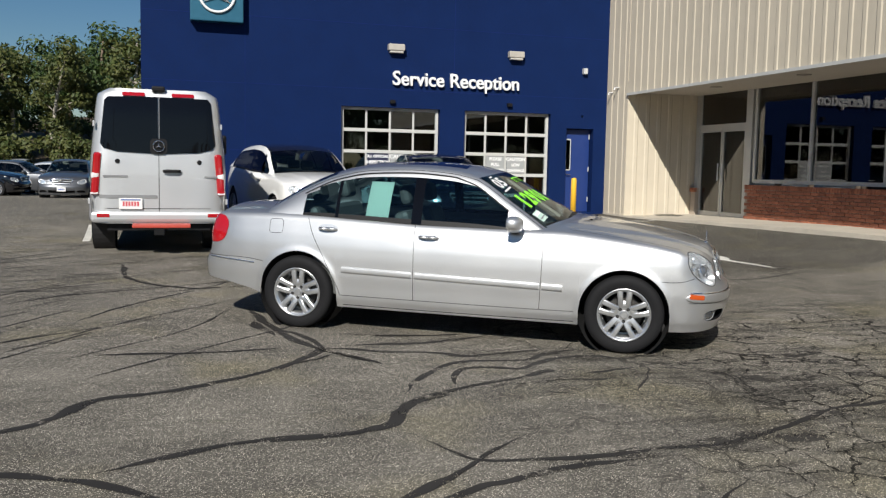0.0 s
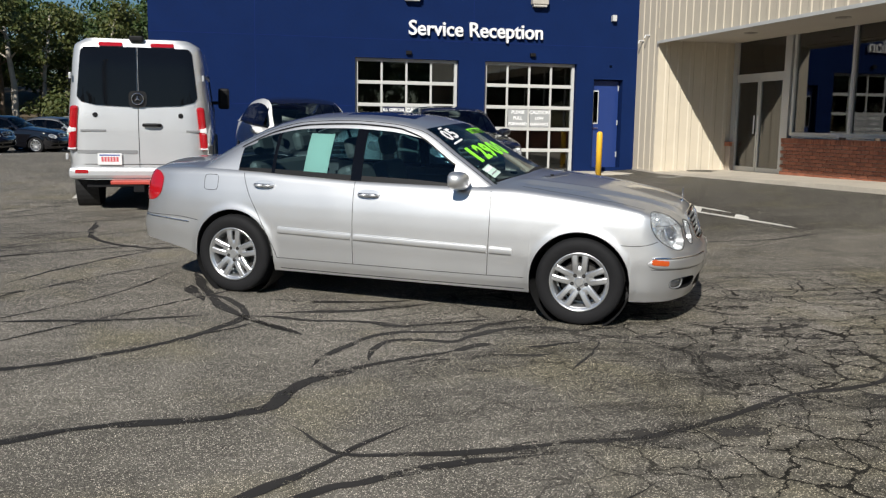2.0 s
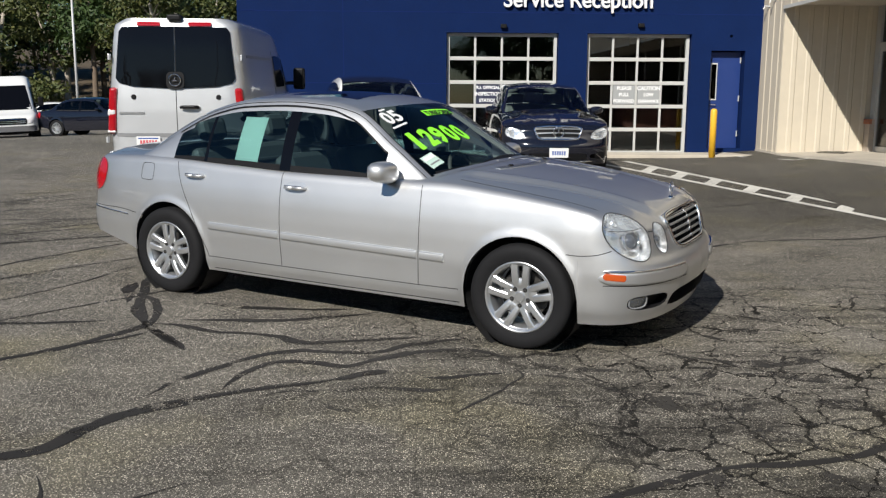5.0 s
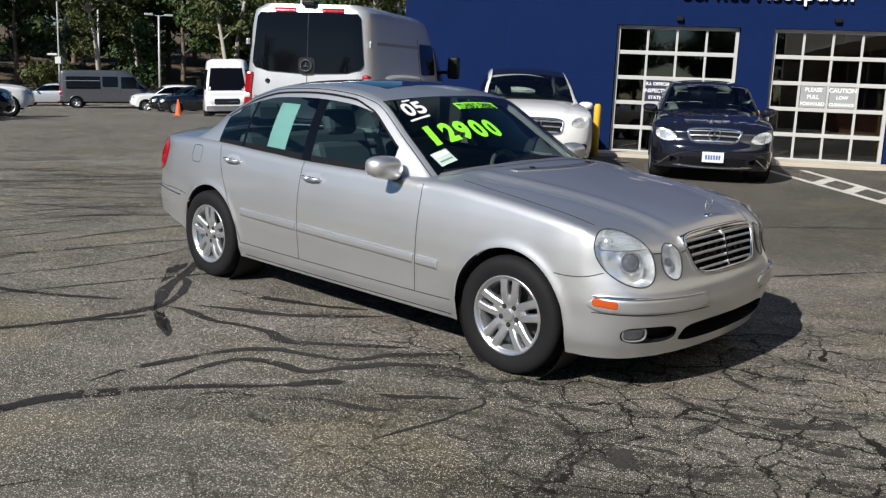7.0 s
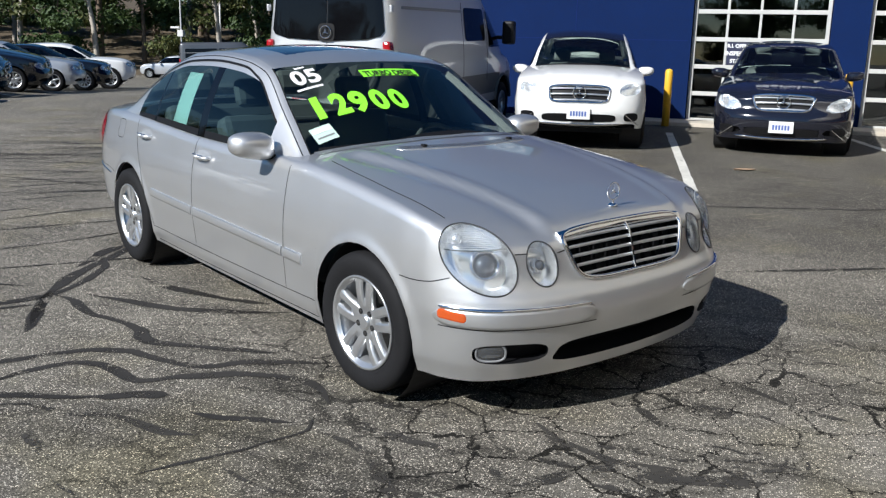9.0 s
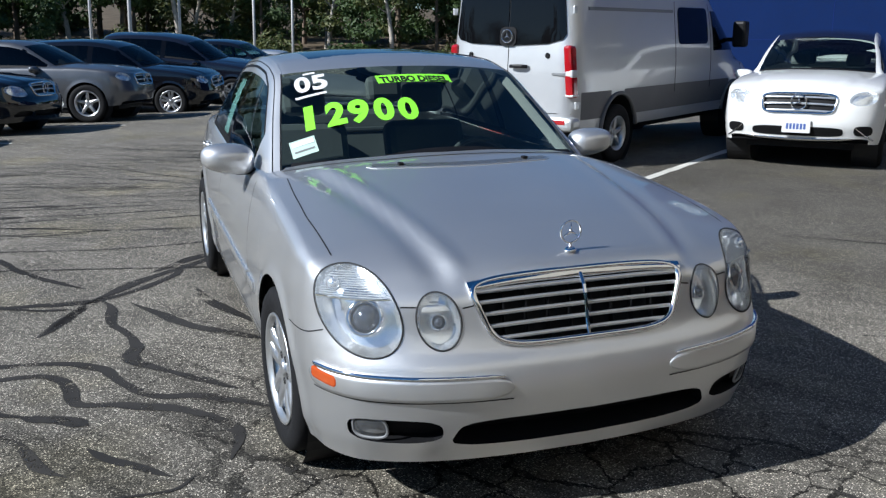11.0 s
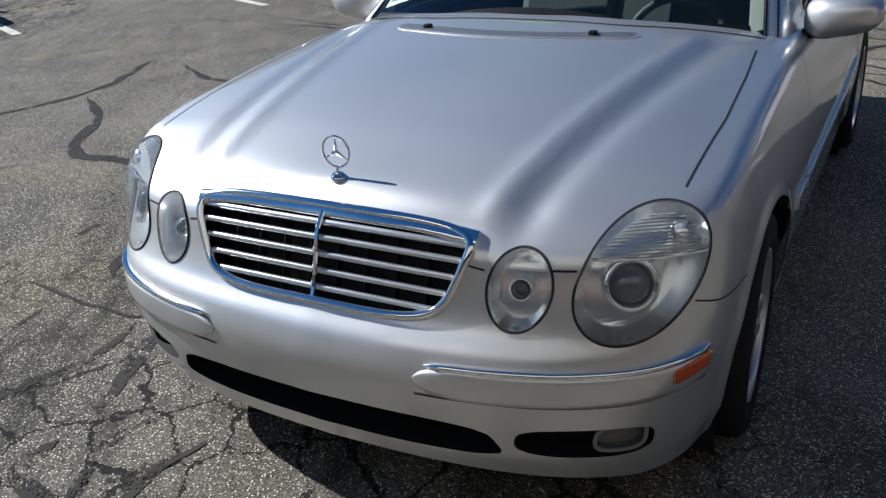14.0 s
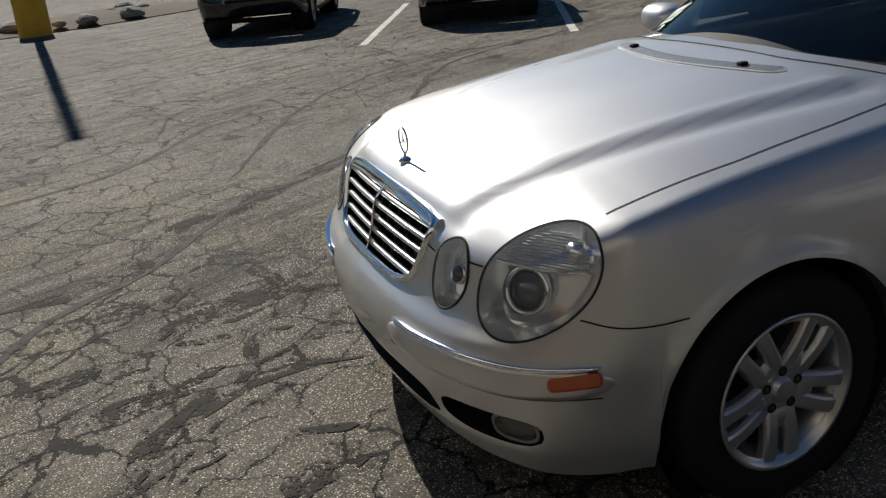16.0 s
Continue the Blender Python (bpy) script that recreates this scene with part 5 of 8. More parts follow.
def build_car(m, spec, paint_mat, name, label, category="car", group="", detail=True, rim_style="twin", lamp_style="oval", roof_mat=None, side_glass=None, scale=(1, 1, 1), tyre_r=0.322, plate_bars=None):
    c = dict(spec)
    car = thing(name, m @ Matrix.Diagonal((*scale, 1)), label, category, group)
    ns, nv, nu = (330, 56, 30) if detail else (110, 18, 12)
    sh = Shell(c, ns, nv, nu)
    tests, lamps = [], []
    lamp_list = c.get("lamps") or ((dict(c=(1.988, 0.712, 0.702), n=(0.80, 0.50, 0.33), a=0.182, b=0.119, roll=43), dict(c=(2.120, 0.493, 0.676), n=(0.87, 0.25, 0.40), a=0.071, b=0.095, roll=-14)) if lamp_style == "oval"
                                   else (dict(c=(2.05, 0.69, 0.68), n=(0.72, 0.55, 0.42), a=0.19, b=0.085, roll=10),))
    for L in lamp_list:
        n, e1, e2 = lamp_axes(L["n"], L["roll"])
        t = make_test(L["c"], e1, e2, n, L["a"], L["b"], L.get("p", 2.0), 0.05 if detail else 0.10)
        tests.append(("lamp", t))
        lamps.append((L, n, e1, e2, t))
    gn, g1, g2 = lamp_axes(c.get("grille_n", (0.90, 0, 0.436)))
    gc = c.get("grille_c", (2.13, 0, 0.715))
    ga, gb = c.get("grille_ab", (0.352, 0.100))
    gt = make_test(gc, g1, g2, gn, ga, gb, c.get("grille_p", 7.0), 0.03 if detail else 0.08, 0.25, c.get("grille_trap", 0.14))
    it = make_test((2.32, 0, 0.325), (0, 1, 0), (0, 0, 1), (1, 0, 0), c.get("intake_a", 0.47), 0.052, 5.0, 0.05, 0.3, -0.05)
    tests += [("grille", gt), ("intake", it)]
    fogs = []
    for y, a in ((0.685, 0.158),):
        n, e1, e2 = lamp_axes((0.8, 0.60, -0.05))
        t = make_test((2.185, y, 0.335), e1, e2, n, a, 0.045, 3.2, 0.08, 0.2)
        fogs.append((y, t))
        tests.append(("fog", t))
    if detail:
        sh.soften(1.84, 0.60, 40)
    sh.crease()
    V, F = sh.mesh()
    N = vertex_normals(V, F)
    full = bvh_of(V, F)
    V, F, N = clip_faces(V, F, N, [t for _, t in tests])
    ctr = np.array([V[list(f)].mean(0) for f in F])
    ab = ctr * np.array((1, 0, 1)) + np.abs(ctr) * np.array((0, 1, 0))
    fn = np.array([N[list(f)].mean(0) for f in F])
    tag = np.full(len(F), "", dtype=object)
    x, y, z = ab.T
    upper = fn[:, 2] > 0.62
    hood_y = np.interp(x, *zip(*c["hood_y"]))
    tag[:] = "quarter_panel"
    tag[(x > 0.74)] = "front_fender"
    tag[(x <= 0.74) & (x > -0.357)] = "front_door"
    rear_cut = np.interp(z, (0.28, 0.45, 0.62, 0.85, 1.01), (-1.03, -1.06, -1.16, -1.30, -1.354))
    tag[(x <= -0.357) & (x > rear_cut)] = "rear_door"
    tag[(z < 0.318) & (np.abs(x) < 1.75)] = "sill"
    tag[(z < 0.615) & (x > 1.78)] = "front_bumper"
    tag[(z < 0.60) & (x < -1.78)] = "rear_bumper"
    tag[(x > 0.94) & (y < hood_y) & (z > 0.74)] = "hood"
    tag[(x < -1.75) & (y < 0.66) & (z > 0.70)] = "trunk_lid"
    belt = np.array([c["belt_y"](q) for q in x])
    hole = upper & (x < np.minimum(c.get("cowl", 0.93), 0.975 - 0.25 * (y / 0.785) ** 2)) & (x > c.get("deck", -1.72)) & (y < belt - 0.035)
    for (k, t) in tests:
        inside = t.metric(ab) < 1.0
        tag[inside & (fn[:, 0] > 0.05)] = k
    tag[hole] = "open"
    fogtag = [(yy, (t.metric(ab) < 1.0)) for yy, t in fogs]
    groups = {}
    for i, k in enumerate(tag):
        sidek = ""
        if k in ("front_fender", "front_door", "rear_door", "sill", "quarter_panel"):
            sidek = "L" if ctr[i, 1] > 0 else "R"
        groups.setdefault((k, sidek), []).append(F[i])
    for (k, s), fs in groups.items():
        if k in ("lamp", "grille", "intake", "fog", "open"):
            continue
        sub_part(k, V, fs, N, paint_mat, car)
    # openings
    for s in (1, -1):
        for (L, n, e1, e2, t) in lamps:
            fs = [F[i] for i in np.nonzero((tag == "lamp") & (t.metric(ab) < 1.0) & (ctr[:, 1] * s > 0))[0]]
            if not fs:
                continue
            lamp = recess("headlight", V, fs, N, 0.06 if detail else 0.03, REFLECTOR, car, "clear oval headlight with a projector bowl", 0.25)
            nn, a1, a2, cc = (n, e1, e2, np.array(L["c"])) if s > 0 else tuple(mirrored(q) for q in (n, e1, e2, L["c"]))
            o = superoval(L["a"] * 1.0, L["b"] * 1.0, L.get("p", 2.0))
            part("lens", patch(bmesh.new(), full, cc, -nn, a1, a2, o, 0.003, 0.012, 5, 44 if detail else 20), LAMP_GLASS, lamp, smooth=True).visible_shadow = False
            if detail:
                loc, _ = cast(full, Vector(cc) + Vector(nn) * 0.6, -Vector(nn))
                loc = loc or Vector(cc)
                pm = Matrix.Translation(loc - Vector(nn) * 0.052 + Vector(a1) * (-0.035 if L["a"] > 0.1 else 0.0)) @ Vector(nn).to_track_quat("Z", "Y").to_matrix().to_4x4()
                r = 0.047 if L["a"] > 0.1 else 0.020
                part("projector_ring", lathe(bmesh.new(), [(r, 0.0), (r * 1.35, 0.012), (r * 1.3, 0.03), (r, 0.026)], 28, pm, True), CHROME, lamp, smooth=True)
                part("projector_lens", lathe(bmesh.new(), [(r, 0.0), (r * 0.95, 0.016), (r * 0.7, 0.030), (r * 0.35, 0.038), (0, 0.040)], 28, pm), material("lamp_bulb_%d" % len(bpy.data.materials), (0.06, 0.07, 0.09), 0.08, 0.3, coat=1.0), lamp, smooth=True)
                if L["a"] > 0.1:
                    um = Matrix.Translation(loc - Vector(nn) * 0.035 + Vector(a1) * 0.12) @ Vector(nn).to_track_quat("Z", "Y").to_matrix().to_4x4()
                    part("indicator_bulb", lathe(bmesh.new(), [(0.026, 0.0), (0.022, 0.018), (0, 0.024)], 20, um), REFLECTOR, lamp, smooth=True)
                    bm = bmesh.new()                    # ribbed indicator band
                    h1 = Vector((-nn[1], nn[0], 0)).normalized() * s
                    h2 = Vector(nn).cross(h1) * s
                    for q in range(13):
                        lv = 0.040 + q * 0.0075
                        run = []
                        for e in np.linspace(-0.2, 0.2, 41):
                            v = h1 * float(e) + h2 * lv
                            if (v.dot(Vector(a1)) / L["a"]) ** 2 + (v.dot(Vector(a2)) / L["b"]) ** 2 < 0.72:
                                run.append(loc + v - Vector(nn) * 0.026)
                        if len(run) > 2:
                            tube(bm, [run[0], run[len(run) // 2], run[-1]], 0.0019, 5)
                    part("indicator_ribs", bm, LAMP_RIB, lamp)
                    edge = []
                    for e in np.linspace(-0.2, 0.2, 41):
                        v = h1 * float(e) + h2 * (0.032 + 0.5 * float(e) ** 2)
                        if (v.dot(Vector(a1)) / L["a"]) ** 2 + (v.dot(Vector(a2)) / L["b"]) ** 2 < 0.86:
                            edge.append(loc + v - Vector(nn) * 0.016)
                    if len(edge) > 2:
                        part("indicator_edge", tube(bmesh.new(), edge, 0.0035, 6), CHROME, lamp)
                pts = [cc + a1 * o(q)[0] + a2 * o(q)[1] + nn * 0.6 for q in np.linspace(0, 2 * math.pi, 60)[:-1]]
                laid = lay(full, pts, -nn, 0.0008)
                part("gasket", tube(bmesh.new(), [p for p, _ in laid], 0.0034, 6, True), GAP, lamp)
    fs = [F[i] for i in np.nonzero(tag == "grille")[0]]
    if fs:
        gr = recess("grille", V, fs, N, 0.07 if detail else 0.03, TRIM_BLACK, car, "chrome-framed radiator grille with slats")
        go = superoval(1, 1, c.get("grille_p", 7.0))

        def gp(q, k=1.0, off=0.0):
            a, b = go(q)
            b *= gb * k
            a *= ga * k * (1 + c.get("grille_trap", 0.14) * np.clip(b / gb, -1.5, 1.5))
            return np.array(gc) + g1 * a + g2 * b + gn * 0.5

        laid = lay(full, [gp(q) for q in np.linspace(0, 2 * math.pi, 90)[:-1]], -gn, 0.002)
        part("frame", tube(bmesh.new(), [p for p, _ in laid], 0.012 if detail else 0.018, 8, True), CHROME, gr, "chrome grille surround", True)
        for i, f in enumerate(np.linspace(-0.72, 0.66, 5 if detail else 3)):
            w = ga * (1 + c.get("grille_trap", 0.14) * f) * (0.98 - 0.06 * f * f)
            laid = lay(full, [np.array(gc) + g1 * a + g2 * gb * f + gn * 0.5 for a in np.linspace(-w, w, 17)], -gn, -0.010)
            part("slat", strip(bmesh.new(), laid, 0.014 if detail else 0.024, 0.010), c.get("slat_mat", ALLOY), gr, "", True)
        if detail:
            w = ga * (1 + c.get("grille_trap", 0.14)) * 0.97
            laid = lay(full, [np.array(gc) + g1 * a + g2 * (gb * 0.90 - 0.012 * (a / w) ** 8) + gn * 0.5 for a in np.linspace(-w, w, 25)], -gn, 0.001)
            part("header", strip(bmesh.new(), eased(laid, 12), 0.036, 0.010), CHROME, gr, "broad chrome grille header", True)
            laid = lay(full, [np.array(gc) + g2 * b + gn * 0.5 for b in np.linspace(-gb * 0.96, gb * 0.98, 9)], -gn, 0.0)
            part("bar", strip(bmesh.new(), laid, 0.014, 0.006), CHROME, gr)
            for a in np.linspace(-0.28, 0.28, 8):
                if abs(a) > 0.02:
                    laid = lay(full, [np.array(gc) + g1 * a + g2 * b + gn * 0.5 for b in np.linspace(-gb * 0.9, gb * 0.9, 5)], -gn, -0.05)
                    part("inner_rib", strip(bmesh.new(), laid, 0.008, 0.02), TRIM_BLACK, gr)
        else:
            em = thing("grille_star", Matrix.Identity(4), "", "")
            loc, _ = cast(full, np.array(gc) + gn * 0.6, -gn)
            bpy.data.objects.remove(em)
            if loc is not None and c.get("big_star", True):
                star_emblem(gr, 0.085, 0.010, Matrix.Translation(loc + Vector(gn) * 0.015) @ Matrix(((0, 0, 1, 0), (1, 0, 0, 0), (0, 1, 0, 0), (0, 0, 0, 1))))
    fs = [F[i] for i in np.nonzero(tag == "intake")[0]]
    if fs:
        recess("air_intake", V, fs, N, 0.09, TRIM_BLACK, car, "black lower air intake")
    for s in (1, -1):
        for yy, ins in fogtag:
            fs = [F[i] for i in np.nonzero(ins & (ctr[:, 1] * s > 0) & (tag == "fog"))[0]]
            if fs:
                ob = recess("fog_recess", V, fs, N, 0.05, TRIM_BLACK, car)
                if detail:
                    n, e1, e2 = lamp_axes((0.8, 0.68, -0.05))
                    cc = np.array((2.140, 0.755, 0.337))
                    if s < 0:
                        n, e1, e2, cc = (mirrored(q) for q in (n, e1, e2, cc))
                    part("fog_bowl", patch(bmesh.new(), full, cc, -n, e1, e2, superoval(0.058, 0.036, 3.0), -0.030, -0.012, 4, 30), DARK_METAL, ob, smooth=True)
                    part("fog_lens", patch(bmesh.new(), full, cc, -n, e1, e2, superoval(0.060, 0.037, 3.0), -0.010, 0.005, 4, 30), LAMP_GLASS, ob, smooth=True).visible_shadow = False
                    rim_pts = lay(full, [cc + e1 * superoval(0.062, 0.039, 3.0)(q)[0] + e2 * superoval(0.062, 0.039, 3.0)(q)[1] + n * 0.5 for q in np.linspace(0, 2 * math.pi, 40)[:-1]], -n, -0.010)
                    part("fog_rim", tube(bmesh.new(), [p for p, _ in rim_pts], 0.005, 6, True), GREY_PLASTIC, ob)
    # underbody, wheel housings
    bm = bmesh.new()
    box(bm, -1.72, 1.92, -0.60, 0.60, 0.23, 0.30)
    box(bm, -2.30, -1.72, -0.55, 0.55, 0.36, 0.42)
    box(bm, -1.05, 1.05, -0.84, 0.84, 0.225, 0.29)
    part("underbody", bm, TRIM_BLACK, car)
    for ax in c["axle"]:
        for s in (1, -1):
            wm = Matrix.Translation((ax, s * 0.60, c["arch_z"])) @ Matrix.Rotation(radians(-90 * s), 4, "X")
            part("wheel_housing", lathe(bmesh.new(), [(0, -0.02), (c["arch"] - 0.01, -0.02), (c["arch"] + 0.005, 0.265)], 40, wm), GAP, car)
            turn = 3.0 if ax > 0 else 0.0
            w = new("wheel")
            w.parent = car
            w.matrix_local = Matrix.Translation((ax, s * (0.797 if detail else 0.785), tyre_r)) @ Matrix.Rotation(radians(turn), 4, "Z") @ Matrix.Rotation(radians(-90 * s), 4, "X")
            wheel(w, Matrix.Identity(4), tyre_r, rim_style, 1.0, 0.213 * tyre_r / 0.322, detail)
    # glass and roof
    ks, G = greenhouse(c, 161 if detail else 61, 13, 12)
    nk, mm = G.shape[:2]
    for x0, x1 in [w[:2] for w in c["windows"]] + list(c["pillars"]):
        for xx in (x0, x1):
            i = int(np.argmin(np.abs(G[:, 0, 0] - xx)))
            G[i, :13, 0] = xx
    GV = np.concatenate([G.reshape(-1, 3), G.reshape(-1, 3) * np.array((1, -1, 1))])
    H = nk * mm
    gidx = np.arange(2 * H)
    for i in range(nk):
        gidx[H + i * mm + mm - 1] = i * mm + mm - 1
    GF, gk, gj = [], [], []
    for i in range(nk - 1):
        for j in range(mm - 1):
            a, b, cc, d = i * mm + j, i * mm + j + 1, (i + 1) * mm + j + 1, (i + 1) * mm + j
            for s, f in ((1, (a, d, cc, b)), (-1, (a, b, cc, d))):
                GF.append([int(gidx[q + (H if s < 0 else 0)]) for q in f])
                gk.append((ks[i] + ks[i + 1]) / 2)
                gj.append((j, s))
    GN = vertex_normals(GV, GF)
    gb_ = bvh_of(GV, GF)
    buckets = {}
    edge_z = {}
    for f in GF:
        xx = float(GV[f].mean(0)[0])
        edge_z[round(xx, 3)] = float(np.interp(-xx, -G[:, 12, 0], G[:, 12, 2]))
    g0, g1k, g2k, g3 = c["glass_k"]
    for f, k, (j, s) in zip(GF, gk, gj):
        ce = GV[f].mean(0)
        key = "pillar_rail"
        if j >= 13:
            if g0 < k < g1k:
                key = "windscreen"
            elif g2k < k < g3:
                key = "rear_window"
            elif g1k <= k <= g2k:
                key = "roof"
                if detail and -0.62 < ce[0] < -0.02 and abs(ce[1]) < 0.42:
                    key = "sunroof"
            elif k <= g0 and abs(ce[1]) < 0.70:
                key = "cowl"
        elif j <= 11:
            for x0, x1, w in c["windows"]:
                if x0 < ce[0] < x1 and edge_z[round(float(ce[0]), 3)] - ce[2] > (0.036 if ce[0] > 0.2 else 0.055):
                    key = "side_window_%s%d" % (w, s)
                    if j == 0:
                        key = "seal%s%d" % (w, s)
            for x0, x1 in c["pillars"]:
                if x0 < ce[0] < x1 and edge_z[round(float(ce[0]), 3)] - ce[2] > (0.022 if ce[0] > 0.2 else 0.055):
                    key = "black_pillar%d%d" % (int(abs(x0) * 100), s)
        buckets.setdefault(key, []).append(f)
    mats = {"windscreen": CAR_GLASS, "rear_window": CAR_GLASS, "roof": roof_mat or paint_mat, "sunroof": BLACK_PAINT, "cowl": TRIM_BLACK, "seal": TRIM_BLACK, "black_pillar": VAN_GLASS, "pillar_rail": paint_mat}
    for key, fs in buckets.items():
        mt = mats.get(key.rstrip("-0123456789frq") if key.startswith("seal") else ("black_pillar" if key.startswith("black_pillar") else key)) or side_glass or SIDE_GLASS
        ob = sub_part("side_window" if key.startswith("side_window") else ("window_seal" if key.startswith("seal") else ("black_pillar" if key.startswith("black_pillar") else key)), GV, fs, GN, mt, car)
        if mt in (CAR_GLASS, SIDE_GLASS, DARK_GLASS):
            ob.visible_shadow = False
    if detail:                                      # painted frame, rubber seal and door gap over the side glass
        for s in (1, -1):
            def along(k0, k1, near, far, lift, steps):
                """A band on the side of the cabin between two distances below the edge of roof and windscreen."""
                rows = []
                for i, k in enumerate(ks):
                    if not k0 < k < k1:
                        continue
                    line = [Vector(G[i, j]) for j in range(13, -1, -1)]
                    nrm = [Vector(GN[i * mm + j]) for j in range(13, -1, -1)]
                    run = np.concatenate(([0.0], np.cumsum([(q - p).length for p, q in zip(line, line[1:])])))
                    w0, w1 = min(near(k), run[-1] - 0.004), min(far(k), run[-1] - 0.002)
                    row = []
                    for d in np.linspace(w0, w1, steps):
                        q = [float(np.interp(d, run, [v[c_] for v in line])) for c_ in range(3)]
                        o = Vector([float(np.interp(d, run, [v[c_] for v in nrm])) for c_ in range(3)]).normalized()
                        q = Vector(q) + o * lift
                        row.append((q.x, q.y * s, q.z))
                    rows.append(row)
                V = [v for r in rows for v in r]
                F = [(i * steps + j, i * steps + j + 1, (i + 1) * steps + j + 1, (i + 1) * steps + j) for i in range(len(rows) - 1) for j in range(steps - 1)]
                return V, F

            def deep(k):
                return float(np.interp(k, (0.0, 0.75, 1.3, 3.0, 3.5), (0.112, 0.105, 0.070, 0.070, 0.085)))

            grid_part("window_rail", *along(0.0, 3.90, lambda k: 0.0, deep, 0.0030, 8), paint_mat, car)
            grid_part("window_seal", *along(0.50, 3.52, lambda k: deep(k) - 0.003, lambda k: deep(k) + 0.011, 0.0040, 3), TRIM_BLACK, car, "black rubber seal")
            grid_part("door_gap", *along(0.03, 3.80, lambda k: 0.040, lambda k: 0.0455, 0.0044, 2), TRIM_BLACK, car)
            grid_part("glass_edge", *along(0.03, 0.97, lambda k: 0.0, lambda k: 0.007, 0.0042, 2), TRIM_BLACK, car)
    # inner lining along the windscreen pillars
    if detail:
        for s in (1,):
            laid = []
            for k, row in zip(ks, G):
                if 0.10 < k < 0.93:
                    p = Vector(row[13]) * 0.5 + Vector(row[14]) * 0.5
                    laid.append((Vector((p.x - 0.02, s * (p.y - 0.005), p.z - 0.035)), Vector((0.45, -0.35 * s, 0.8)).normalized()))
            part("pillar_lining", strip(bmesh.new(), laid, 0.050, 0.006), LINING, car)
    # cabin
    part("cabin_floor", B(-1.75, 1.0, -0.72, 0.72, 0.28, 0.33), DASH, car)
    part("dashboard", B(0.45, 0.96, -0.72, 0.72, 0.62, 0.93, bevel=0.06), DASH, car)
    part("rear_shelf", B(-1.80, -1.30, -0.70, 0.70, 0.90, 0.95, bevel=0.02), DASH, car)
    for yy in (0.37, -0.37):
        seat(car, -0.12, yy)
    seat(car, -0.98, 0, 1.25, True)
    part("door_lining", B(-1.3, 0.72, -0.835, -0.80, 0.32, 0.90), DASH, car)
    part("door_lining", B(-1.3, 0.72, 0.80, 0.835, 0.32, 0.90), DASH, car)
    sw = part("steering_wheel", tube(bmesh.new(), [(0, 0.185 * math.cos(a), 0.185 * math.sin(a)) for a in np.linspace(0, 2 * math.pi, 33)[:-1]], 0.016, 8, True), DASH, car, smooth=True)
    sw.matrix_local = pose(0.40, 0.37, 0.87, 0, -25, 0)
    part("wheel_hub", B(-0.02, 0.03, -0.17, 0.17, -0.05, 0.05, bevel=0.02), GREY_PLASTIC, sw)
    # mirrors
    for s in (1, -1):
        bm = bmesh.new()
        bmesh.ops.create_uvsphere(bm, u_segments=24, v_segments=14, radius=1.0)
        for v in bm.verts:
            p = v.co
            v.co = Vector((max(-0.040, p.x * 0.088), math.copysign(abs(p.y) ** 0.72, p.y) * 0.122, math.copysign(abs(p.z) ** 0.70, p.z) * 0.070))
            v.co.z += 0.012 * (v.co.y * s / 0.125)
            v.co.z *= 1.0 - 0.14 * (v.co.y * s / 0.125)
        mr = part("door_mirror", bm, paint_mat, car, "painted door mirror with a clear indicator", True)
        mr.location = (0.502, s * 0.945, 1.020)
        part("mirror_glass", B(-0.0425, -0.0395, -0.085, 0.085, -0.044, 0.044, bevel=0.001), CHROME, mr)
        part("mirror_arm", B(-0.03, 0.04, -0.05, 0.05, -0.075, -0.045, bevel=0.012), TRIM_BLACK, mr).location = (0.0, -s * 0.075, 0.0)
        if detail:
            part("indicator", tube(bmesh.new(), [(0.064 - 0.03 * (q / 0.09) ** 2, s * q + 0.01 * s, -0.022 + 0.004 * q) for q in np.linspace(-0.03, 0.085, 8)], 0.017, 8, flat=0.55), LENS_WHITE, mr, smooth=True)
    # tail lamps
    for s in (1, -1):
        bm = bmesh.new()
        d = np.array((0.60, -0.80 * s, 0.0))
        n, e1, e2 = lamp_axes(-d)
        patch(bm, full, np.array((-2.305, s * 0.745, 0.842)), d, e1, e2, superoval(0.148, 0.126, 2.6), 0.005, 0.012, 6, 40)
        part("tail_lamp", bm, LENS_RED, car, "red tail lamp", True)
    # number plate
    if plate_bars:
        loc, n = cast(full, (3.2, 0, plate_bars[2]), (-1, 0, 0))
        if loc is not None:
            pl = part("number_plate", B(-0.006, 0.006, -0.155, 0.155, -0.077, 0.077, bevel=0.003), PLATE, car)
            pl.location = loc + Vector((0.022, 0, 0))
            for k in range(6):
                part("plate_bar", B(0.0065, 0.0085, -0.11 + k * 0.038, -0.085 + k * 0.038, -0.035, 0.03), plate_bars[0], pl)
            if plate_bars[1]:
                part("plate_band", B(0.0065, 0.008, -0.14, 0.14, 0.045, 0.066), plate_bars[1], pl)
    return car, full, gb_, sh, c


def side_lines(car, full, lines, width, mat, name, both=True, height=0.0, lift=0.001):
    """Lines drawn on the flanks in side view (x, z)."""
    for s in ((1, -1) if both else (-1,)):
        for ln in lines:
            p = cspline(ln, max(8, int(60 * np.linalg.norm(np.array(ln[0]) - np.array(ln[-1]))) + 8)) if len(ln) > 2 else np.linspace(ln[0], ln[1], 24)
            laid = lay(full, [(a, s * 1.6, b) for a, b in p], (0, -s, 0), lift)
            if len(laid) > 1:
                part(name, strip(bmesh.new(), eased(laid) if height else laid, width, height), mat, car, "", bool(height))


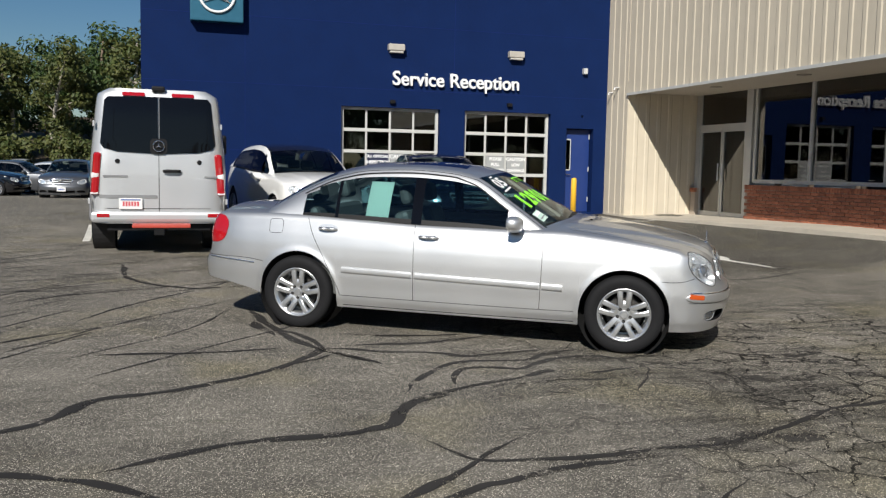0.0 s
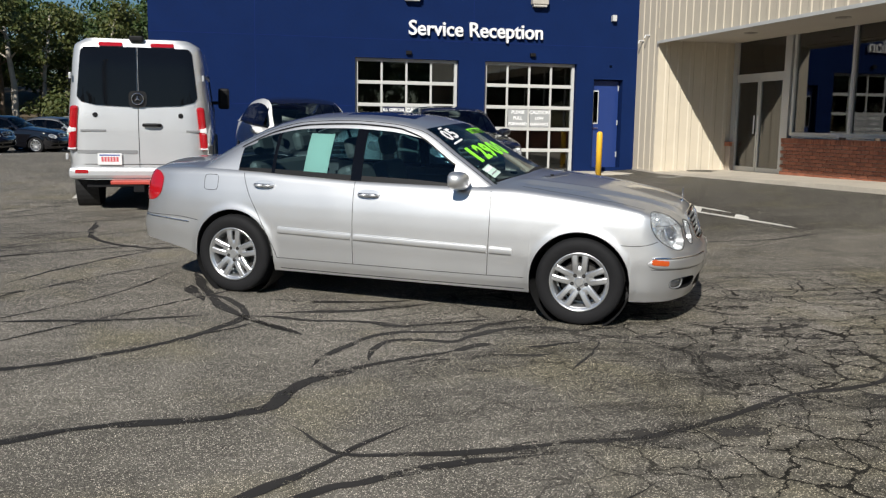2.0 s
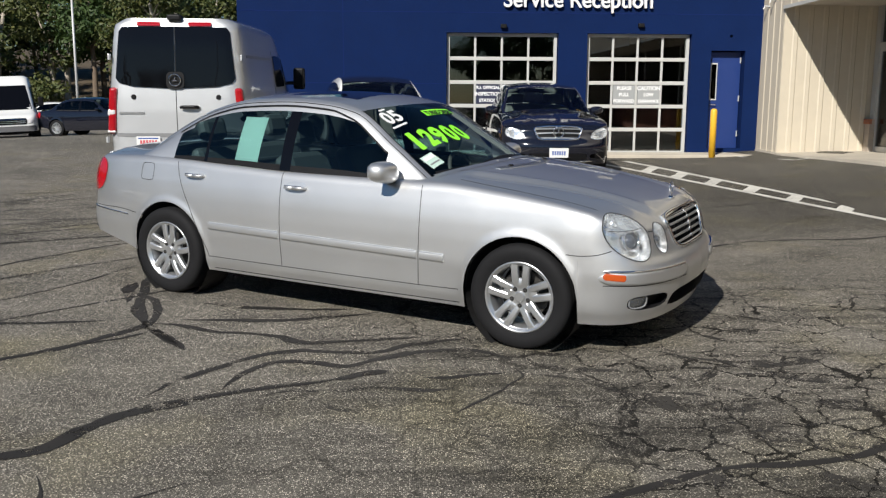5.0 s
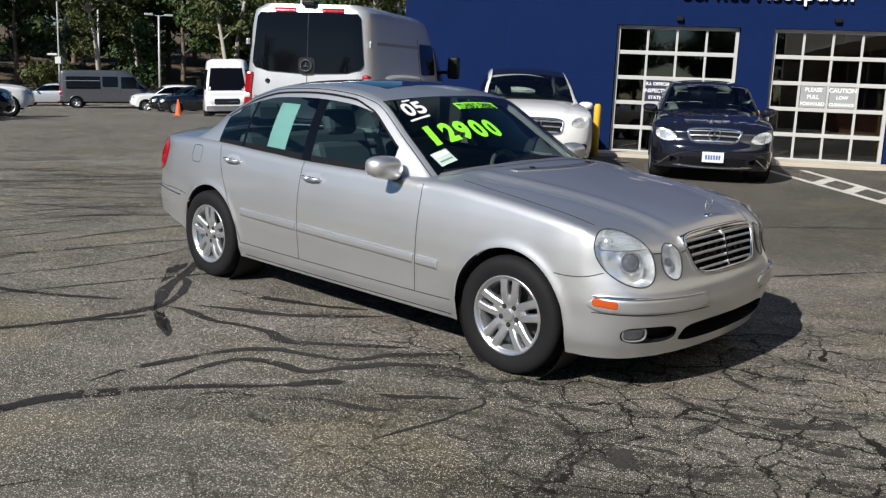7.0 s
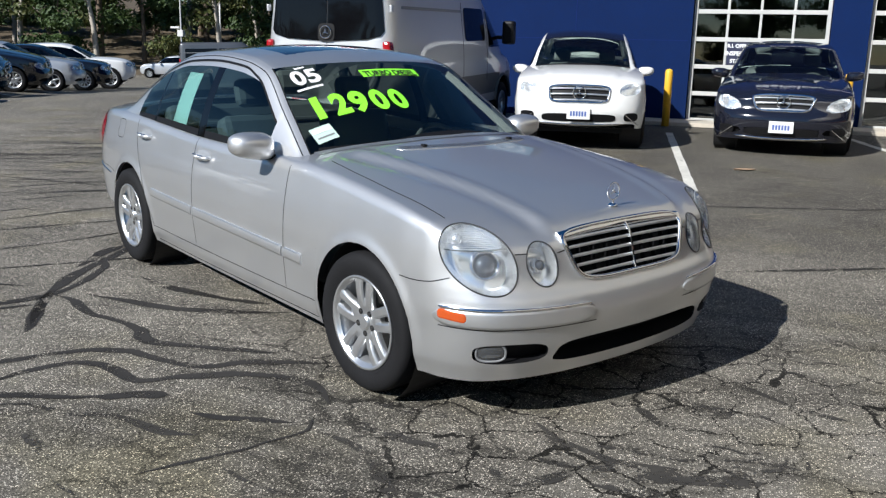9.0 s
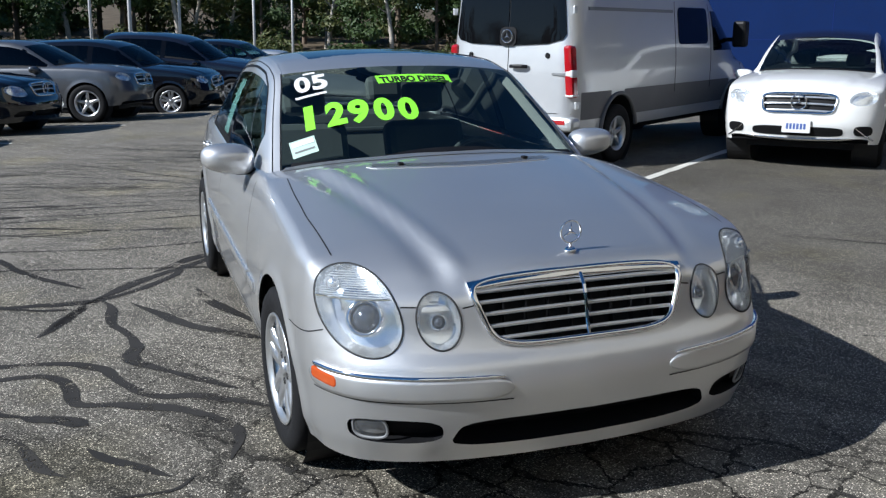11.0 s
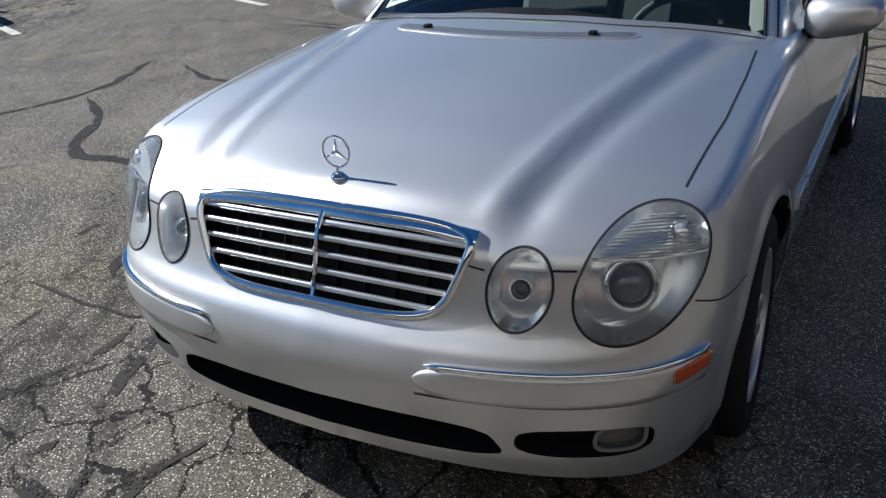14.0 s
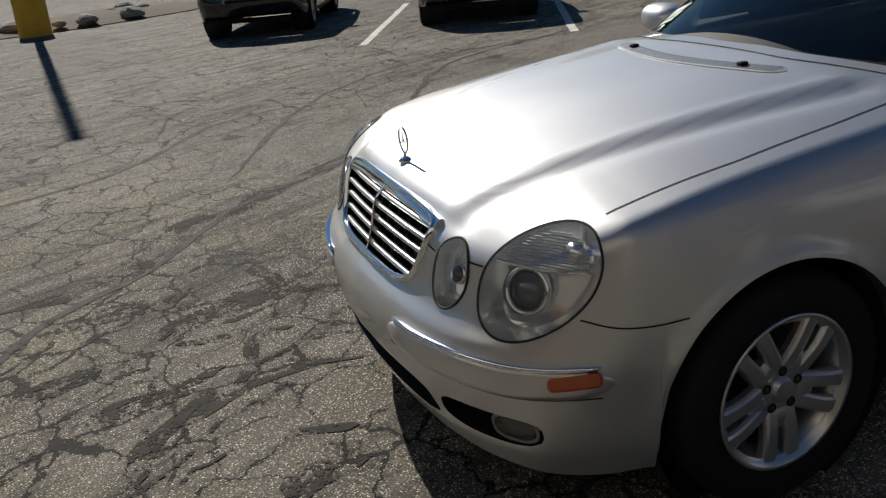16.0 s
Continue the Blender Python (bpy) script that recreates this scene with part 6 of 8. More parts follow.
# ---- the silver saloon ----
CAR_AT = LOT @ pose(3.325, 7.458, 0.0, 0, 0, -31.5)
car, full, cab, shell, spec = build_car(CAR_AT, SEDAN, SILVER, "silver_sedan", "silver metallic four-door saloon with green price lettering on its windscreen")
side_lines(car, full, [
    [(0.742, 0.945), (0.748, 0.75), (0.742, 0.5), (0.735, 0.322)],
    [(-0.362, 0.965), (-0.357, 0.6), (-0.357, 0.322)],
    [(-1.354, 0.985), (-1.30, 0.85), (-1.18, 0.64), (-1.08, 0.45), (-1.04, 0.36), (-1.03, 0.322)],
    [(-1.03, 0.320), (0.0, 0.317), (0.735, 0.318), (1.02, 0.322)],
    [(1.72, 0.612), (1.80, 0.610), (1.90, 0.622), (1.972, 0.646)],
    [(-1.775, 0.58), (-1.95, 0.60), (-2.2, 0.60), (-2.4, 0.60)],
], 0.0045, GAP, "panel_gap")
for s in (1, -1):                                   # fuel flap only on the near flank
    if s < 0:
        o = superoval(0.066, 0.062, 5)
        laid = lay(full, [(-1.655 + o(q)[0], -1.6, 0.900 + o(q)[1]) for q in np.linspace(0, 2 * math.pi, 40)], (0, 1, 0), 0.001)
        part("fuel_flap_gap", strip(bmesh.new(), laid, 0.004), GAP, car)
# mouldings on the doors with a bright line on top
for x0, x1 in ((-1.01, -0.37), (-0.345, 0.73), (0.755, 0.925)):
    zz = lambda q: 0.548 - 0.020 * (q + 1.0)
    side_lines(car, full, [[(x0, zz(x0)), (x1, zz(x1))]], 0.052, SILVER, "side_moulding", True, 0.009)
    side_lines(car, full, [[(x0 + 0.005, zz(x0) + 0.024), (x1 - 0.01, zz(x1) + 0.024)]], 0.006, ALLOY, "moulding_strip", True, 0.0095)
side_lines(car, full, [[(-1.0, 0.235), (0.0, 0.232), (1.02, 0.235)]], 0.006, GAP, "sill_seam")
# hood and boot lines
for s in (1, -1):
    hy = spec["hood_y"]
    pts = [(x, s * float(np.interp(x, *zip(*hy))), 2.0) for x in np.linspace(0.96, 1.86, 60)]
    laid = lay(full, pts, (0, 0, -1), 0.001)
    part("hood_gap", strip(bmesh.new(), laid, 0.005), GAP, car)
    laid = lay(full, [(x, s * 0.66, 2.0) for x in np.linspace(-2.34, -1.78, 30)], (0, 0, -1), 0.001)
    part("boot_gap", strip(bmesh.new(), laid, 0.004), GAP, car)
# gap between hood nose, lamps and grille
for s in (1, -1):
    laid = lay(full, [(3.0, s * y, z) for y, z in ((0.385, 0.735), (0.40, 0.732), (0.425, 0.728))], (-1, 0, 0), 0.001)
    if len(laid) > 1:
        part("hood_gap", strip(bmesh.new(), laid, 0.005), GAP, car)
    laid = lay(full, [(3.0, s * y, 0.735 + 0.02 * (y - 0.53)) for y in np.linspace(0.562, 0.618, 6)], (-1, 0, 0), 0.001)
    if len(laid) > 1:
        part("hood_gap", strip(bmesh.new(), laid, 0.005), GAP, car)


def around(z, y0, y1, s, zend=None, lift=0.002, n=40):
    """Points laid along the bumper's curve at a height, from one half-width to another."""
    P, nn = shell.P, shell.n
    k = [i for i in range(len(P)) if P[i, 0] > 1.3 and y0 <= P[i, 1] <= y1]
    ks = np.linspace(k[0], k[-1], n)
    pts = []
    for j, q in enumerate(ks):
        p = [np.interp(q, range(len(P)), P[:, 0]), np.interp(q, range(len(P)), P[:, 1])]
        d = [np.interp(q, range(len(P)), nn[:, 0]), np.interp(q, range(len(P)), nn[:, 1])]
        zz = z + ((zend - z) * j / (n - 1) if zend else 0)
        loc, nor = cast(full, (p[0] + d[0] * 0.4, s * (p[1] + d[1] * 0.4), zz), (-d[0], -s * d[1], 0))
        if loc is not None:
            if nor.dot(Vector((d[0], s * d[1], 0))) < 0:
                nor = -nor
            pts.append((loc + nor * lift, nor))
    return pts


for s in (1, -1):
    mo = part("bumper_moulding", strip(bmesh.new(), eased(around(0.487, 0.28, 0.880, s, None, 0.002, 60)), 0.075, 0.008, 9), SILVER, car, "", True)
    part("chrome_strip", strip(bmesh.new(), eased(around(0.522, 0.30, 0.876, s, 0.530, 0.002, 60)), 0.016, 0.013, 6), CHROME, mo, "bright chrome strip", True)
    part("seam", strip(bmesh.new(), around(0.446, 0.28, 0.875, s), 0.004), GAP, mo)
    part("side_marker", strip(bmesh.new(), around(0.492, 0.800, 0.874, s, 0.502, 0.006), 0.040, 0.006, 5), LENS_ORANGE, car, "orange side marker lamp")
# rear bumper moulding
for s in (1, -1):
    side_lines(car, full, [[(-2.36, 0.585), (-2.1, 0.575), (-1.86, 0.560)]], 0.012, CHROME, "bumper_strip", True, 0.006) if s > 0 else None
# star on the hood
st = part("hood_star_stalk", lathe(bmesh.new(), [(0, 0.012), (0.012, 0.012), (0.020, 0.004), (0.022, 0), (0, 0)], 20), CHROME, car, "chrome star ornament", True)
loc, _ = cast(full, (2.078, 0, 2), (0, 0, -1))
st.location = loc
part("stem", tube(bmesh.new(), [(0, 0, 0.008), (0, 0, 0.028)], 0.005), CHROME, st)
star_emblem(st, 0.038, 0.0032, Matrix.Translation((0, 0, 0.064)) @ Matrix(((0, 0, 1, 0), (1, 0, 0, 0), (0, 1, 0, 0), (0, 0, 0, 1))))
# louvred washer panel and jets at the hood's rear edge
lv = part("hood_louvre", strip(bmesh.new(), lay(full, [(1.135 - 0.10 * (y / 0.45) ** 2, y, 2.0) for y in np.linspace(-0.43, 0.43, 40)], (0, 0, -1), 0.001), 0.064, 0.003, 3), SILVER, car, "bright silver louvred panel")
for k in range(6):
    part("slot", strip(bmesh.new(), lay(full, [(1.155 - k * 0.0085 - 0.10 * (y / 0.45) ** 2, y, 2.0) for y in np.linspace(-0.41, 0.41, 40)], (0, 0, -1), 0.0046), 0.0022), GAP, lv)
for y in (-0.29, 0.29):
    loc, _ = cast(full, (1.13 - 0.10 * (y / 0.45) ** 2, y, 2.0), (0, 0, -1))
    j = part("washer_jet", B(-0.016, 0.012, -0.012, 0.012, 0, 0.012, bevel=0.004), TRIM_BLACK, car)
    j.location = loc + Vector((0, 0, 0.003))
# rear lip of the hood and the black cowl below it
def hood_rear(y):
    return min(0.93, 0.975 - 0.25 * (y / 0.785) ** 2)


laid = lay(full, [(hood_rear(y) + 0.014, y, 2.2) for y in np.linspace(-0.735, 0.735, 80)], (0, 0, -1), 0.003)
part("hood_lip", strip(bmesh.new(), eased(laid, 8), 0.064), SILVER, car, "", True)
laid = lay(cab, [(hood_rear(y) - 0.020, y, 2.2) for y in np.linspace(-0.70, 0.70, 80)], (0, 0, -1), 0.003)
part("cowl_strip", strip(bmesh.new(), eased(laid, 8), 0.050), TRIM_BLACK, car, "black cowl strip", True)
# wipers
for y0, y1, x1 in ((0.62, -0.02, 0.80), (0.02, -0.62, 0.62)):
    pts = [(0.975 - 0.30 * abs(y) ** 1.7, y, 2.2) for k, y in enumerate(np.linspace(y0, y1, 24))]
    laid = lay(cab, pts, (0, 0, -1), 0.016)
    if len(laid) > 2:
        part("wiper", tube(bmesh.new(), [p for p, _ in laid], 0.007, 6), TRIM_BLACK, car)
# door handles
for x, z in ((-0.232, 0.870), (-1.152, 0.898)):
    for s in (1, -1):
        loc, n = cast(full, (x, s * 1.6, z), (0, -s, 0))
        bm = bmesh.new()
        for k in (-1, 1):
            tube(bm, [loc + Vector((k * 0.085, s * -0.004, 0.0)), loc + Vector((k * 0.075, s * 0.022, 0)), loc + Vector((k * 0.05, s * 0.032, 0)), loc + Vector((0, s * 0.035, 0))], [0.011, 0.012, 0.013, 0.014], 8)
        h = part("door_handle", bm, SILVER, car, "silver pull handle", True)
        o = superoval(0.094, 0.040, 2.4)
        part("handle_recess", patch(bmesh.new(), full, np.array((x, s * 0.9, z)), np.array((0, -s, 0.0)), (1, 0, 0), (0, 0, 1), o, 0.0012, 0, 2, 30), PALE_PAINT, h)
        part("handle_strip", tube(bmesh.new(), [loc + Vector((-0.07, s * 0.036, 0.012)), loc + Vector((0.07, s * 0.036, 0.012))], 0.004, 6), CHROME, h)
# windscreen lettering
WE1, WD = (0, 1, 0), (-0.42, 0, -0.9)
WE2 = (-0.9, 0, 0.42)
for k, ch in enumerate("12900"):
    decal_text("price_figure", ch, 0.240, GREEN_FILM, car, cab, (0.521 + 0.018 * k, -0.561 + 0.116 * k, 1.172 + 0.0065 * k), WE1, WE2, WD, "bright green price figure", 0.011, 0.12, 0.005, 0.066 if ch == "1" else 0.098)
tc_ = decal_card("banner", 0.39, 0.072, GREEN_FILM, car, cab, (0.356, 0.010, 1.341), WE1, WE2, WD, "green banner reading turbo diesel", lift=0.0025, nx=30)
decal_text("lettering", "TURBO DIESEL", 0.070, BLACK_INK, tc_, cab, (0.366, 0.010, 1.336), WE1, WE2, WD, "", 0.0028, 0, 0.0042, 0.360)
for k, ch in enumerate("05"):
    decal_text("year_figure", ch, 0.172, WHITE_FILM, car, cab, (0.291 + 0.006 * k, -0.542 + 0.080 * k, 1.328), WE1, WE2, WD, "white year figure", 0.006, 0.05, 0.006, 0.076)
decal_card("small_bar", 0.060, 0.017, WHITE_FILM, car, cab, (0.205, -0.493, 1.372), WE1, WE2, WD)
decal_card("small_bar", 0.150, 0.017, WHITE_FILM, car, cab, (0.372, -0.517, 1.284), WE1, WE2, WD)
sk = decal_card("inspection_sticker", 0.115, 0.12, PAPER, car, cab, (0.677, -0.623, 1.074), WE1, WE2, WD, "pale inspection sticker")
decal_card("sticker_bar", 0.10, 0.035, WHITE_FILM, sk, cab, (0.650, -0.623, 1.086), WE1, WE2, WD, "", 0.005)
decal_card("sticker_bar", 0.09, 0.012, GREY_PLASTIC, sk, cab, (0.700, -0.623, 1.064), WE1, WE2, WD, "", 0.005)
# paper on the rear door glass
bm = bmesh.new()
rows = []
for z in np.linspace(1.005, 1.325, 10):
    rows.append([bm.verts.new((lay(cab, [(xx, -1.5, z)], (0, 1, 0), -0.010) or [(Vector((xx, -0.8, z)), 0)])[0][0]) for xx in (-0.83 + 0.05 * (z - 1.0), -0.62 + 0.05 * (z - 1.0))])
for a, b in zip(rows, rows[1:]):
    bm.faces.new((a[0], a[1], b[1], b[0]))
part("window_paper", bm, PAPER, car, "pale green price sheet behind the rear door glass")


# ---- the van ----
def build_van(m, name, label, paint_mat, length=5.9, height=2.33, width=1.90, detail=True, skirt=0.45, wheel_r=0.36, group="", low=BUMPER_GREY, glass_mat=None, minibus=False):
    """A tall panel van; it faces +x, its tail stands at x = 0."""
    glass_mat = glass_mat or DARK_GLASS
    van = thing(name, m, label, "van", group)
    w = width / 2
    zs = np.concatenate([np.linspace(skirt, 0.8, 9), [0.9, 1.0, 1.1, 1.18, 1.35, 1.5, height - 0.5, height - 0.3, height - 0.15, height - 0.08, height - 0.03, height]])
    half = pchip((0, 0.8, 1.1, height - 0.5, height - 0.15, height - 0.08, height - 0.03, height), (w - 0.03, w, w, w - 0.065, w - 0.105, w - 0.125, w - 0.155, w - 0.22), zs)
    nose = np.interp(zs, (skirt, 0.95, 1.10, 1.18, 1.5, height - 0.25, height), (length, length - 0.02, length - 0.25, length - 0.62, length - 0.95, length - 1.70, length - 2.05))
    tail = np.interp(zs, (0, 1.2, height - 0.3, height), (0, 0, 0.06, 0.11))
    V, F = [], []
    n = 180
    raw = np.array([superoval(1, 1, 13.0)(t) for t in np.linspace(0, 2 * math.pi, 4001)])
    run = np.concatenate(([0], np.cumsum(np.hypot(*(np.diff(raw, axis=0) * (length / 2, w)).T))))
    base = [tuple(np.interp(s, run, raw[:, k]) for k in (0, 1)) for s in np.linspace(0, run[-1], n + 1)[:-1]]
    for z, h, a, b in zip(zs, half, tail, nose):
        sh_ = 1.0 if z < height - 0.03 else 0.94
        for u, v in base:
            x = (a + b) / 2 + u * (b - a) / 2 * (1 if z < height - 0.03 else 0.985)
            fr = np.clip((x - (b - 1.1)) / 1.1, 0, 1)
            V.append((x, v * h * sh_ * (1 - 0.13 * fr ** 2), z))
    for k in range(len(zs) - 1):
        for i in range(n):
            j = (i + 1) % n
            F.append((k * n + i, k * n + j, (k + 1) * n + j, (k + 1) * n + i))
    F.append(tuple((len(zs) - 1) * n + i for i in range(n)))
    surf = bvh_of(V, [list(f) for f in F])
    roof = F.pop()
    VN = vertex_normals(np.array(V), F)
    arches = [make_test((ax, w, 0.40), (1, 0, 0), (0, 0, 1), (0, 1, 0), 0.455, 0.455, 2.0, 0.1, 0.45) for ax in (1.05, length - 1.10)]
    VV, FF, VN = clip_faces(np.array(V), F, VN, arches)
    mid_f = np.array([VV[list(f)].mean(0) for f in FF])
    gone = np.zeros(len(FF), bool)
    for t in arches:
        gone |= t.metric(np.abs(mid_f) * (0, 1, 0) + mid_f * (1, 0, 1)) < 1
    clad = (mid_f[:, 2] < 0.86) & (mid_f[:, 2] > (0.60 if low is BUMPER_GREY else 0.0)) & (mid_f[:, 0] > 0.2) & (mid_f[:, 0] < length - 0.5) & (np.abs(mid_f[:, 1]) > 0.5)
    sub_part("body", VV, [f for f, g, k in zip(FF, gone, clad) if not g and not k], VN, paint_mat, van)
    for s in (1, -1):
        for lo, hi in ((0, 1.05), (1.05, length - 1.10), (length - 1.10, length)):
            sub_part("cladding", VV, [f for f, g, k, p in zip(FF, gone, clad, mid_f) if not g and k and p[1] * s > 0 and lo < p[0] < hi], VN, low, van, "grey side cladding")
    grid_part("roof", [V[q] for q in roof], [tuple(range(len(roof)))], paint_mat, van, "", False)

    def panel(pname, axis, pts, lift, mat, parent=van, lab="", th=0.0):
        """A flat shape laid on a face of the van: 'rear', 'side+', 'side-' or 'front'."""
        d = {"rear": (1, 0, 0), "side-": (0, 1, 0), "side+": (0, -1, 0), "front": (-1, 0, 0)}[axis]
        o = {"rear": lambda a, b: (-1.5, a, b), "side-": lambda a, b: (a, -2.5, b), "side+": lambda a, b: (a, 2.5, b), "front": lambda a, b: (length + 1.5, a, b)}[axis]
        bm = bmesh.new()
        pts = np.array(pts, float)
        c0 = pts.mean(0)
        dense = []
        for p, q in zip(pts, np.roll(pts, -1, 0)):
            k = max(1, int(np.linalg.norm(q - p) / 0.12))
            dense += [p + (q - p) * i / k for i in range(k)]

        def down(a, b):
            loc, nn = cast(surf, o(a, b), d)
            if loc is None:
                loc = surf.find_nearest(Vector(o(a, b)) + Vector(d) * 1.45)[0]
            return loc - Vector(d) * lift

        rings = 5
        mid = bm.verts.new(down(*c0))
        prev = None
        for k in range(1, rings + 1):
            ring = [bm.verts.new(down(*(c0 + (p - c0) * k / rings))) for p in dense]
            for i in range(len(ring)):
                j = (i + 1) % len(ring)
                bm.faces.new((mid, ring[i], ring[j]) if prev is None else (prev[i], ring[i], ring[j], prev[j]))
            prev = ring
        lid = list(bm.faces)
        rim = [bm.verts.new(v.co) for v in prev]
        back = [bm.verts.new(v.co + Vector(d) * (lift + 0.01)) for v in prev]
        for i in range(len(prev)):
            j = (i + 1) % len(prev)
            bm.faces.new((rim[i], back[i], back[j], rim[j]))
        for f in lid:
            f.smooth = True
        return part(pname, bm, mat, parent, lab)

    def rrect(a0, a1, b0, b1, r=0.06, n=5):
        out = []
        for (cx, cy, t0) in ((a1 - r, b1 - r, 0), (a0 + r, b1 - r, 90), (a0 + r, b0 + r, 180), (a1 - r, b0 + r, 270)):
            for k in range(n):
                t = radians(t0 + 90 * k / (n - 1))
                out.append((cx + r * math.cos(t), cy + r * math.sin(t)))
        return out

    # rear doors
    for s in (1, -1):
        y0, y1 = (0.012, 0.80) if s > 0 else (-0.80, -0.012)
        g = panel("rear_glass", "rear", [(s * 0.010, 1.43), (s * 0.55, 1.455), (s * 0.73, 1.50), (s * 0.775, 1.56), (s * 0.715, height - 0.17), (s * 0.67, height - 0.115), (s * 0.010, height - 0.105)], 0.018, VAN_GLASS, van, "dark tinted rear door glass")
        bm = B(-0.008, 0.14, *sorted((s * (w - 0.15), s * (w - 0.040))), 0.84, 1.44, bevel=0.035)
        for v in bm.verts:
            v.co.y -= s * 0.045 * max(0.0, (v.co.z - 1.0) / 0.42)
        tl = part("tail_lamp", bm, LENS_RED, van, "tall red and clear tail lamp")
        bm = B(-0.011, 0.143, *sorted((s * (w - 0.147), s * (w - 0.037))), 1.07, 1.17, bevel=0.03)
        for v in bm.verts:
            v.co.y -= s * 0.045 * max(0.0, (v.co.z - 1.0) / 0.42)
        part("clear_band", bm, LENS_WHITE, tl)
        bm = B(-0.010, 0.142, *sorted((s * (w - 0.146), s * (w - 0.038))), 0.855, 0.885, bevel=0.012)
        part("clear_band", bm, LENS_WHITE, tl)
        panel("high_reflector", "rear", rrect(*sorted((s * 0.18, s * 0.48)), height - 0.10, height - 0.05, 0.015), 0.022, LENS_RED, van, "red high-level marker")
        part("low_reflector", B(-0.040, 0.0, *sorted((s * 0.66, s * 0.83)), 0.535, 0.590, bevel=0.008), LENS_RED, van)
        for z in (0.76, 1.83):
            h = part("hinge", B(-0.012, 0.06, -0.014, 0.014, -0.04, 0.04, bevel=0.006), paint_mat, van)
            h.location = (0.03 + 0.03 * (z > 1.5), s * (w - 0.02 - 0.075 * (z > 1.5)), z)
    panel("door_gap", "rear", [(-0.004, 0.62), (0.004, 0.62), (0.004, height - 0.1), (-0.004, height - 0.1)], 0.004, GAP)
    panel("emblem_plate", "rear", rrect(-0.115, 0.115, 1.425, 1.645, 0.06), 0.028, TRIM_BLACK, van)
    star_emblem(van, 0.075, 0.007, Matrix.Translation((-0.030, 0.0, 1.54)) @ Matrix(((0, 0, 1, 0), (1, 0, 0, 0), (0, 1, 0, 0), (0, 0, 0, 1))))
    part("door_handle", tube(bmesh.new(), [(-0.03, -0.06, 1.19), (-0.055, -0.11, 1.195), (-0.055, -0.24, 1.195), (-0.02, -0.29, 1.19)], 0.022, 8), TRIM_BLACK, van)
    for y in (0.55, -0.55):
        part("lock", lathe(bmesh.new(), [(0, 0.012), (0.028, 0.012), (0.034, 0), (0, 0)], 16, Matrix.Translation((0.005, y, 1.32)) @ Matrix.Rotation(radians(-90), 4, "Y")), TRIM_BLACK, van)
    part("roof_camera", B(0.06, 0.24, -0.09, 0.09, height - 0.03, height + 0.045, bevel=0.02), TRIM_BLACK, van, "black reversing camera hood")
    pl = part("number_plate", B(-0.012, -0.006, -0.155, 0.155, -0.077, 0.077, bevel=0.003), PLATE, van)
    pl.location = (-0.02, 0.38, 0.73)
    for k in range(6):
        part("plate_bar", B(-0.0145, -0.0125, -0.11 + k * 0.038, -0.082 + k * 0.038, -0.035, 0.03), PINK_INK, pl)
    part("plate_bar", B(-0.0145, -0.0125, -0.13, 0.13, 0.045, 0.062), BLUE_INK, pl)
    part("badge", B(-0.010, 0.004, 0.42, 0.74, 1.10, 1.125), GREY_PLASTIC, van)
    part("badge", B(-0.010, 0.004, -0.80, -0.62, 1.10, 1.125), GREY_PLASTIC, van)
    panel("door_gap", "rear", [(-w + 0.1, 0.655), (w - 0.1, 0.655), (w - 0.1, 0.663), (-w + 0.1, 0.663)], 0.004, GAP)
    panel("plate_recess", "rear", rrect(0.02, 0.80, 0.80, 0.85, 0.02), 0.006, GREY_PLASTIC, van)
    part("rear_bumper", B(-0.035, 0.20, -w + 0.035, w - 0.035, 0.46, 0.62, bevel=0.05), paint_mat if low is BUMPER_GREY else low, van)
    part("tow_step", B(-0.24, -0.02, -0.42, 0.36, 0.405, 0.455, bevel=0.012), material("red_step", (0.45, 0.06, 0.04), 0.5, 0, 0.1, 20), van, "red tow step")
    part("hitch", B(-0.22, 0.2, -0.07, 0.07, 0.30, 0.42, bevel=0.01), TRIM_BLACK, van)
    # flanks
    for s, ax in ((-1, "side-"), (1, "side+")):
        panel("side_rail", ax, [(0.35, 1.83), (2.6, 1.83), (2.6, 1.87), (0.35, 1.87)], 0.012, GREY_PLASTIC)
        if minibus:
            panel("side_glass", ax, rrect(0.45, 2.62, 1.30, height - 0.42, 0.08), 0.01, VAN_GLASS, van, "long dark side window")
        panel("side_glass", ax, rrect(2.75, 3.75, 1.42, height - 0.42, 0.08), 0.01, VAN_GLASS, van, "dark side window")
        panel("door_glass", ax, [(3.95, 1.32), (length - 0.95, 1.32), (length - 1.20, 1.55), (length - 1.62, height - 0.45), (3.95, height - 0.45)], 0.01, VAN_GLASS, van, "cab door window")
        for xx in (2.65, 3.86, length - 0.78):
            panel("door_gap", ax, [(xx, 0.8), (xx + 0.008, 0.8), (xx + 0.008, height - 0.35 if xx < 4.6 else 1.25), (xx, height - 0.35 if xx < 4.6 else 1.25)], 0.004, GAP)
        mr = part("mirror", B(-0.10, 0.10, -0.10, 0.10, -0.19, 0.19, bevel=0.04), TRIM_BLACK, van, "black cab mirror")
        mr.location = (length - 1.35, s * (w + 0.16), 1.55)
        part("mirror_arm", B(-0.03, 0.03, -0.12, 0.12, -0.03, 0.03), TRIM_BLACK, mr).location = (0, -s * 0.10, -0.08)
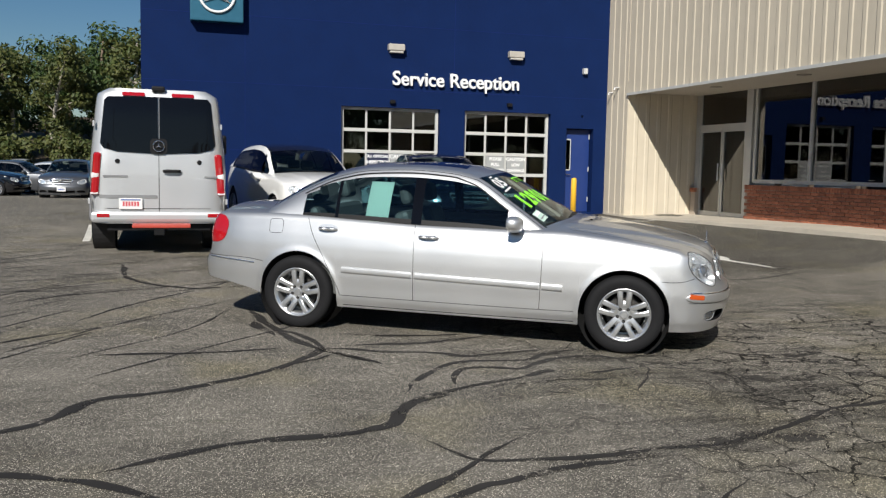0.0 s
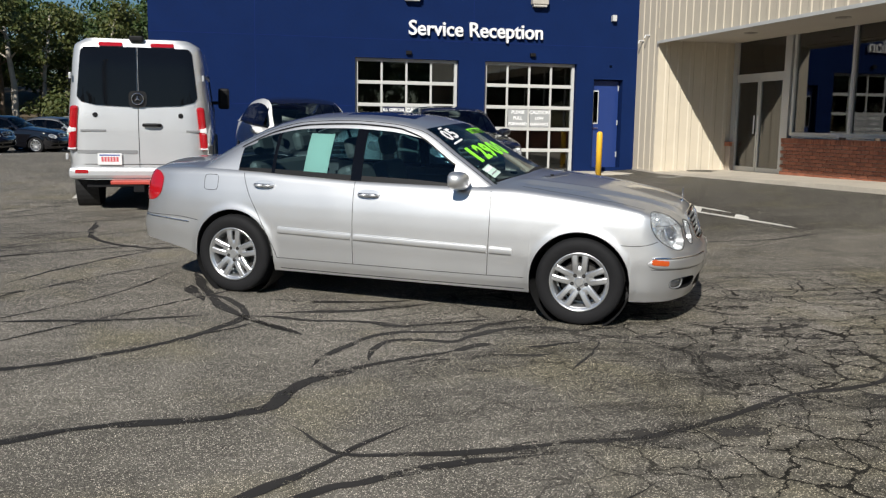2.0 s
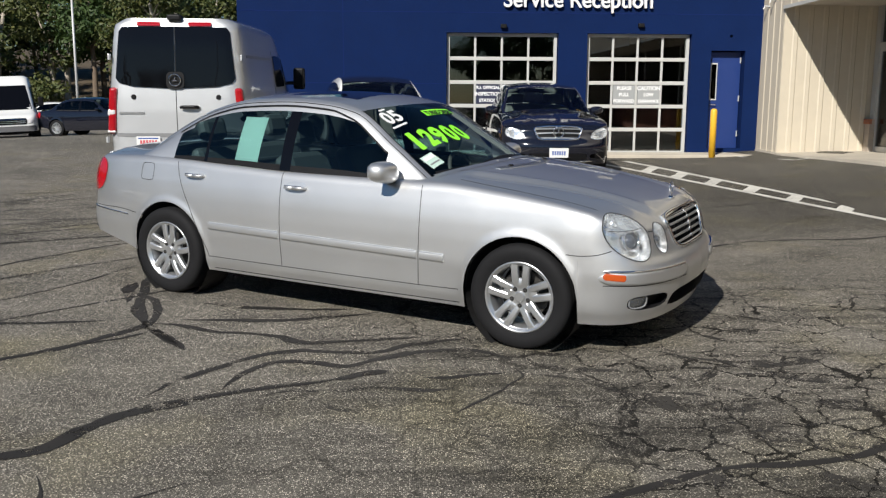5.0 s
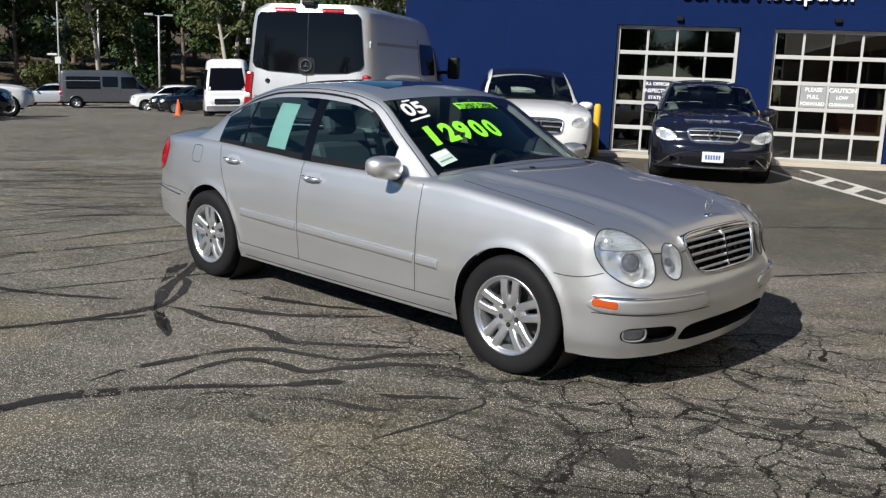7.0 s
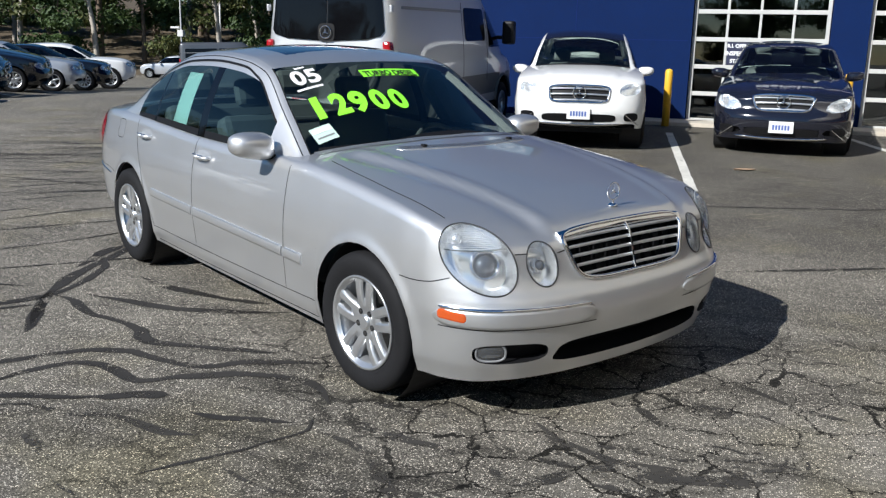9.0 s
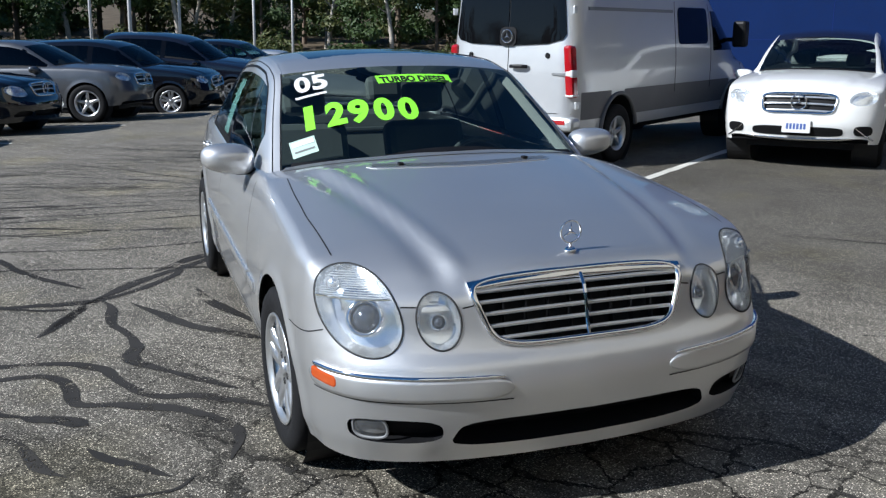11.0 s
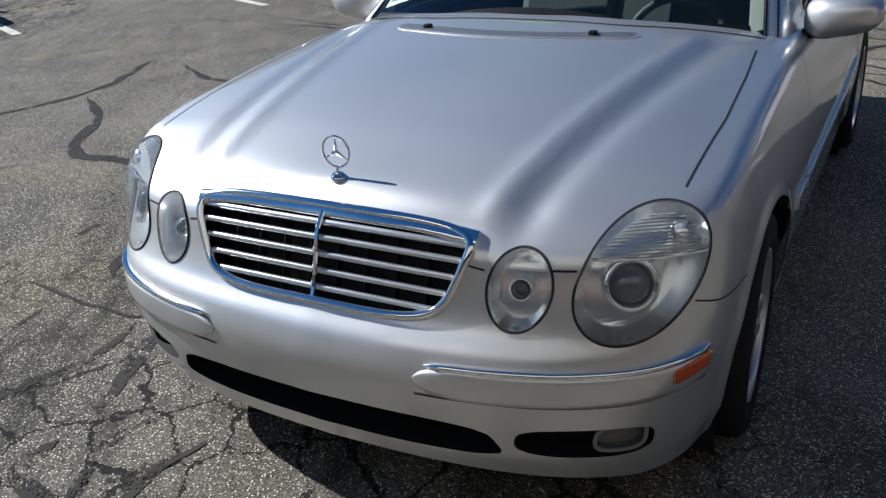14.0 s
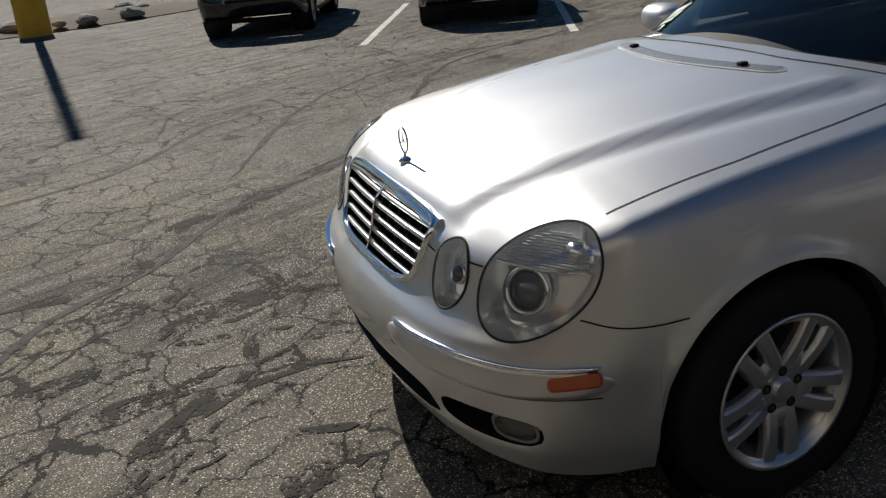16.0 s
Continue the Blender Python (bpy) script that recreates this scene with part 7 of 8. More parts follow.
        for axx in (1.05, length - 1.10):
            part("wheel_housing", lathe(bmesh.new(), [(0, -0.30), (0.452, -0.30), (0.456, 0.0)], 36, Matrix.Translation((axx, s * (w - 0.02), 0.40)) @ Matrix.Rotation(radians(-90 * s), 4, "X")), GAP, van)
            part("arch_lip", tube(bmesh.new(), [(axx + 0.455 * math.cos(t), s * (w + 0.005), 0.40 + 0.455 * math.sin(t)) for t in np.linspace(0.10, math.pi - 0.10, 24)], 0.026, 6), low, van, "", True)
            wh = new("wheel")
            wh.parent = van
            wh.matrix_local = Matrix.Translation((axx, s * (w - 0.11), wheel_r)) @ Matrix.Rotation(radians(-90 * s), 4, "X")
            wheel(wh, Matrix.Identity(4), wheel_r, "five", 1.0, 0.21, False)
    # front
    panel("windscreen", "front", [(-0.78, 1.28), (0.78, 1.28), (0.66, height - 0.38), (-0.66, height - 0.38)], 0.012, VAN_GLASS, van, "dark windscreen")
    panel("grille", "front", rrect(-0.52, 0.52, 0.72, 0.96, 0.07), 0.02, TRIM_BLACK, van)
    for z in (0.77, 0.84, 0.91):
        panel("slat", "front", [(-0.48, z), (0.48, z), (0.48, z + 0.02), (-0.48, z + 0.02)], 0.035, CHROME)
    for s in (1, -1):
        panel("headlight", "front", [(s * 0.56, 0.74), (s * 0.82, 0.80), (s * 0.84, 1.02), (s * 0.56, 0.93)], 0.02, LENS_WHITE, van)
    panel("front_bumper", "front", rrect(-0.86, 0.86, 0.40, 0.66, 0.08), 0.06, low, van)
    part("underbody", B(0.1, length - 0.3, -w + 0.25, w - 0.25, 0.34, skirt + 0.05), TRIM_BLACK, van)
    return van


build_van(LOT @ pose(0.44, 12.80, 0, 0, 0, 90), "camper_van", "tall silver-white panel van with dark glass and grey side cladding", VAN_WHITE)

# ---- other cars near by ----
NAVY = build_car(on_ground(5.98, 17.45, -91), SEDAN, NAVY_PAINT, "dark_sedan", "dark navy saloon with chrome grille parked before the garage doors", "car", "", False, "ten", "flat", plate_bars=(BLUE_INK, None, 0.40))
SUV = dict(SEDAN)
SUV.update(top_edge=[(-2.56, 1.02), (-2.40, 1.10), (-2.1, 1.12), (-1.0, 1.10), (0.5, 1.07), (0.95, 1.05), (1.4, 1.02), (1.8, 0.97), (2.05, 0.93), (2.31, 0.92)],
           centre=[(-2.50, 1.03), (-2.40, 1.12), (0.9, 1.12), (1.5, 1.09), (1.9, 1.03), (2.1, 0.96), (2.2, 0.92)], low_edge=[(-2.56, 0.40), (-1.8, 0.30), (1.8, 0.30), (2.31, 0.34)], arch=0.40, arch_z=0.36,
           front_in=[(0.25, 0.12), (0.40, 0.05), (0.55, 0.0), (0.70, 0.02), (0.85, 0.07), (0.95, 0.15), (1.05, 0.25)], rear_in=[(0.25, 0.14), (0.5, 0.0), (0.8, 0.03), (1.1, 0.10)],
           side_in=[(0.25, 0.05), (0.45, 0.012), (0.65, 0.0), (0.85, 0.01), (1.0, 0.035), (1.15, 0.07)],
           edge=[(0.82, 0.74, 1.055), (0.50, 0.70, 1.27), (0.16, 0.64, 1.47), (-0.15, 0.625, 1.545), (-0.60, 0.62, 1.57), (-1.2, 0.61, 1.54), (-1.75, 0.60, 1.47), (-2.05, 0.64, 1.30), (-2.28, 0.70, 1.10)],
           mid=[(1.05, 1.11), (0.68, 1.33), (0.27, 1.52), (-0.08, 1.595), (-0.55, 1.62), (-1.2, 1.595), (-1.85, 1.53), (-2.18, 1.32), (-2.42, 1.12)],
           windows=((-0.30, 0.70, "f"), (-1.20, -0.42, "r"), (-1.95, -1.24, "q")), pillars=((-0.42, -0.30), (-1.24, -1.20)), deck=-2.30, cowl=0.97,
           hood_y=((0.9, 0.75), (1.7, 0.75), (2.2, 0.60)), grille_c=(2.20, 0, 0.76), grille_ab=(0.40, 0.115), grille_trap=0.05,
           lamps=(dict(c=(2.08, 0.67, 0.83), n=(0.78, 0.52, 0.35), a=0.17, b=0.085, roll=8),))
PALE_SUV = build_car(on_ground(2.95, 16.75, -80), SUV, WHITE_PAINT, "white_suv", "white compact off-road estate with a dark roof, parked nose out", "car", "", False, "ten", roof_mat=BLACK_PAINT, tyre_r=0.36, plate_bars=(BLUE_INK, None, 0.52), side_glass=DARK_GLASS)


def front_trim(car, full, z, x=2.6, mouth=0.58, vent=True, bright=CHROME):
    """Lower mouth, side vents and a bright lip on the nose of a parked car."""
    part("lower_mouth", patch(bmesh.new(), full, np.array((x, 0, z)), np.array((-1.0, 0, 0)), (0, 1, 0), (0, 0, 1), superoval(mouth * 0.80, 0.055, 4.5), 0.004, 0, 3, 40), TRIM_BLACK, car, "black lower air intake")
    laid = lay(full, [(x, y, z - 0.075 - 0.02 * (1 - (y / mouth) ** 2)) for y in np.linspace(-mouth, mouth, 31)], (-1, 0, 0), 0.004)
    part("bumper_lip", strip(bmesh.new(), eased(laid), 0.030, 0.010, 4), bright, car, "bright lip under the intake", True)
    for s in (1, -1):
        if vent:
            part("side_vent", patch(bmesh.new(), full, np.array((x, s * 0.70, z + 0.015)), np.array((-1.0, 0, 0)), (0, 1, 0), (0, 0, 1), superoval(0.095, 0.058, 3.0), 0.004, 0, 3, 28), TRIM_BLACK, car, "black side vent")
            laid = lay(full, [(x, s * y, z + 0.05 - 0.03 * k) for k, y in enumerate(np.linspace(0.62, 0.80, 6))], (-1, 0, 0), 0.006)
            part("vent_strip", strip(bmesh.new(), laid, 0.014, 0.006), bright, car, "", True)


front_trim(NAVY[0], NAVY[1], 0.335)
front_trim(PALE_SUV[0], PALE_SUV[1], 0.46, 2.6, 0.62)
# the rows of parked stock
ROW, STEP, HEAD = Vector((-6.95, 7.72)), Vector((-1.15, 2.62)), 36.0


def row_car(k, spec, mat, name, label, at=None, **kw):
    """A car in the slanting row; k counts bays from the white saloon, or its front wheel stands at a given place."""
    h = radians(HEAD)
    d, n = Vector((math.cos(h), math.sin(h))), Vector((-math.sin(h), math.cos(h)))
    c = (Vector(at) if at else ROW + STEP * k) - d * 1.427 + n * 0.85
    return build_car(on_ground(c.x, c.y, HEAD), spec, mat, name, label, "car", "cars in the slanting row", False, **kw)


row_car(0, SUV, NAVY_PAINT, "navy_suv", "navy off-road estate in the slanting row", (-2.72, -4.30), side_glass=DARK_GLASS, tyre_r=0.36)
row_car(0, SUV, BLACK_PAINT, "black_suv", "black off-road estate in the slanting row", (-4.02, -0.80), side_glass=DARK_GLASS, tyre_r=0.36)
row_car(-1, SEDAN, NAVY_PAINT, "navy_sedan", "navy saloon in the slanting row", rim_style="ten", lamp_style="flat")
COUPE = dict(SEDAN, slat_mat=TRIM_BLACK, intake_a=0.52, grille_ab=(0.40, 0.105), grille_c=(2.15, 0, 0.66))
row_car(0, COUPE, WHITE_PAINT, "white_sedan", "white low four-door saloon with dark grille", rim_style="ten", lamp_style="flat", scale=(1.02, 1.03, 0.96))
BANNERED = row_car(1, SEDAN, BLACK_PAINT, "black_sedan", "black saloon with a green banner on its windscreen", rim_style="ten", lamp_style="flat")
decal_card("banner", 0.46, 0.07, GREEN_FILM, BANNERED[0], BANNERED[2], (0.36, -0.05, 1.34), WE1, WE2, WD, "bright green windscreen banner")
row_car(2, SUV, GREY_PAINT, "grey_suv", "metallic grey off-road estate in the slanting row", side_glass=DARK_GLASS, tyre_r=0.36, rim_style="five")
row_car(3, SUV, BLACK_PAINT, "black_suv", "black off-road estate with roof rails", side_glass=DARK_GLASS, tyre_r=0.36)
row_car(4, SUV, NAVY_PAINT, "navy_suv", "navy off-road estate in the slanting row", side_glass=DARK_GLASS, tyre_r=0.36)
row_car(5, SEDAN, BLACK_PAINT, "black_sedan", "black saloon in the slanting row", rim_style="ten", lamp_style="flat")
row_car(6, SEDAN, PALE_PAINT, "silver_coupe", "bright silver saloon with large alloy wheels", rim_style="five", lamp_style="flat", scale=(1, 1.02, 0.97))
row_car(7, SEDAN, BLACK_PAINT, "black_sedan", "black saloon in the slanting row", rim_style="ten", lamp_style="flat")
row_car(8, SUV, WHITE_PAINT, "white_suv", "white off-road estate in the slanting row", side_glass=DARK_GLASS, tyre_r=0.36)


def loose_car(x, y, yaw, spec, mat, name, label, **kw):
    return build_car(on_ground(x, y, yaw), spec, mat, name, label, "car", "", False, **kw)


loose_car(-21.5, 13.2, -40, SUV, WHITE_PAINT, "white_suv", "large white off-road estate with roof rails", side_glass=DARK_GLASS, tyre_r=0.37, scale=(1.05, 1.04, 0.99))
loose_car(-23.6, 16.8, -20, SUV, WHITE_PAINT, "white_suv", "white compact off-road estate with dark roof", side_glass=DARK_GLASS, tyre_r=0.36, roof_mat=BLACK_PAINT, scale=(1, 1.03, 1.07))
loose_car(-20.8, 10.6, 20, SUV, NAVY_PAINT, "navy_suv", "dark navy off-road estate in the back row", side_glass=DARK_GLASS, tyre_r=0.37)
loose_car(-16.6, 8.2, 30, SEDAN, BLACK_PAINT, "black_sedan", "black saloon in the back row", rim_style="ten", lamp_style="flat")
loose_car(-26.0, 21.0, 0, SEDAN, GREY_PAINT, "grey_sedan", "grey saloon in the back row", rim_style="ten", lamp_style="flat")
loose_car(-27.0, 25.0, 0, SUV, BLACK_PAINT, "black_suv", "black off-road estate in the back row", side_glass=DARK_GLASS, tyre_r=0.36)
loose_car(-28.5, 29.0, 0, SEDAN, PALE_PAINT, "silver_sedan_far", "silver saloon in the back row", rim_style="ten", lamp_style="flat")
loose_car(-3.05, 37.6, -93, SEDAN, GREY_PAINT, "grey_sedan", "mid-grey saloon with a broad chrome grille, facing the lot", rim_style="ten", lamp_style="flat", plate_bars=(BLUE_INK, None, 0.42))
loose_car(-10.2, 76.0, 82, SEDAN, PALE_PAINT, "silver_sedan_far", "silver saloon by the woods", rim_style="ten", lamp_style="flat")
for i, (x, y, yaw, sp, mt) in enumerate(((-20.6, 50.5, 215, SEDAN, BLACK_PAINT), (-23.6, 53.5, 215, SUV, WHITE_PAINT), (-24.4, 57.6, 215, SEDAN, WHITE_PAINT), (-24.0, 61.5, 215, SEDAN, BLACK_PAINT), (-22.0, 66, 215, SUV, WHITE_PAINT), (-36.5, 60, 200, SUV, PALE_PAINT), (-17.6, 46.2, 208, SEDAN, BLACK_PAINT))):
    nm = {WHITE_PAINT.name: "white", BLACK_PAINT.name: "black", PALE_PAINT.name: "silver"}[mt.name]
    loose_car(x, y, yaw, sp, mt, nm + ("_suv" if sp is SUV else "_sedan"), "%s %s in the far row" % (nm, "off-road estate" if sp is SUV else "saloon"), rim_style="ten", lamp_style="flat", side_glass=DARK_GLASS)
build_van(on_ground(-33.2, 56.6, 29), "grey_van", "long grey passenger van side-on in the far lot", GREY_PAINT, 6.4, 2.55, 1.99, low=GREY_PAINT, minibus=True)
build_van(on_ground(-14.06, 41.87, -66), "white_van", "white panel van facing the lot", WHITE_PAINT, 5.9, 2.6, 1.99, low=BUMPER_GREY)


for k, (mt, nm) in enumerate(((NAVY_PAINT, "navy"), (BLACK_PAINT, "black"), (GREY_PAINT, "grey"), (PALE_PAINT, "silver"))):
    loose_car(-8.6 + 1.55 * k, 37.5 + 2.4 * k, -15, SEDAN, mt, nm + "_sedan", "%s saloon in the row behind the van" % nm, rim_style="ten", lamp_style="flat", side_glass=DARK_GLASS)


# ---- lamp poles, cone, island ----
def lamp_pole(x, y, h, heads=2, r=0.075, turn=0.0):
    o = ground_at(x, y)
    p = thing("lamp_pole", pose(o.x, o.y, o.z, 0, 0, turn), "tall pale metal lamp pole with box heads", "lamp pole", "lamp poles of the lot")
    part("shaft", lathe(bmesh.new(), [(0, 0), (r * 1.15, 0), (r, h * 0.5), (r * 0.85, h), (0, h)], 14), GALV, p, smooth=True)
    part("foot", lathe(bmesh.new(), [(0, 0.7), (0.27, 0.7), (0.30, 0.65), (0.30, 0), (0, 0)], 20), CONCRETE, p)
    for s in ((-1, 1) if heads == 2 else (1,)):
        part("arm", tube(bmesh.new(), [(0, 0, h - 0.08), (s * 0.5, 0, h)], 0.03), GALV, p)
        part("head", B(s * 0.75 - 0.33, s * 0.75 + 0.33, -0.18, 0.18, h - 0.05, h + 0.10, bevel=0.03), GALV, p)


for x, y, h in ((-21.0, 14.6, 9.0), (-45.0, 34.2, 10.5), (-34.1, 29.9, 9.5), (-42.6, 38.9, 9.5), (-41.4, 43.9, 9.5), (-42.7, 48.5, 9.5), (-38.8, 70.1, 7.8), (-31.6, 67.0, 6.8), (-33.7, 80.5, 6.7), (-21.0, 88.0, 8.0), (-19.5, 66.0, 9.5)):
    lamp_pole(x, y, h, 2, 0.085, 30)
o = ground_at(-37.0, 62.0)
pp = thing("utility_pole", pose(*o), "thin pole with small boxes", "pole")
part("shaft", tube(bmesh.new(), [(0, 0, 0), (0, 0, 7.5)], 0.06), GALV, pp)
part("case", B(-0.25, 0.25, -0.15, 0.15, 3.0, 3.5, bevel=0.02), GALV, pp)
part("case", B(-0.9, -0.1, -0.1, 0.1, 3.6, 3.75, bevel=0.02), GALV, pp)
o = ground_at(-15.0, 38.5)
cn = thing("traffic_cone", pose(*o), "orange traffic cone on the asphalt", "cone")
part("cone_body", lathe(bmesh.new(), [(0.14, 0.03), (0.03, 0.72), (0, 0.72)], 18), CONE_ORANGE, cn, smooth=True)
part("cone_foot", B(-0.19, 0.19, -0.19, 0.19, 0, 0.03, bevel=0.006), CONE_ORANGE, cn)
# yellow lamp foot at the edge of the planted island
o = ground_at(-2.90, -10.26)
yb = thing("yellow_lamp_pole", pose(*o), "yellow painted concrete lamp foot with a pale pole", "lamp pole")
part("drum", lathe(bmesh.new(), [(0, 0.95), (0.30, 0.95), (0.33, 0.91), (0.33, -0.02), (0, -0.02)], 28), YELLOW, yb, smooth=False)
part("shaft", tube(bmesh.new(), [(0, 0, 0.9), (0, 0, 9.0)], 0.085, 12), GALV, yb)
bm = bmesh.new()
rim = []
for i in range(40):
    a = 2 * math.pi * i / 40
    r = 1 + 0.12 * noise.noise(Vector((math.cos(a) * 2, math.sin(a) * 2, 4)))
    rim.append(Vector((-5.25 + 3.6 * r * math.cos(a) - 1.0 * r * math.sin(a), -11.86 + 1.9 * r * math.sin(a) + 0.3 * r * math.cos(a), 0)))
vs = [bm.verts.new(ground_at(p.x, p.y, 0.02)) for p in rim]
c = Vector((-5.25, -11.86, 0))
vi = [bm.verts.new(ground_at(*(c + (p - c) * 0.6).xy, 0.16)) for p in rim]
vc = bm.verts.new(ground_at(c.x, c.y, 0.22))
for i in range(40):
    j = (i + 1) % 40
    bm.faces.new((vs[i], vs[j], vi[j], vi[i]))
    bm.faces.new((vi[i], vi[j], vc))
tagged(part("ground_island", bm, SOIL, smooth=True), "low planted island of soil and leaf litter", "ground", kind="structure")
rng = random.Random(5)
ROCK = material("grey_rock", (0.30, 0.28, 0.25), 0.9, 0, 0.25, 12, bump=0.01)
for i in range(16):
    a, f = rng.uniform(0, 6.28), math.sqrt(rng.uniform(0.1, 0.9))
    x, y = -4.85 + 2.7 * f * math.cos(a), -11.46 + 1.3 * f * math.sin(a)
    bm = bmesh.new()
    bmesh.ops.create_icosphere(bm, subdivisions=2, radius=rng.uniform(0.12, 0.3))
    for v in bm.verts:
        v.co *= 1 + 0.35 * noise.noise(v.co * 4 + Vector((i, 0, 0)))
        v.co.z *= 0.55
    ob = part("rock", bm, ROCK)
    ob.matrix_world = Matrix.Translation(ground_at(x, y, 0.16)) @ Matrix.Rotation(a, 4, "Z")
    tagged(ob, "rough grey landscaping rock on the island", "rock", "rocks on the island")


# ---- road marks and crack sealant ----
paint_line("marking_bay_line", (5.08, 11.98), (4.28, 17.5), 0.11, "worn white bay line between parked cars")
paint_line("marking_bay_line", (2.45, 10.30), (1.93, 17.8), 0.11, "worn white bay line beside the van")
paint_line("marking_bay_line", (-0.68, 14.6), (-0.80, 17.5), 0.11, "worn white bay line beside the van")
for k in range(-4, 9):
    c = ROW + STEP * (k + 0.5)
    paint_line("marking_slant_line", (c.x + 0.9, c.y + 1.15), (c.x - 4.0, c.y - 2.05), 0.11, "white line of the slanting bays")
UPPER, LOWER = (Vector((7.75, 18.0)), Vector((9.47, 10.70))), (Vector((7.02, 18.0)), Vector((9.14, 10.42)))
for p, q in (UPPER, LOWER, (UPPER[1], LOWER[1])):
    paint_line("marking_edge", p, q, 0.125, "white line of the hatched strip")
for k in range(7):                                   # slanting rungs between the two lines
    u, l = 10.96 + 0.98 * k, 10.58 + 0.90 * k
    p = UPPER[0].lerp(UPPER[1], (18.0 - u) / 7.30)
    q = LOWER[0].lerp(LOWER[1], (18.0 - l) / 7.58)
    paint_line("marking_rung", p, q, 0.20, "white rung of the hatched strip", 0.0036)
paint_line("marking_walk_edge", (10.25, 18.7), (10.84, 17.33), 0.06, "thin white line at the walk")
paint_line("marking_walk_edge", (10.84, 17.33), (11.4, 17.42), 0.06, "thin white line at the walk")

seal = Ribbons()
worn = Ribbons()


def bands(parent, mat, runs, waver, ragged, seed, step=0.035, lift=0.0025):
    """Bands of tar along a few control points each, with their widths; each band is a mesh of its own."""
    for i, (ctrl, w) in enumerate(runs):
        r = Ribbons()
        r.add(wobble(ctrl, step, waver, seed + i), w, lift + 0.0002 * (i % 5), seed + i, ragged)
        grid_part("sealant_band", r.v, r.f, mat, parent, smooth=False)


SEALED = thing("sealed_cracks", pose(0, 0, 0), "dark bands of tar poured over cracks in the asphalt", "crack sealant", kind="structure")
PATCHED = thing("patched_ground", pose(0, 0, 0), "worn blotches of tar on cracked asphalt", "crack sealant", kind="structure")
bands(SEALED, TAR, (
    ([(-0.9, 4.6), (-0.23, 4.96), (0.12, 5.43), (0.62, 5.57), (1.32, 6.05), (1.69, 6.55), (1.57, 7.2), (1.28, 7.5)], 0.075),
    ([(-0.05, 5.12), (0.13, 5.44), (0.3, 5.46)], 0.1),
    ([(-1.2, 4.3), (-0.29, 4.19), (0.24, 3.95), (0.55, 3.64), (0.9, 3.2)], 0.07),
    ([(0.15, 4.1), (0.89, 4.39), (1.6, 4.44), (1.8, 4.57), (1.96, 4.9), (2.36, 5.18), (3.17, 5.48)], 0.07),
    ([(1.55, 4.44), (1.8, 4.57), (1.96, 4.88)], 0.09),
    ([(1.87, 4.3), (2.09, 3.87), (2.55, 3.78), (3.79, 3.85), (4.7, 4.24), (5.24, 4.33), (6.2, 4.9)], 0.045),
    ([(1.5, 3.2), (1.96, 3.49), (2.48, 3.64), (3.0, 3.7)], 0.06),
), 0.035, 0.45, 0)
bands(SEALED, TAR, (
    ([(-0.01, 11.9), (0.1, 10.64), (0.3, 10.17), (0.79, 9.77), (1.5, 9.8)], 0.07),
    ([(1.28, 8.38), (1.47, 7.25), (1.72, 6.53), (2.06, 6.05)], 0.09),
    ([(1.97, 7.1), (2.34, 6.96), (2.69, 6.89), (3.05, 6.91)], 0.06),
    ([(1.9, 6.67), (2.39, 6.64), (2.79, 6.68), (3.21, 6.81)], 0.06),
    ([(1.7, 6.6), (1.89, 6.54), (2.19, 6.35), (2.46, 6.3), (2.63, 6.25), (2.78, 6.12), (3.1, 6.14), (3.54, 6.21)], 0.06),
    ([(2.05, 5.19), (2.17, 5.41), (2.36, 5.66), (2.55, 5.86), (2.79, 5.96), (2.99, 5.92), (3.25, 5.92), (3.44, 6.07), (3.8, 6.2)], 0.06),
), 0.035, 0.45, 9)
bands(SEALED, TAR, (
    ([(2.47, 5.29), (2.5, 5.53), (2.61, 5.71), (2.86, 5.73), (3.07, 5.66), (3.22, 5.76), (3.41, 5.89), (3.71, 5.93), (3.9, 5.84), (4.03, 5.71)], 0.065),
    ([(3.52, 5.44), (3.71, 5.46), (3.95, 5.52)], 0.04),
    ([(3.02, 5.41), (3.15, 5.5), (3.3, 5.56)], 0.08),
    ([(4.01, 5.6), (4.04, 5.45), (3.93, 5.27), (3.86, 5.17), (3.63, 4.88)], 0.018),
    ([(1.31, 6.05), (1.64, 6.22), (1.79, 6.35)], 0.03),
    ([(1.39, 7.13), (1.33, 7.45), (1.3, 7.76)], 0.08),
    ([(1.67, 6.62), (1.89, 6.24), (2.08, 5.98)], 0.07),
    ([(5.4, 8.65), (6.1, 9.02), (6.9, 9.45), (8.2, 9.6), (9.4, 10.2)], 0.05),
    ([(0.0, 6.67), (0.95, 6.6), (1.43, 6.63)], 0.06),
), 0.035, 0.45, 18)
bands(SEALED, TAR, (
    ([(1.9, 4.77), (2.07, 4.96), (2.39, 5.17)], 0.08),
    ([(4.3, 10.9), (6.0, 11.4), (8.6, 12.4), (9.6, 13.4)], 0.04),
    ([(1.0, 1.9), (2.2, 1.7), (3.4, 2.2), (4.9, 2.1)], 0.05),
    ([(-3.5, 2.5), (-1.0, 1.5), (1.2, 1.9), (3.4, 3.3)], 0.05),
    ([(2.5, 4.2), (1.0, 3.0), (-1.0, 2.0), (-3.5, 2.2)], 0.06),
), 0.035, 0.45, 27)
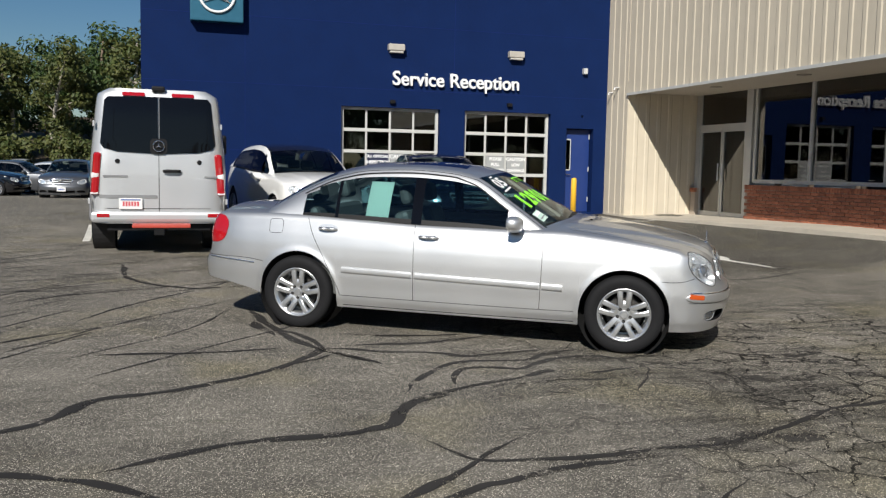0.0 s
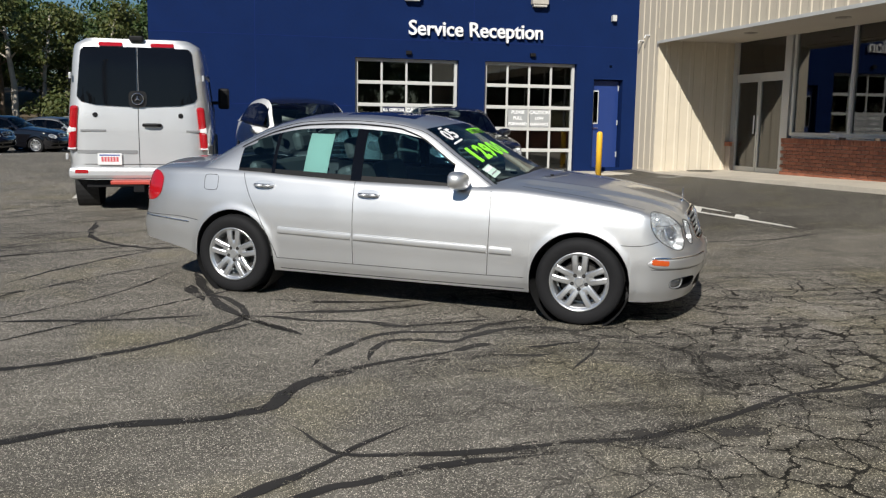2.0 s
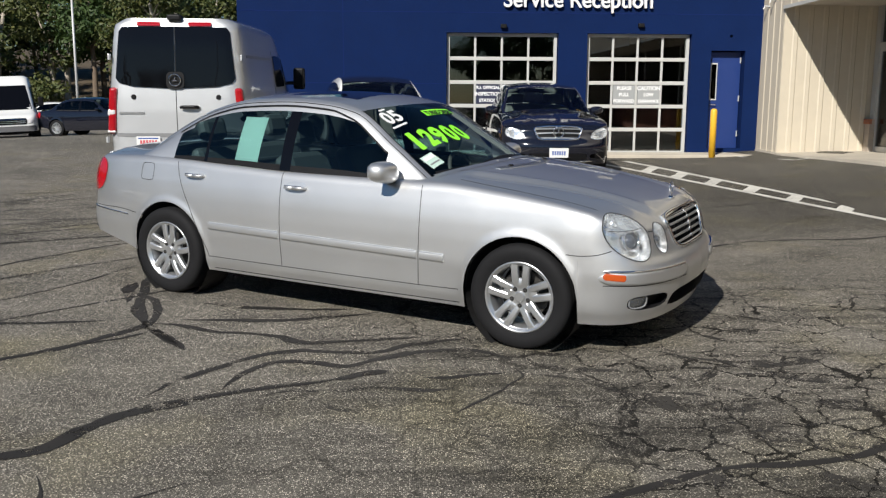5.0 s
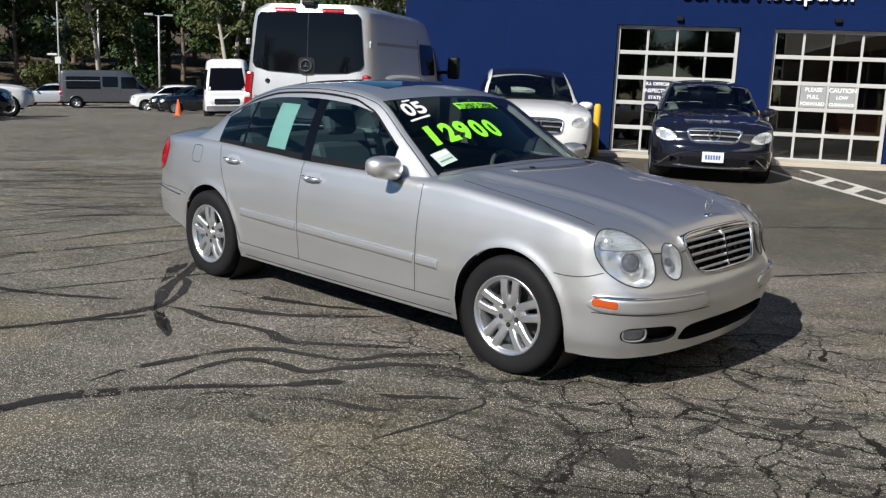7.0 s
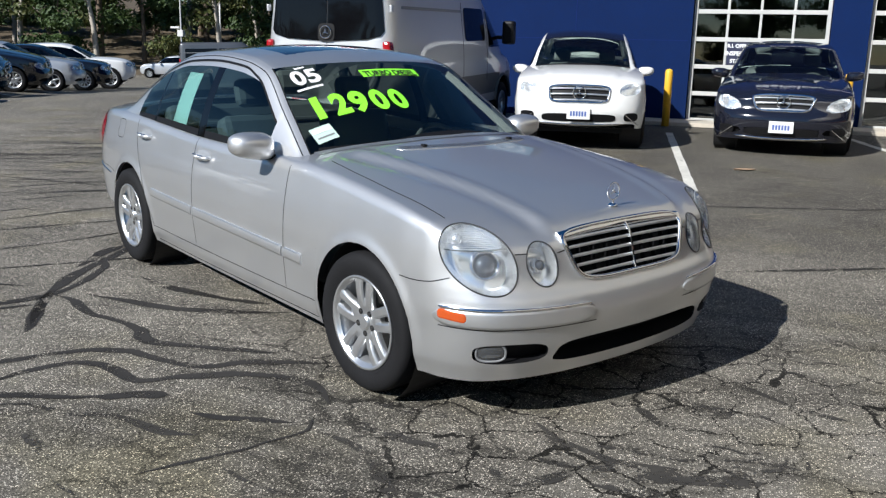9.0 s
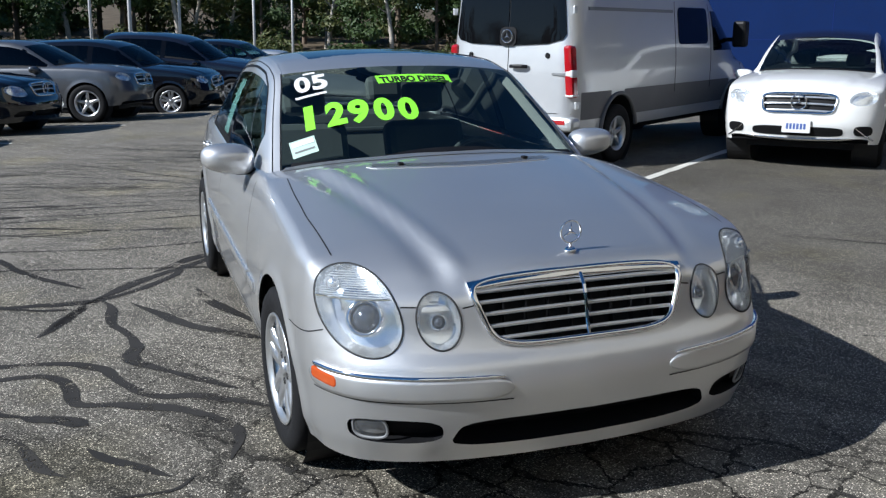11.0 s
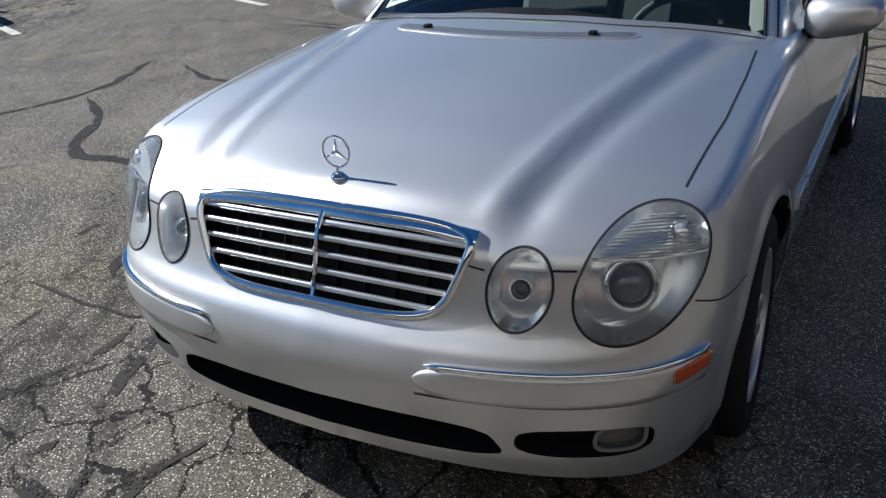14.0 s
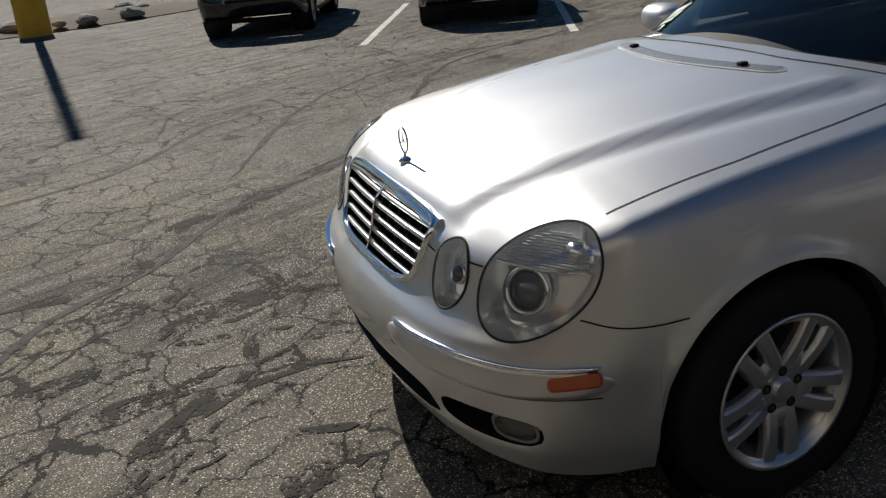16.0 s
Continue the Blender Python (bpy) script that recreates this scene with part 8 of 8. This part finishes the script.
# the patched ground before the car's nose
bands(PATCHED, TAR_FADED, (
    ([(4.68, 5.80), (4.82, 5.66), (4.92, 5.56)], 0.085),
    ([(4.23, 5.63), (4.43, 5.56), (4.58, 5.54), (4.77, 5.46)], 0.045),
    ([(4.88, 5.92), (5.04, 5.75), (5.24, 5.64), (5.47, 5.58), (5.74, 5.70)], 0.042),
    ([(4.84, 5.42), (4.96, 5.36), (5.15, 5.52)], 0.062),
    ([(5.01, 5.27), (5.13, 5.19), (5.20, 5.11)], 0.056),
    ([(4.76, 4.93), (4.87, 4.87), (4.99, 4.83)], 0.048),
    ([(4.68, 5.18), (4.82, 5.15), (4.96, 5.12)], 0.035),
    ([(5.22, 5.45), (5.39, 5.42), (5.58, 5.31), (5.70, 5.29)], 0.043),
    ([(5.47, 5.02), (5.61, 5.01), (5.76, 5.02)], 0.043),
    ([(5.39, 6.36), (5.58, 6.33), (5.77, 6.33), (5.88, 6.25)], 0.045),
), 0.030, 0.75, 80, 0.025)
bands(PATCHED, TAR_FADED, (
    ([(5.64, 6.69), (5.82, 6.56), (5.99, 6.43), (6.16, 6.39)], 0.045),
    ([(5.91, 6.21), (5.96, 5.98), (6.00, 5.77)], 0.025),
    ([(5.89, 6.90), (6.06, 6.84), (6.24, 6.80)], 0.045),
    ([(5.28, 6.21), (5.43, 6.02)], 0.052), ([(4.43, 4.94), (4.59, 4.89), (4.75, 4.84)], 0.028),
    ([(3.89, 5.09), (4.11, 5.01), (4.29, 4.98)], 0.022),
    ([(2.62, 5.17), (2.78, 5.25), (3.02, 5.24), (3.26, 5.27), (3.52, 5.24), (3.66, 5.28)], 0.050),
    ([(2.98, 5.07), (3.15, 4.96), (3.28, 4.88)], 0.049), ([(3.39, 4.78), (3.60, 4.68), (3.81, 4.58)], 0.026),
    ([(2.55, 4.96), (2.72, 5.03)], 0.037), ([(3.07, 5.41), (3.17, 5.51), (3.27, 5.55)], 0.062),
), 0.030, 0.75, 92, 0.025)
bands(PATCHED, TAR_FADED, (
    ([(5.36, 5.18), (5.50, 5.12), (5.65, 5.18)], 0.030), ([(5.71, 5.22), (5.85, 5.21)], 0.031),
    ([(4.06, 5.47), (4.28, 5.40), (4.49, 5.21), (4.66, 5.05), (4.79, 4.89)], 0.036),
    ([(4.93, 5.56), (5.17, 5.56), (5.33, 5.61)], 0.045), ([(4.10, 5.86), (4.31, 5.82), (4.61, 5.80), (4.79, 5.68)], 0.05),
    ([(4.21, 5.61), (4.45, 5.52)], 0.05),
), 0.030, 0.75, 104, 0.025)
# broad faint smears, drawn out along the lane
bands(PATCHED, TAR_SMEAR, (
    ([(5.38, 4.03), (4.93, 4.17), (4.34, 3.91), (3.60, 3.81), (2.51, 3.68)], 0.20),
    ([(5.58, 4.42), (4.97, 4.64), (4.66, 4.92), (4.14, 4.98)], 0.18),
    ([(5.82, 4.87), (5.45, 4.98), (4.81, 4.99), (4.45, 5.24)], 0.17),
    ([(5.93, 5.71), (5.46, 5.62), (5.11, 5.66), (4.83, 5.84)], 0.14),
    ([(5.69, 6.28), (5.47, 6.25), (5.32, 6.35)], 0.12), ([(6.11, 5.43), (5.82, 5.30), (5.51, 5.38), (5.17, 5.62)], 0.14),
), 0.06, 0.5, 130, 0.04, 0.0018)
rng = random.Random(11)
for i in range(16):
    x = rng.uniform(4.6, 9.5)
    y = 5.9 - 0.02 * (x - 3) + rng.gauss(0, 0.75)
    if (x - 3.3) * 0.53 + (y - 7.45) * 0.85 > 0.7 and x < 4.8:
        continue
    ln, a = rng.uniform(0.25, 1.3), radians(rng.gauss(14, 13))
    d = Vector((math.cos(a), math.sin(a)))
    p = Vector((x, y))
    worn.add(wobble([p - d * ln / 2, p + Vector((-d.y, d.x)) * rng.uniform(-0.06, 0.06), p + d * ln / 2], 0.025, 0.09, i + 50, 3.5), rng.uniform(0.012, 0.03), 0.002 + 0.0003 * (i % 7), i, 0.75)
for i in range(96):
    x, y = rng.uniform(-5.0, 0.9), rng.uniform(6.2, 14.5)
    ln, a = rng.uniform(1.4, 3.4), radians(rng.gauss(50 if y < 9.5 else 28, 8))
    d = Vector((math.cos(a), math.sin(a)))
    p = Vector((x, y))
    seal.add(wobble([p - d * ln / 2, p + Vector((-d.y, d.x)) * rng.uniform(-0.25, 0.1), p + d * ln / 2], 0.06, 0.022, i + 300), rng.uniform(0.012, 0.034), 0.002 + 0.0003 * (i % 7), i, 0.6)
for i in range(24):
    x, y = rng.uniform(-4, 7), rng.uniform(-7, 2.6)
    ln, a = rng.uniform(0.5, 3.0), radians(rng.gauss(25, 22))
    d = Vector((math.cos(a), math.sin(a)))
    p = Vector((x, y))
    worn.add(wobble([p - d * ln / 2, p + Vector((-d.y, d.x)) * rng.uniform(-0.25, 0.25), p + d * ln / 2], 0.06, 0.05, i + 500), rng.uniform(0.010, 0.03), 0.002 + 0.0003 * (i % 7), i, 0.5)
worn.make("worn_sealant", TAR_FADED, "faded tar smears over fine cracks in the asphalt", "crack sealant", "stuff")
seal.make("crack_sealant", TAR, "dark bands of tar sealed over cracks in the asphalt", "crack sealant", "stuff")


# ---- woods ----
def tree_prototype(name, h, crown_r, crown_z, leaf_mat, bark_mat, seed, n_leaves=3900, leaf=0.235, lean=0.0):
    """A tapered trunk with limbs, and a crown of many small leaf sprays gathered in uneven clumps."""
    rg = random.Random(seed)
    t = thing(name, pose(0, 0, -200), "", "tree", "trees of the wood")
    bm = bmesh.new()
    pts = [(lean * (k / 6) ** 2 * h * 0.3 + 0.15 * noise.noise(Vector((k * 0.9, seed, 0))), 0.15 * noise.noise(Vector((k * 0.9, seed, 5))), h * 0.92 * k / 6) for k in range(7)]
    tube(bm, pts, [0.02 * h * (1 - 0.13 * k) + 0.02 for k in range(7)], 8)
    clumps = []
    for k in range(11):
        f = rg.uniform(crown_z, 0.92)
        base = Vector(pts[min(6, int(f * 6.5))])
        a = rg.uniform(0, 2 * math.pi)
        out = crown_r * rg.uniform(0.45, 1.0) * (1.15 - 0.7 * abs(f - 0.55))
        tip = base + Vector((math.cos(a) * out, math.sin(a) * out, h * rg.uniform(0.04, 0.16)))
        tube(bm, [base, base.lerp(tip, 0.5) + Vector((0, 0, 0.2)), tip], [0.006 * h, 0.004 * h, 0.015], 5)
        clumps.append((tip, crown_r * rg.uniform(0.32, 0.6)))
        clumps.append((base.lerp(tip, 0.55) + Vector((0, 0, 0.3)), crown_r * rg.uniform(0.25, 0.45)))
    clumps.append((Vector(pts[-1]) + Vector((0, 0, h * 0.03)), crown_r * 0.5))
    part("trunk", bm, bark_mat, t, smooth=True)
    V, F = [], []
    for k in range(n_leaves):
        c, r = clumps[rg.randrange(len(clumps))]
        d = Vector((rg.gauss(0, 1), rg.gauss(0, 1), rg.gauss(0, 1))).normalized() * r * rg.uniform(0.45, 1.05)
        d.z *= 0.75
        p = c + d
        n = (d.normalized() + Vector((rg.uniform(-0.8, 0.8), rg.uniform(-0.8, 0.8), rg.uniform(-0.2, 0.9)))).normalized()
        u = n.orthogonal().normalized()
        u.rotate(Matrix.Rotation(rg.uniform(0, 6.28), 3, n))
        w = n.cross(u)
        s = leaf * rg.uniform(0.6, 1.3)
        i0 = len(V)
        V += [tuple(p - u * s), tuple(p + w * s * 0.5 + n * s * 0.15), tuple(p + u * s), tuple(p - w * s * 0.5 + n * s * 0.1)]
        F.append((i0, i0 + 1, i0 + 2, i0 + 3))
    grid_part("crown", V, F, leaf_mat, t, "", False)
    return t


PROTOS = [tree_prototype("oak_tree", 12.0, 3.4, 0.34, LEAF, BARK, 1), tree_prototype("maple_tree", 13.5, 3.2, 0.30, LEAF, BARK, 2), tree_prototype("birch_tree", 12.5, 2.3, 0.42, LEAF_YELLOW, PALE_BARK, 3, 2200, 0.21, 0.5),
          tree_prototype("ash_tree", 11.0, 3.0, 0.25, LEAF_YELLOW, BARK, 4), tree_prototype("young_tree", 7.0, 2.4, 0.10, LEAF, BARK, 5, 3000, 0.20), tree_prototype("bush", 3.2, 2.0, 0.05, LEAF_YELLOW, BARK, 6, 2000, 0.16)]
LABELS = ["broad green oak at the edge of the wood", "tall green maple in the wood", "slender pale-barked birch with olive leaves", "olive-green ash in the wood", "young green tree at the wood's edge", "low olive bush under the trees"]
rng = random.Random(21)


def plant(k, x, y, s):
    o = ground_at(x, y, -0.05)
    t = copy_thing(PROTOS[k], Matrix.Translation(o) @ Matrix.Rotation(rng.uniform(0, 6.28), 4, "Z") @ Matrix.Diagonal((s * rng.uniform(0.9, 1.15), s * rng.uniform(0.9, 1.15), s, 1)))
    tagged(t, LABELS[k])


for ring, (rad, gap, kinds) in enumerate(((74, 4.6, (2, 5, 2, 4)), (80, 4.6, (2, 0, 2, 1)), (87, 5.0, (0, 1, 3, 2)), (95, 5.4, (0, 1, 1, 3)), (104, 6.0, (1, 0, 3, 1)))):
    a0, a1 = 94.0, 208.0
    n = int(radians(a1 - a0) * rad / gap)
    for i in range(n):
        a = radians(a0 + (a1 - a0) * (i + rng.uniform(-0.35, 0.35)) / n)
        r = rad + rng.uniform(-2.5, 2.5)
        x, y = 2 + r * math.cos(a), 6 + r * math.sin(a)
        plant(rng.choice(kinds), x, y, rng.uniform(0.85, 1.2))
for rad, gap in ((82, 7.0), (92, 7.5)):                # thinner belt round the far sides of the lot
    n = int(radians(212) * rad / gap)
    for i in range(n):
        a = radians(212 + 212 * (i + rng.uniform(-0.3, 0.3)) / n)
        plant(rng.choice((0, 1, 3, 1)), 2 + rad * math.cos(a), 6 + rad * math.sin(a), rng.uniform(0.9, 1.2))
for t in PROTOS:
    for o in list(t.children_recursive) + [t]:
        bpy.data.objects.remove(o)

bm = bmesh.new()
prev = None
for i in range(48):
    a = radians(90 + 122 * i / 47)
    row = []
    for r, z in ((70, -0.1), (78, 0.5), (92, 2.5), (115, 5.5), (150, 9.0), (190, 10.0), (260, 8.0)):
        x, y = 2 + r * math.cos(a), 6 + r * math.sin(a)
        row.append(bm.verts.new((x, y, ground_at(max(-70, x), min(80, y)).z + z * (1 + 0.3 * noise.noise(Vector((x * 0.03, y * 0.03, 0)))))))
    if prev:
        for p, q, r2, s in zip(prev, prev[1:], row[1:], row):
            bm.faces.new((p, q, r2, s))
    prev = row
tagged(part("ground_bank", bm, SOIL, smooth=True), "shaded wooded bank with leaf litter", "ground", kind="structure")


# ---- bricks of the wing ----
def brick_wall(name, x_face, y0, y1, z0, z1, depth, label, singles=True):
    """A low brick wall along y with recessed joints and a soldier course on top."""
    wall = thing(name, pose(0, 0, 0), label, "wall", kind="structure")
    part("core", B(x_face + 0.006, x_face + depth, y1, y0, z0, z1 - 0.002), MORTAR, wall)
    bh, bl, j = 0.062, 0.203, 0.010
    me = bpy.data.meshes.new("brick")
    b = B(-0.014, 0.03, -bl / 2, bl / 2, -bh / 2, bh / 2, bevel=0.004)
    b.to_mesh(me)
    b.free()
    me.materials.append(BRICK)
    ms = bpy.data.meshes.new("soldier_brick")
    b = B(-0.020, 0.05, -bh / 2, bh / 2, -0.05, 0.05, bevel=0.004)
    b.to_mesh(ms)
    b.free()
    ms.materials.append(BRICK)
    n = 0
    z = z1 - 0.11 - bh / 2
    row = 0
    while z > z0:
        y = y0 - bl / 2 - (0.5 * (bl + j) if row % 2 else 0)
        while y > y1 + bl / 2:
            ob = new("brick", me)
            ob.parent = wall
            ob.location = (x_face + rng.uniform(-0.002, 0.002), y, z)
            y -= bl + j
            n += 1
        z -= bh + j
        row += 1
    y = y0 - bh / 2
    while y > y1:
        ob = new("brick", ms)
        ob.parent = wall
        ob.location = (x_face, y, z1 - 0.05)
        y -= bh + j
        n += 1
    return wall


brick_wall("wall_brick_sill", WX1 - 0.12, 16.42, 10.6, 0.10, 0.90, 0.2, "red brick sill wall under the shop glazing")
w = part("wall_brick_sill_far", B(WX1 - 0.125, WX1 + 0.08, -2.0, 10.6, 0.0, 0.90), BRICK)
tagged(w, "red brick sill wall, farther along", "wall", kind="structure")
w = brick_wall("wall_brick_pier", WX1 - 0.12, 18.58, 18.38, 0.10, 0.78, 0.2, "short red brick pier beside the doors")


# ---- small things ----
o = ground_at(5.55, 13.75, 0.004)
lf = thing("dry_leaf", pose(o.x, o.y, o.z, 0, 0, 25), "curled pale dry leaf lying on the asphalt", "leaf")
bm = bmesh.new()
rows = [[bm.verts.new((a, b * 0.06 * math.sin(math.pi * (a + 0.14) / 0.28) + 0.01 * a, 0.012 * abs(b) + 0.02 * abs(a))) for b in (-1, 0, 1)] for a in np.linspace(-0.135, 0.135, 7)]
for p, q in zip(rows, rows[1:]):
    for k in range(2):
        bm.faces.new((p[k], p[k + 1], q[k + 1], q[k]))
part("blade", bm, material("dry_leaf_tan", (0.45, 0.30, 0.19), 0.8, 0, 0.2, 40), lf)
for y, z in ((19.35, 3.05), (19.05, 3.15)):
    hk = thing("wall_bracket", pose(WX0 - 0.035, y, z), "small pale metal bracket on the ribbed wall", "bracket")
    part("arm", tube(bmesh.new(), [(0.03, 0, 0), (-0.08, 0, 0.0), (-0.10, 0, -0.06)], 0.018), GALV, hk)
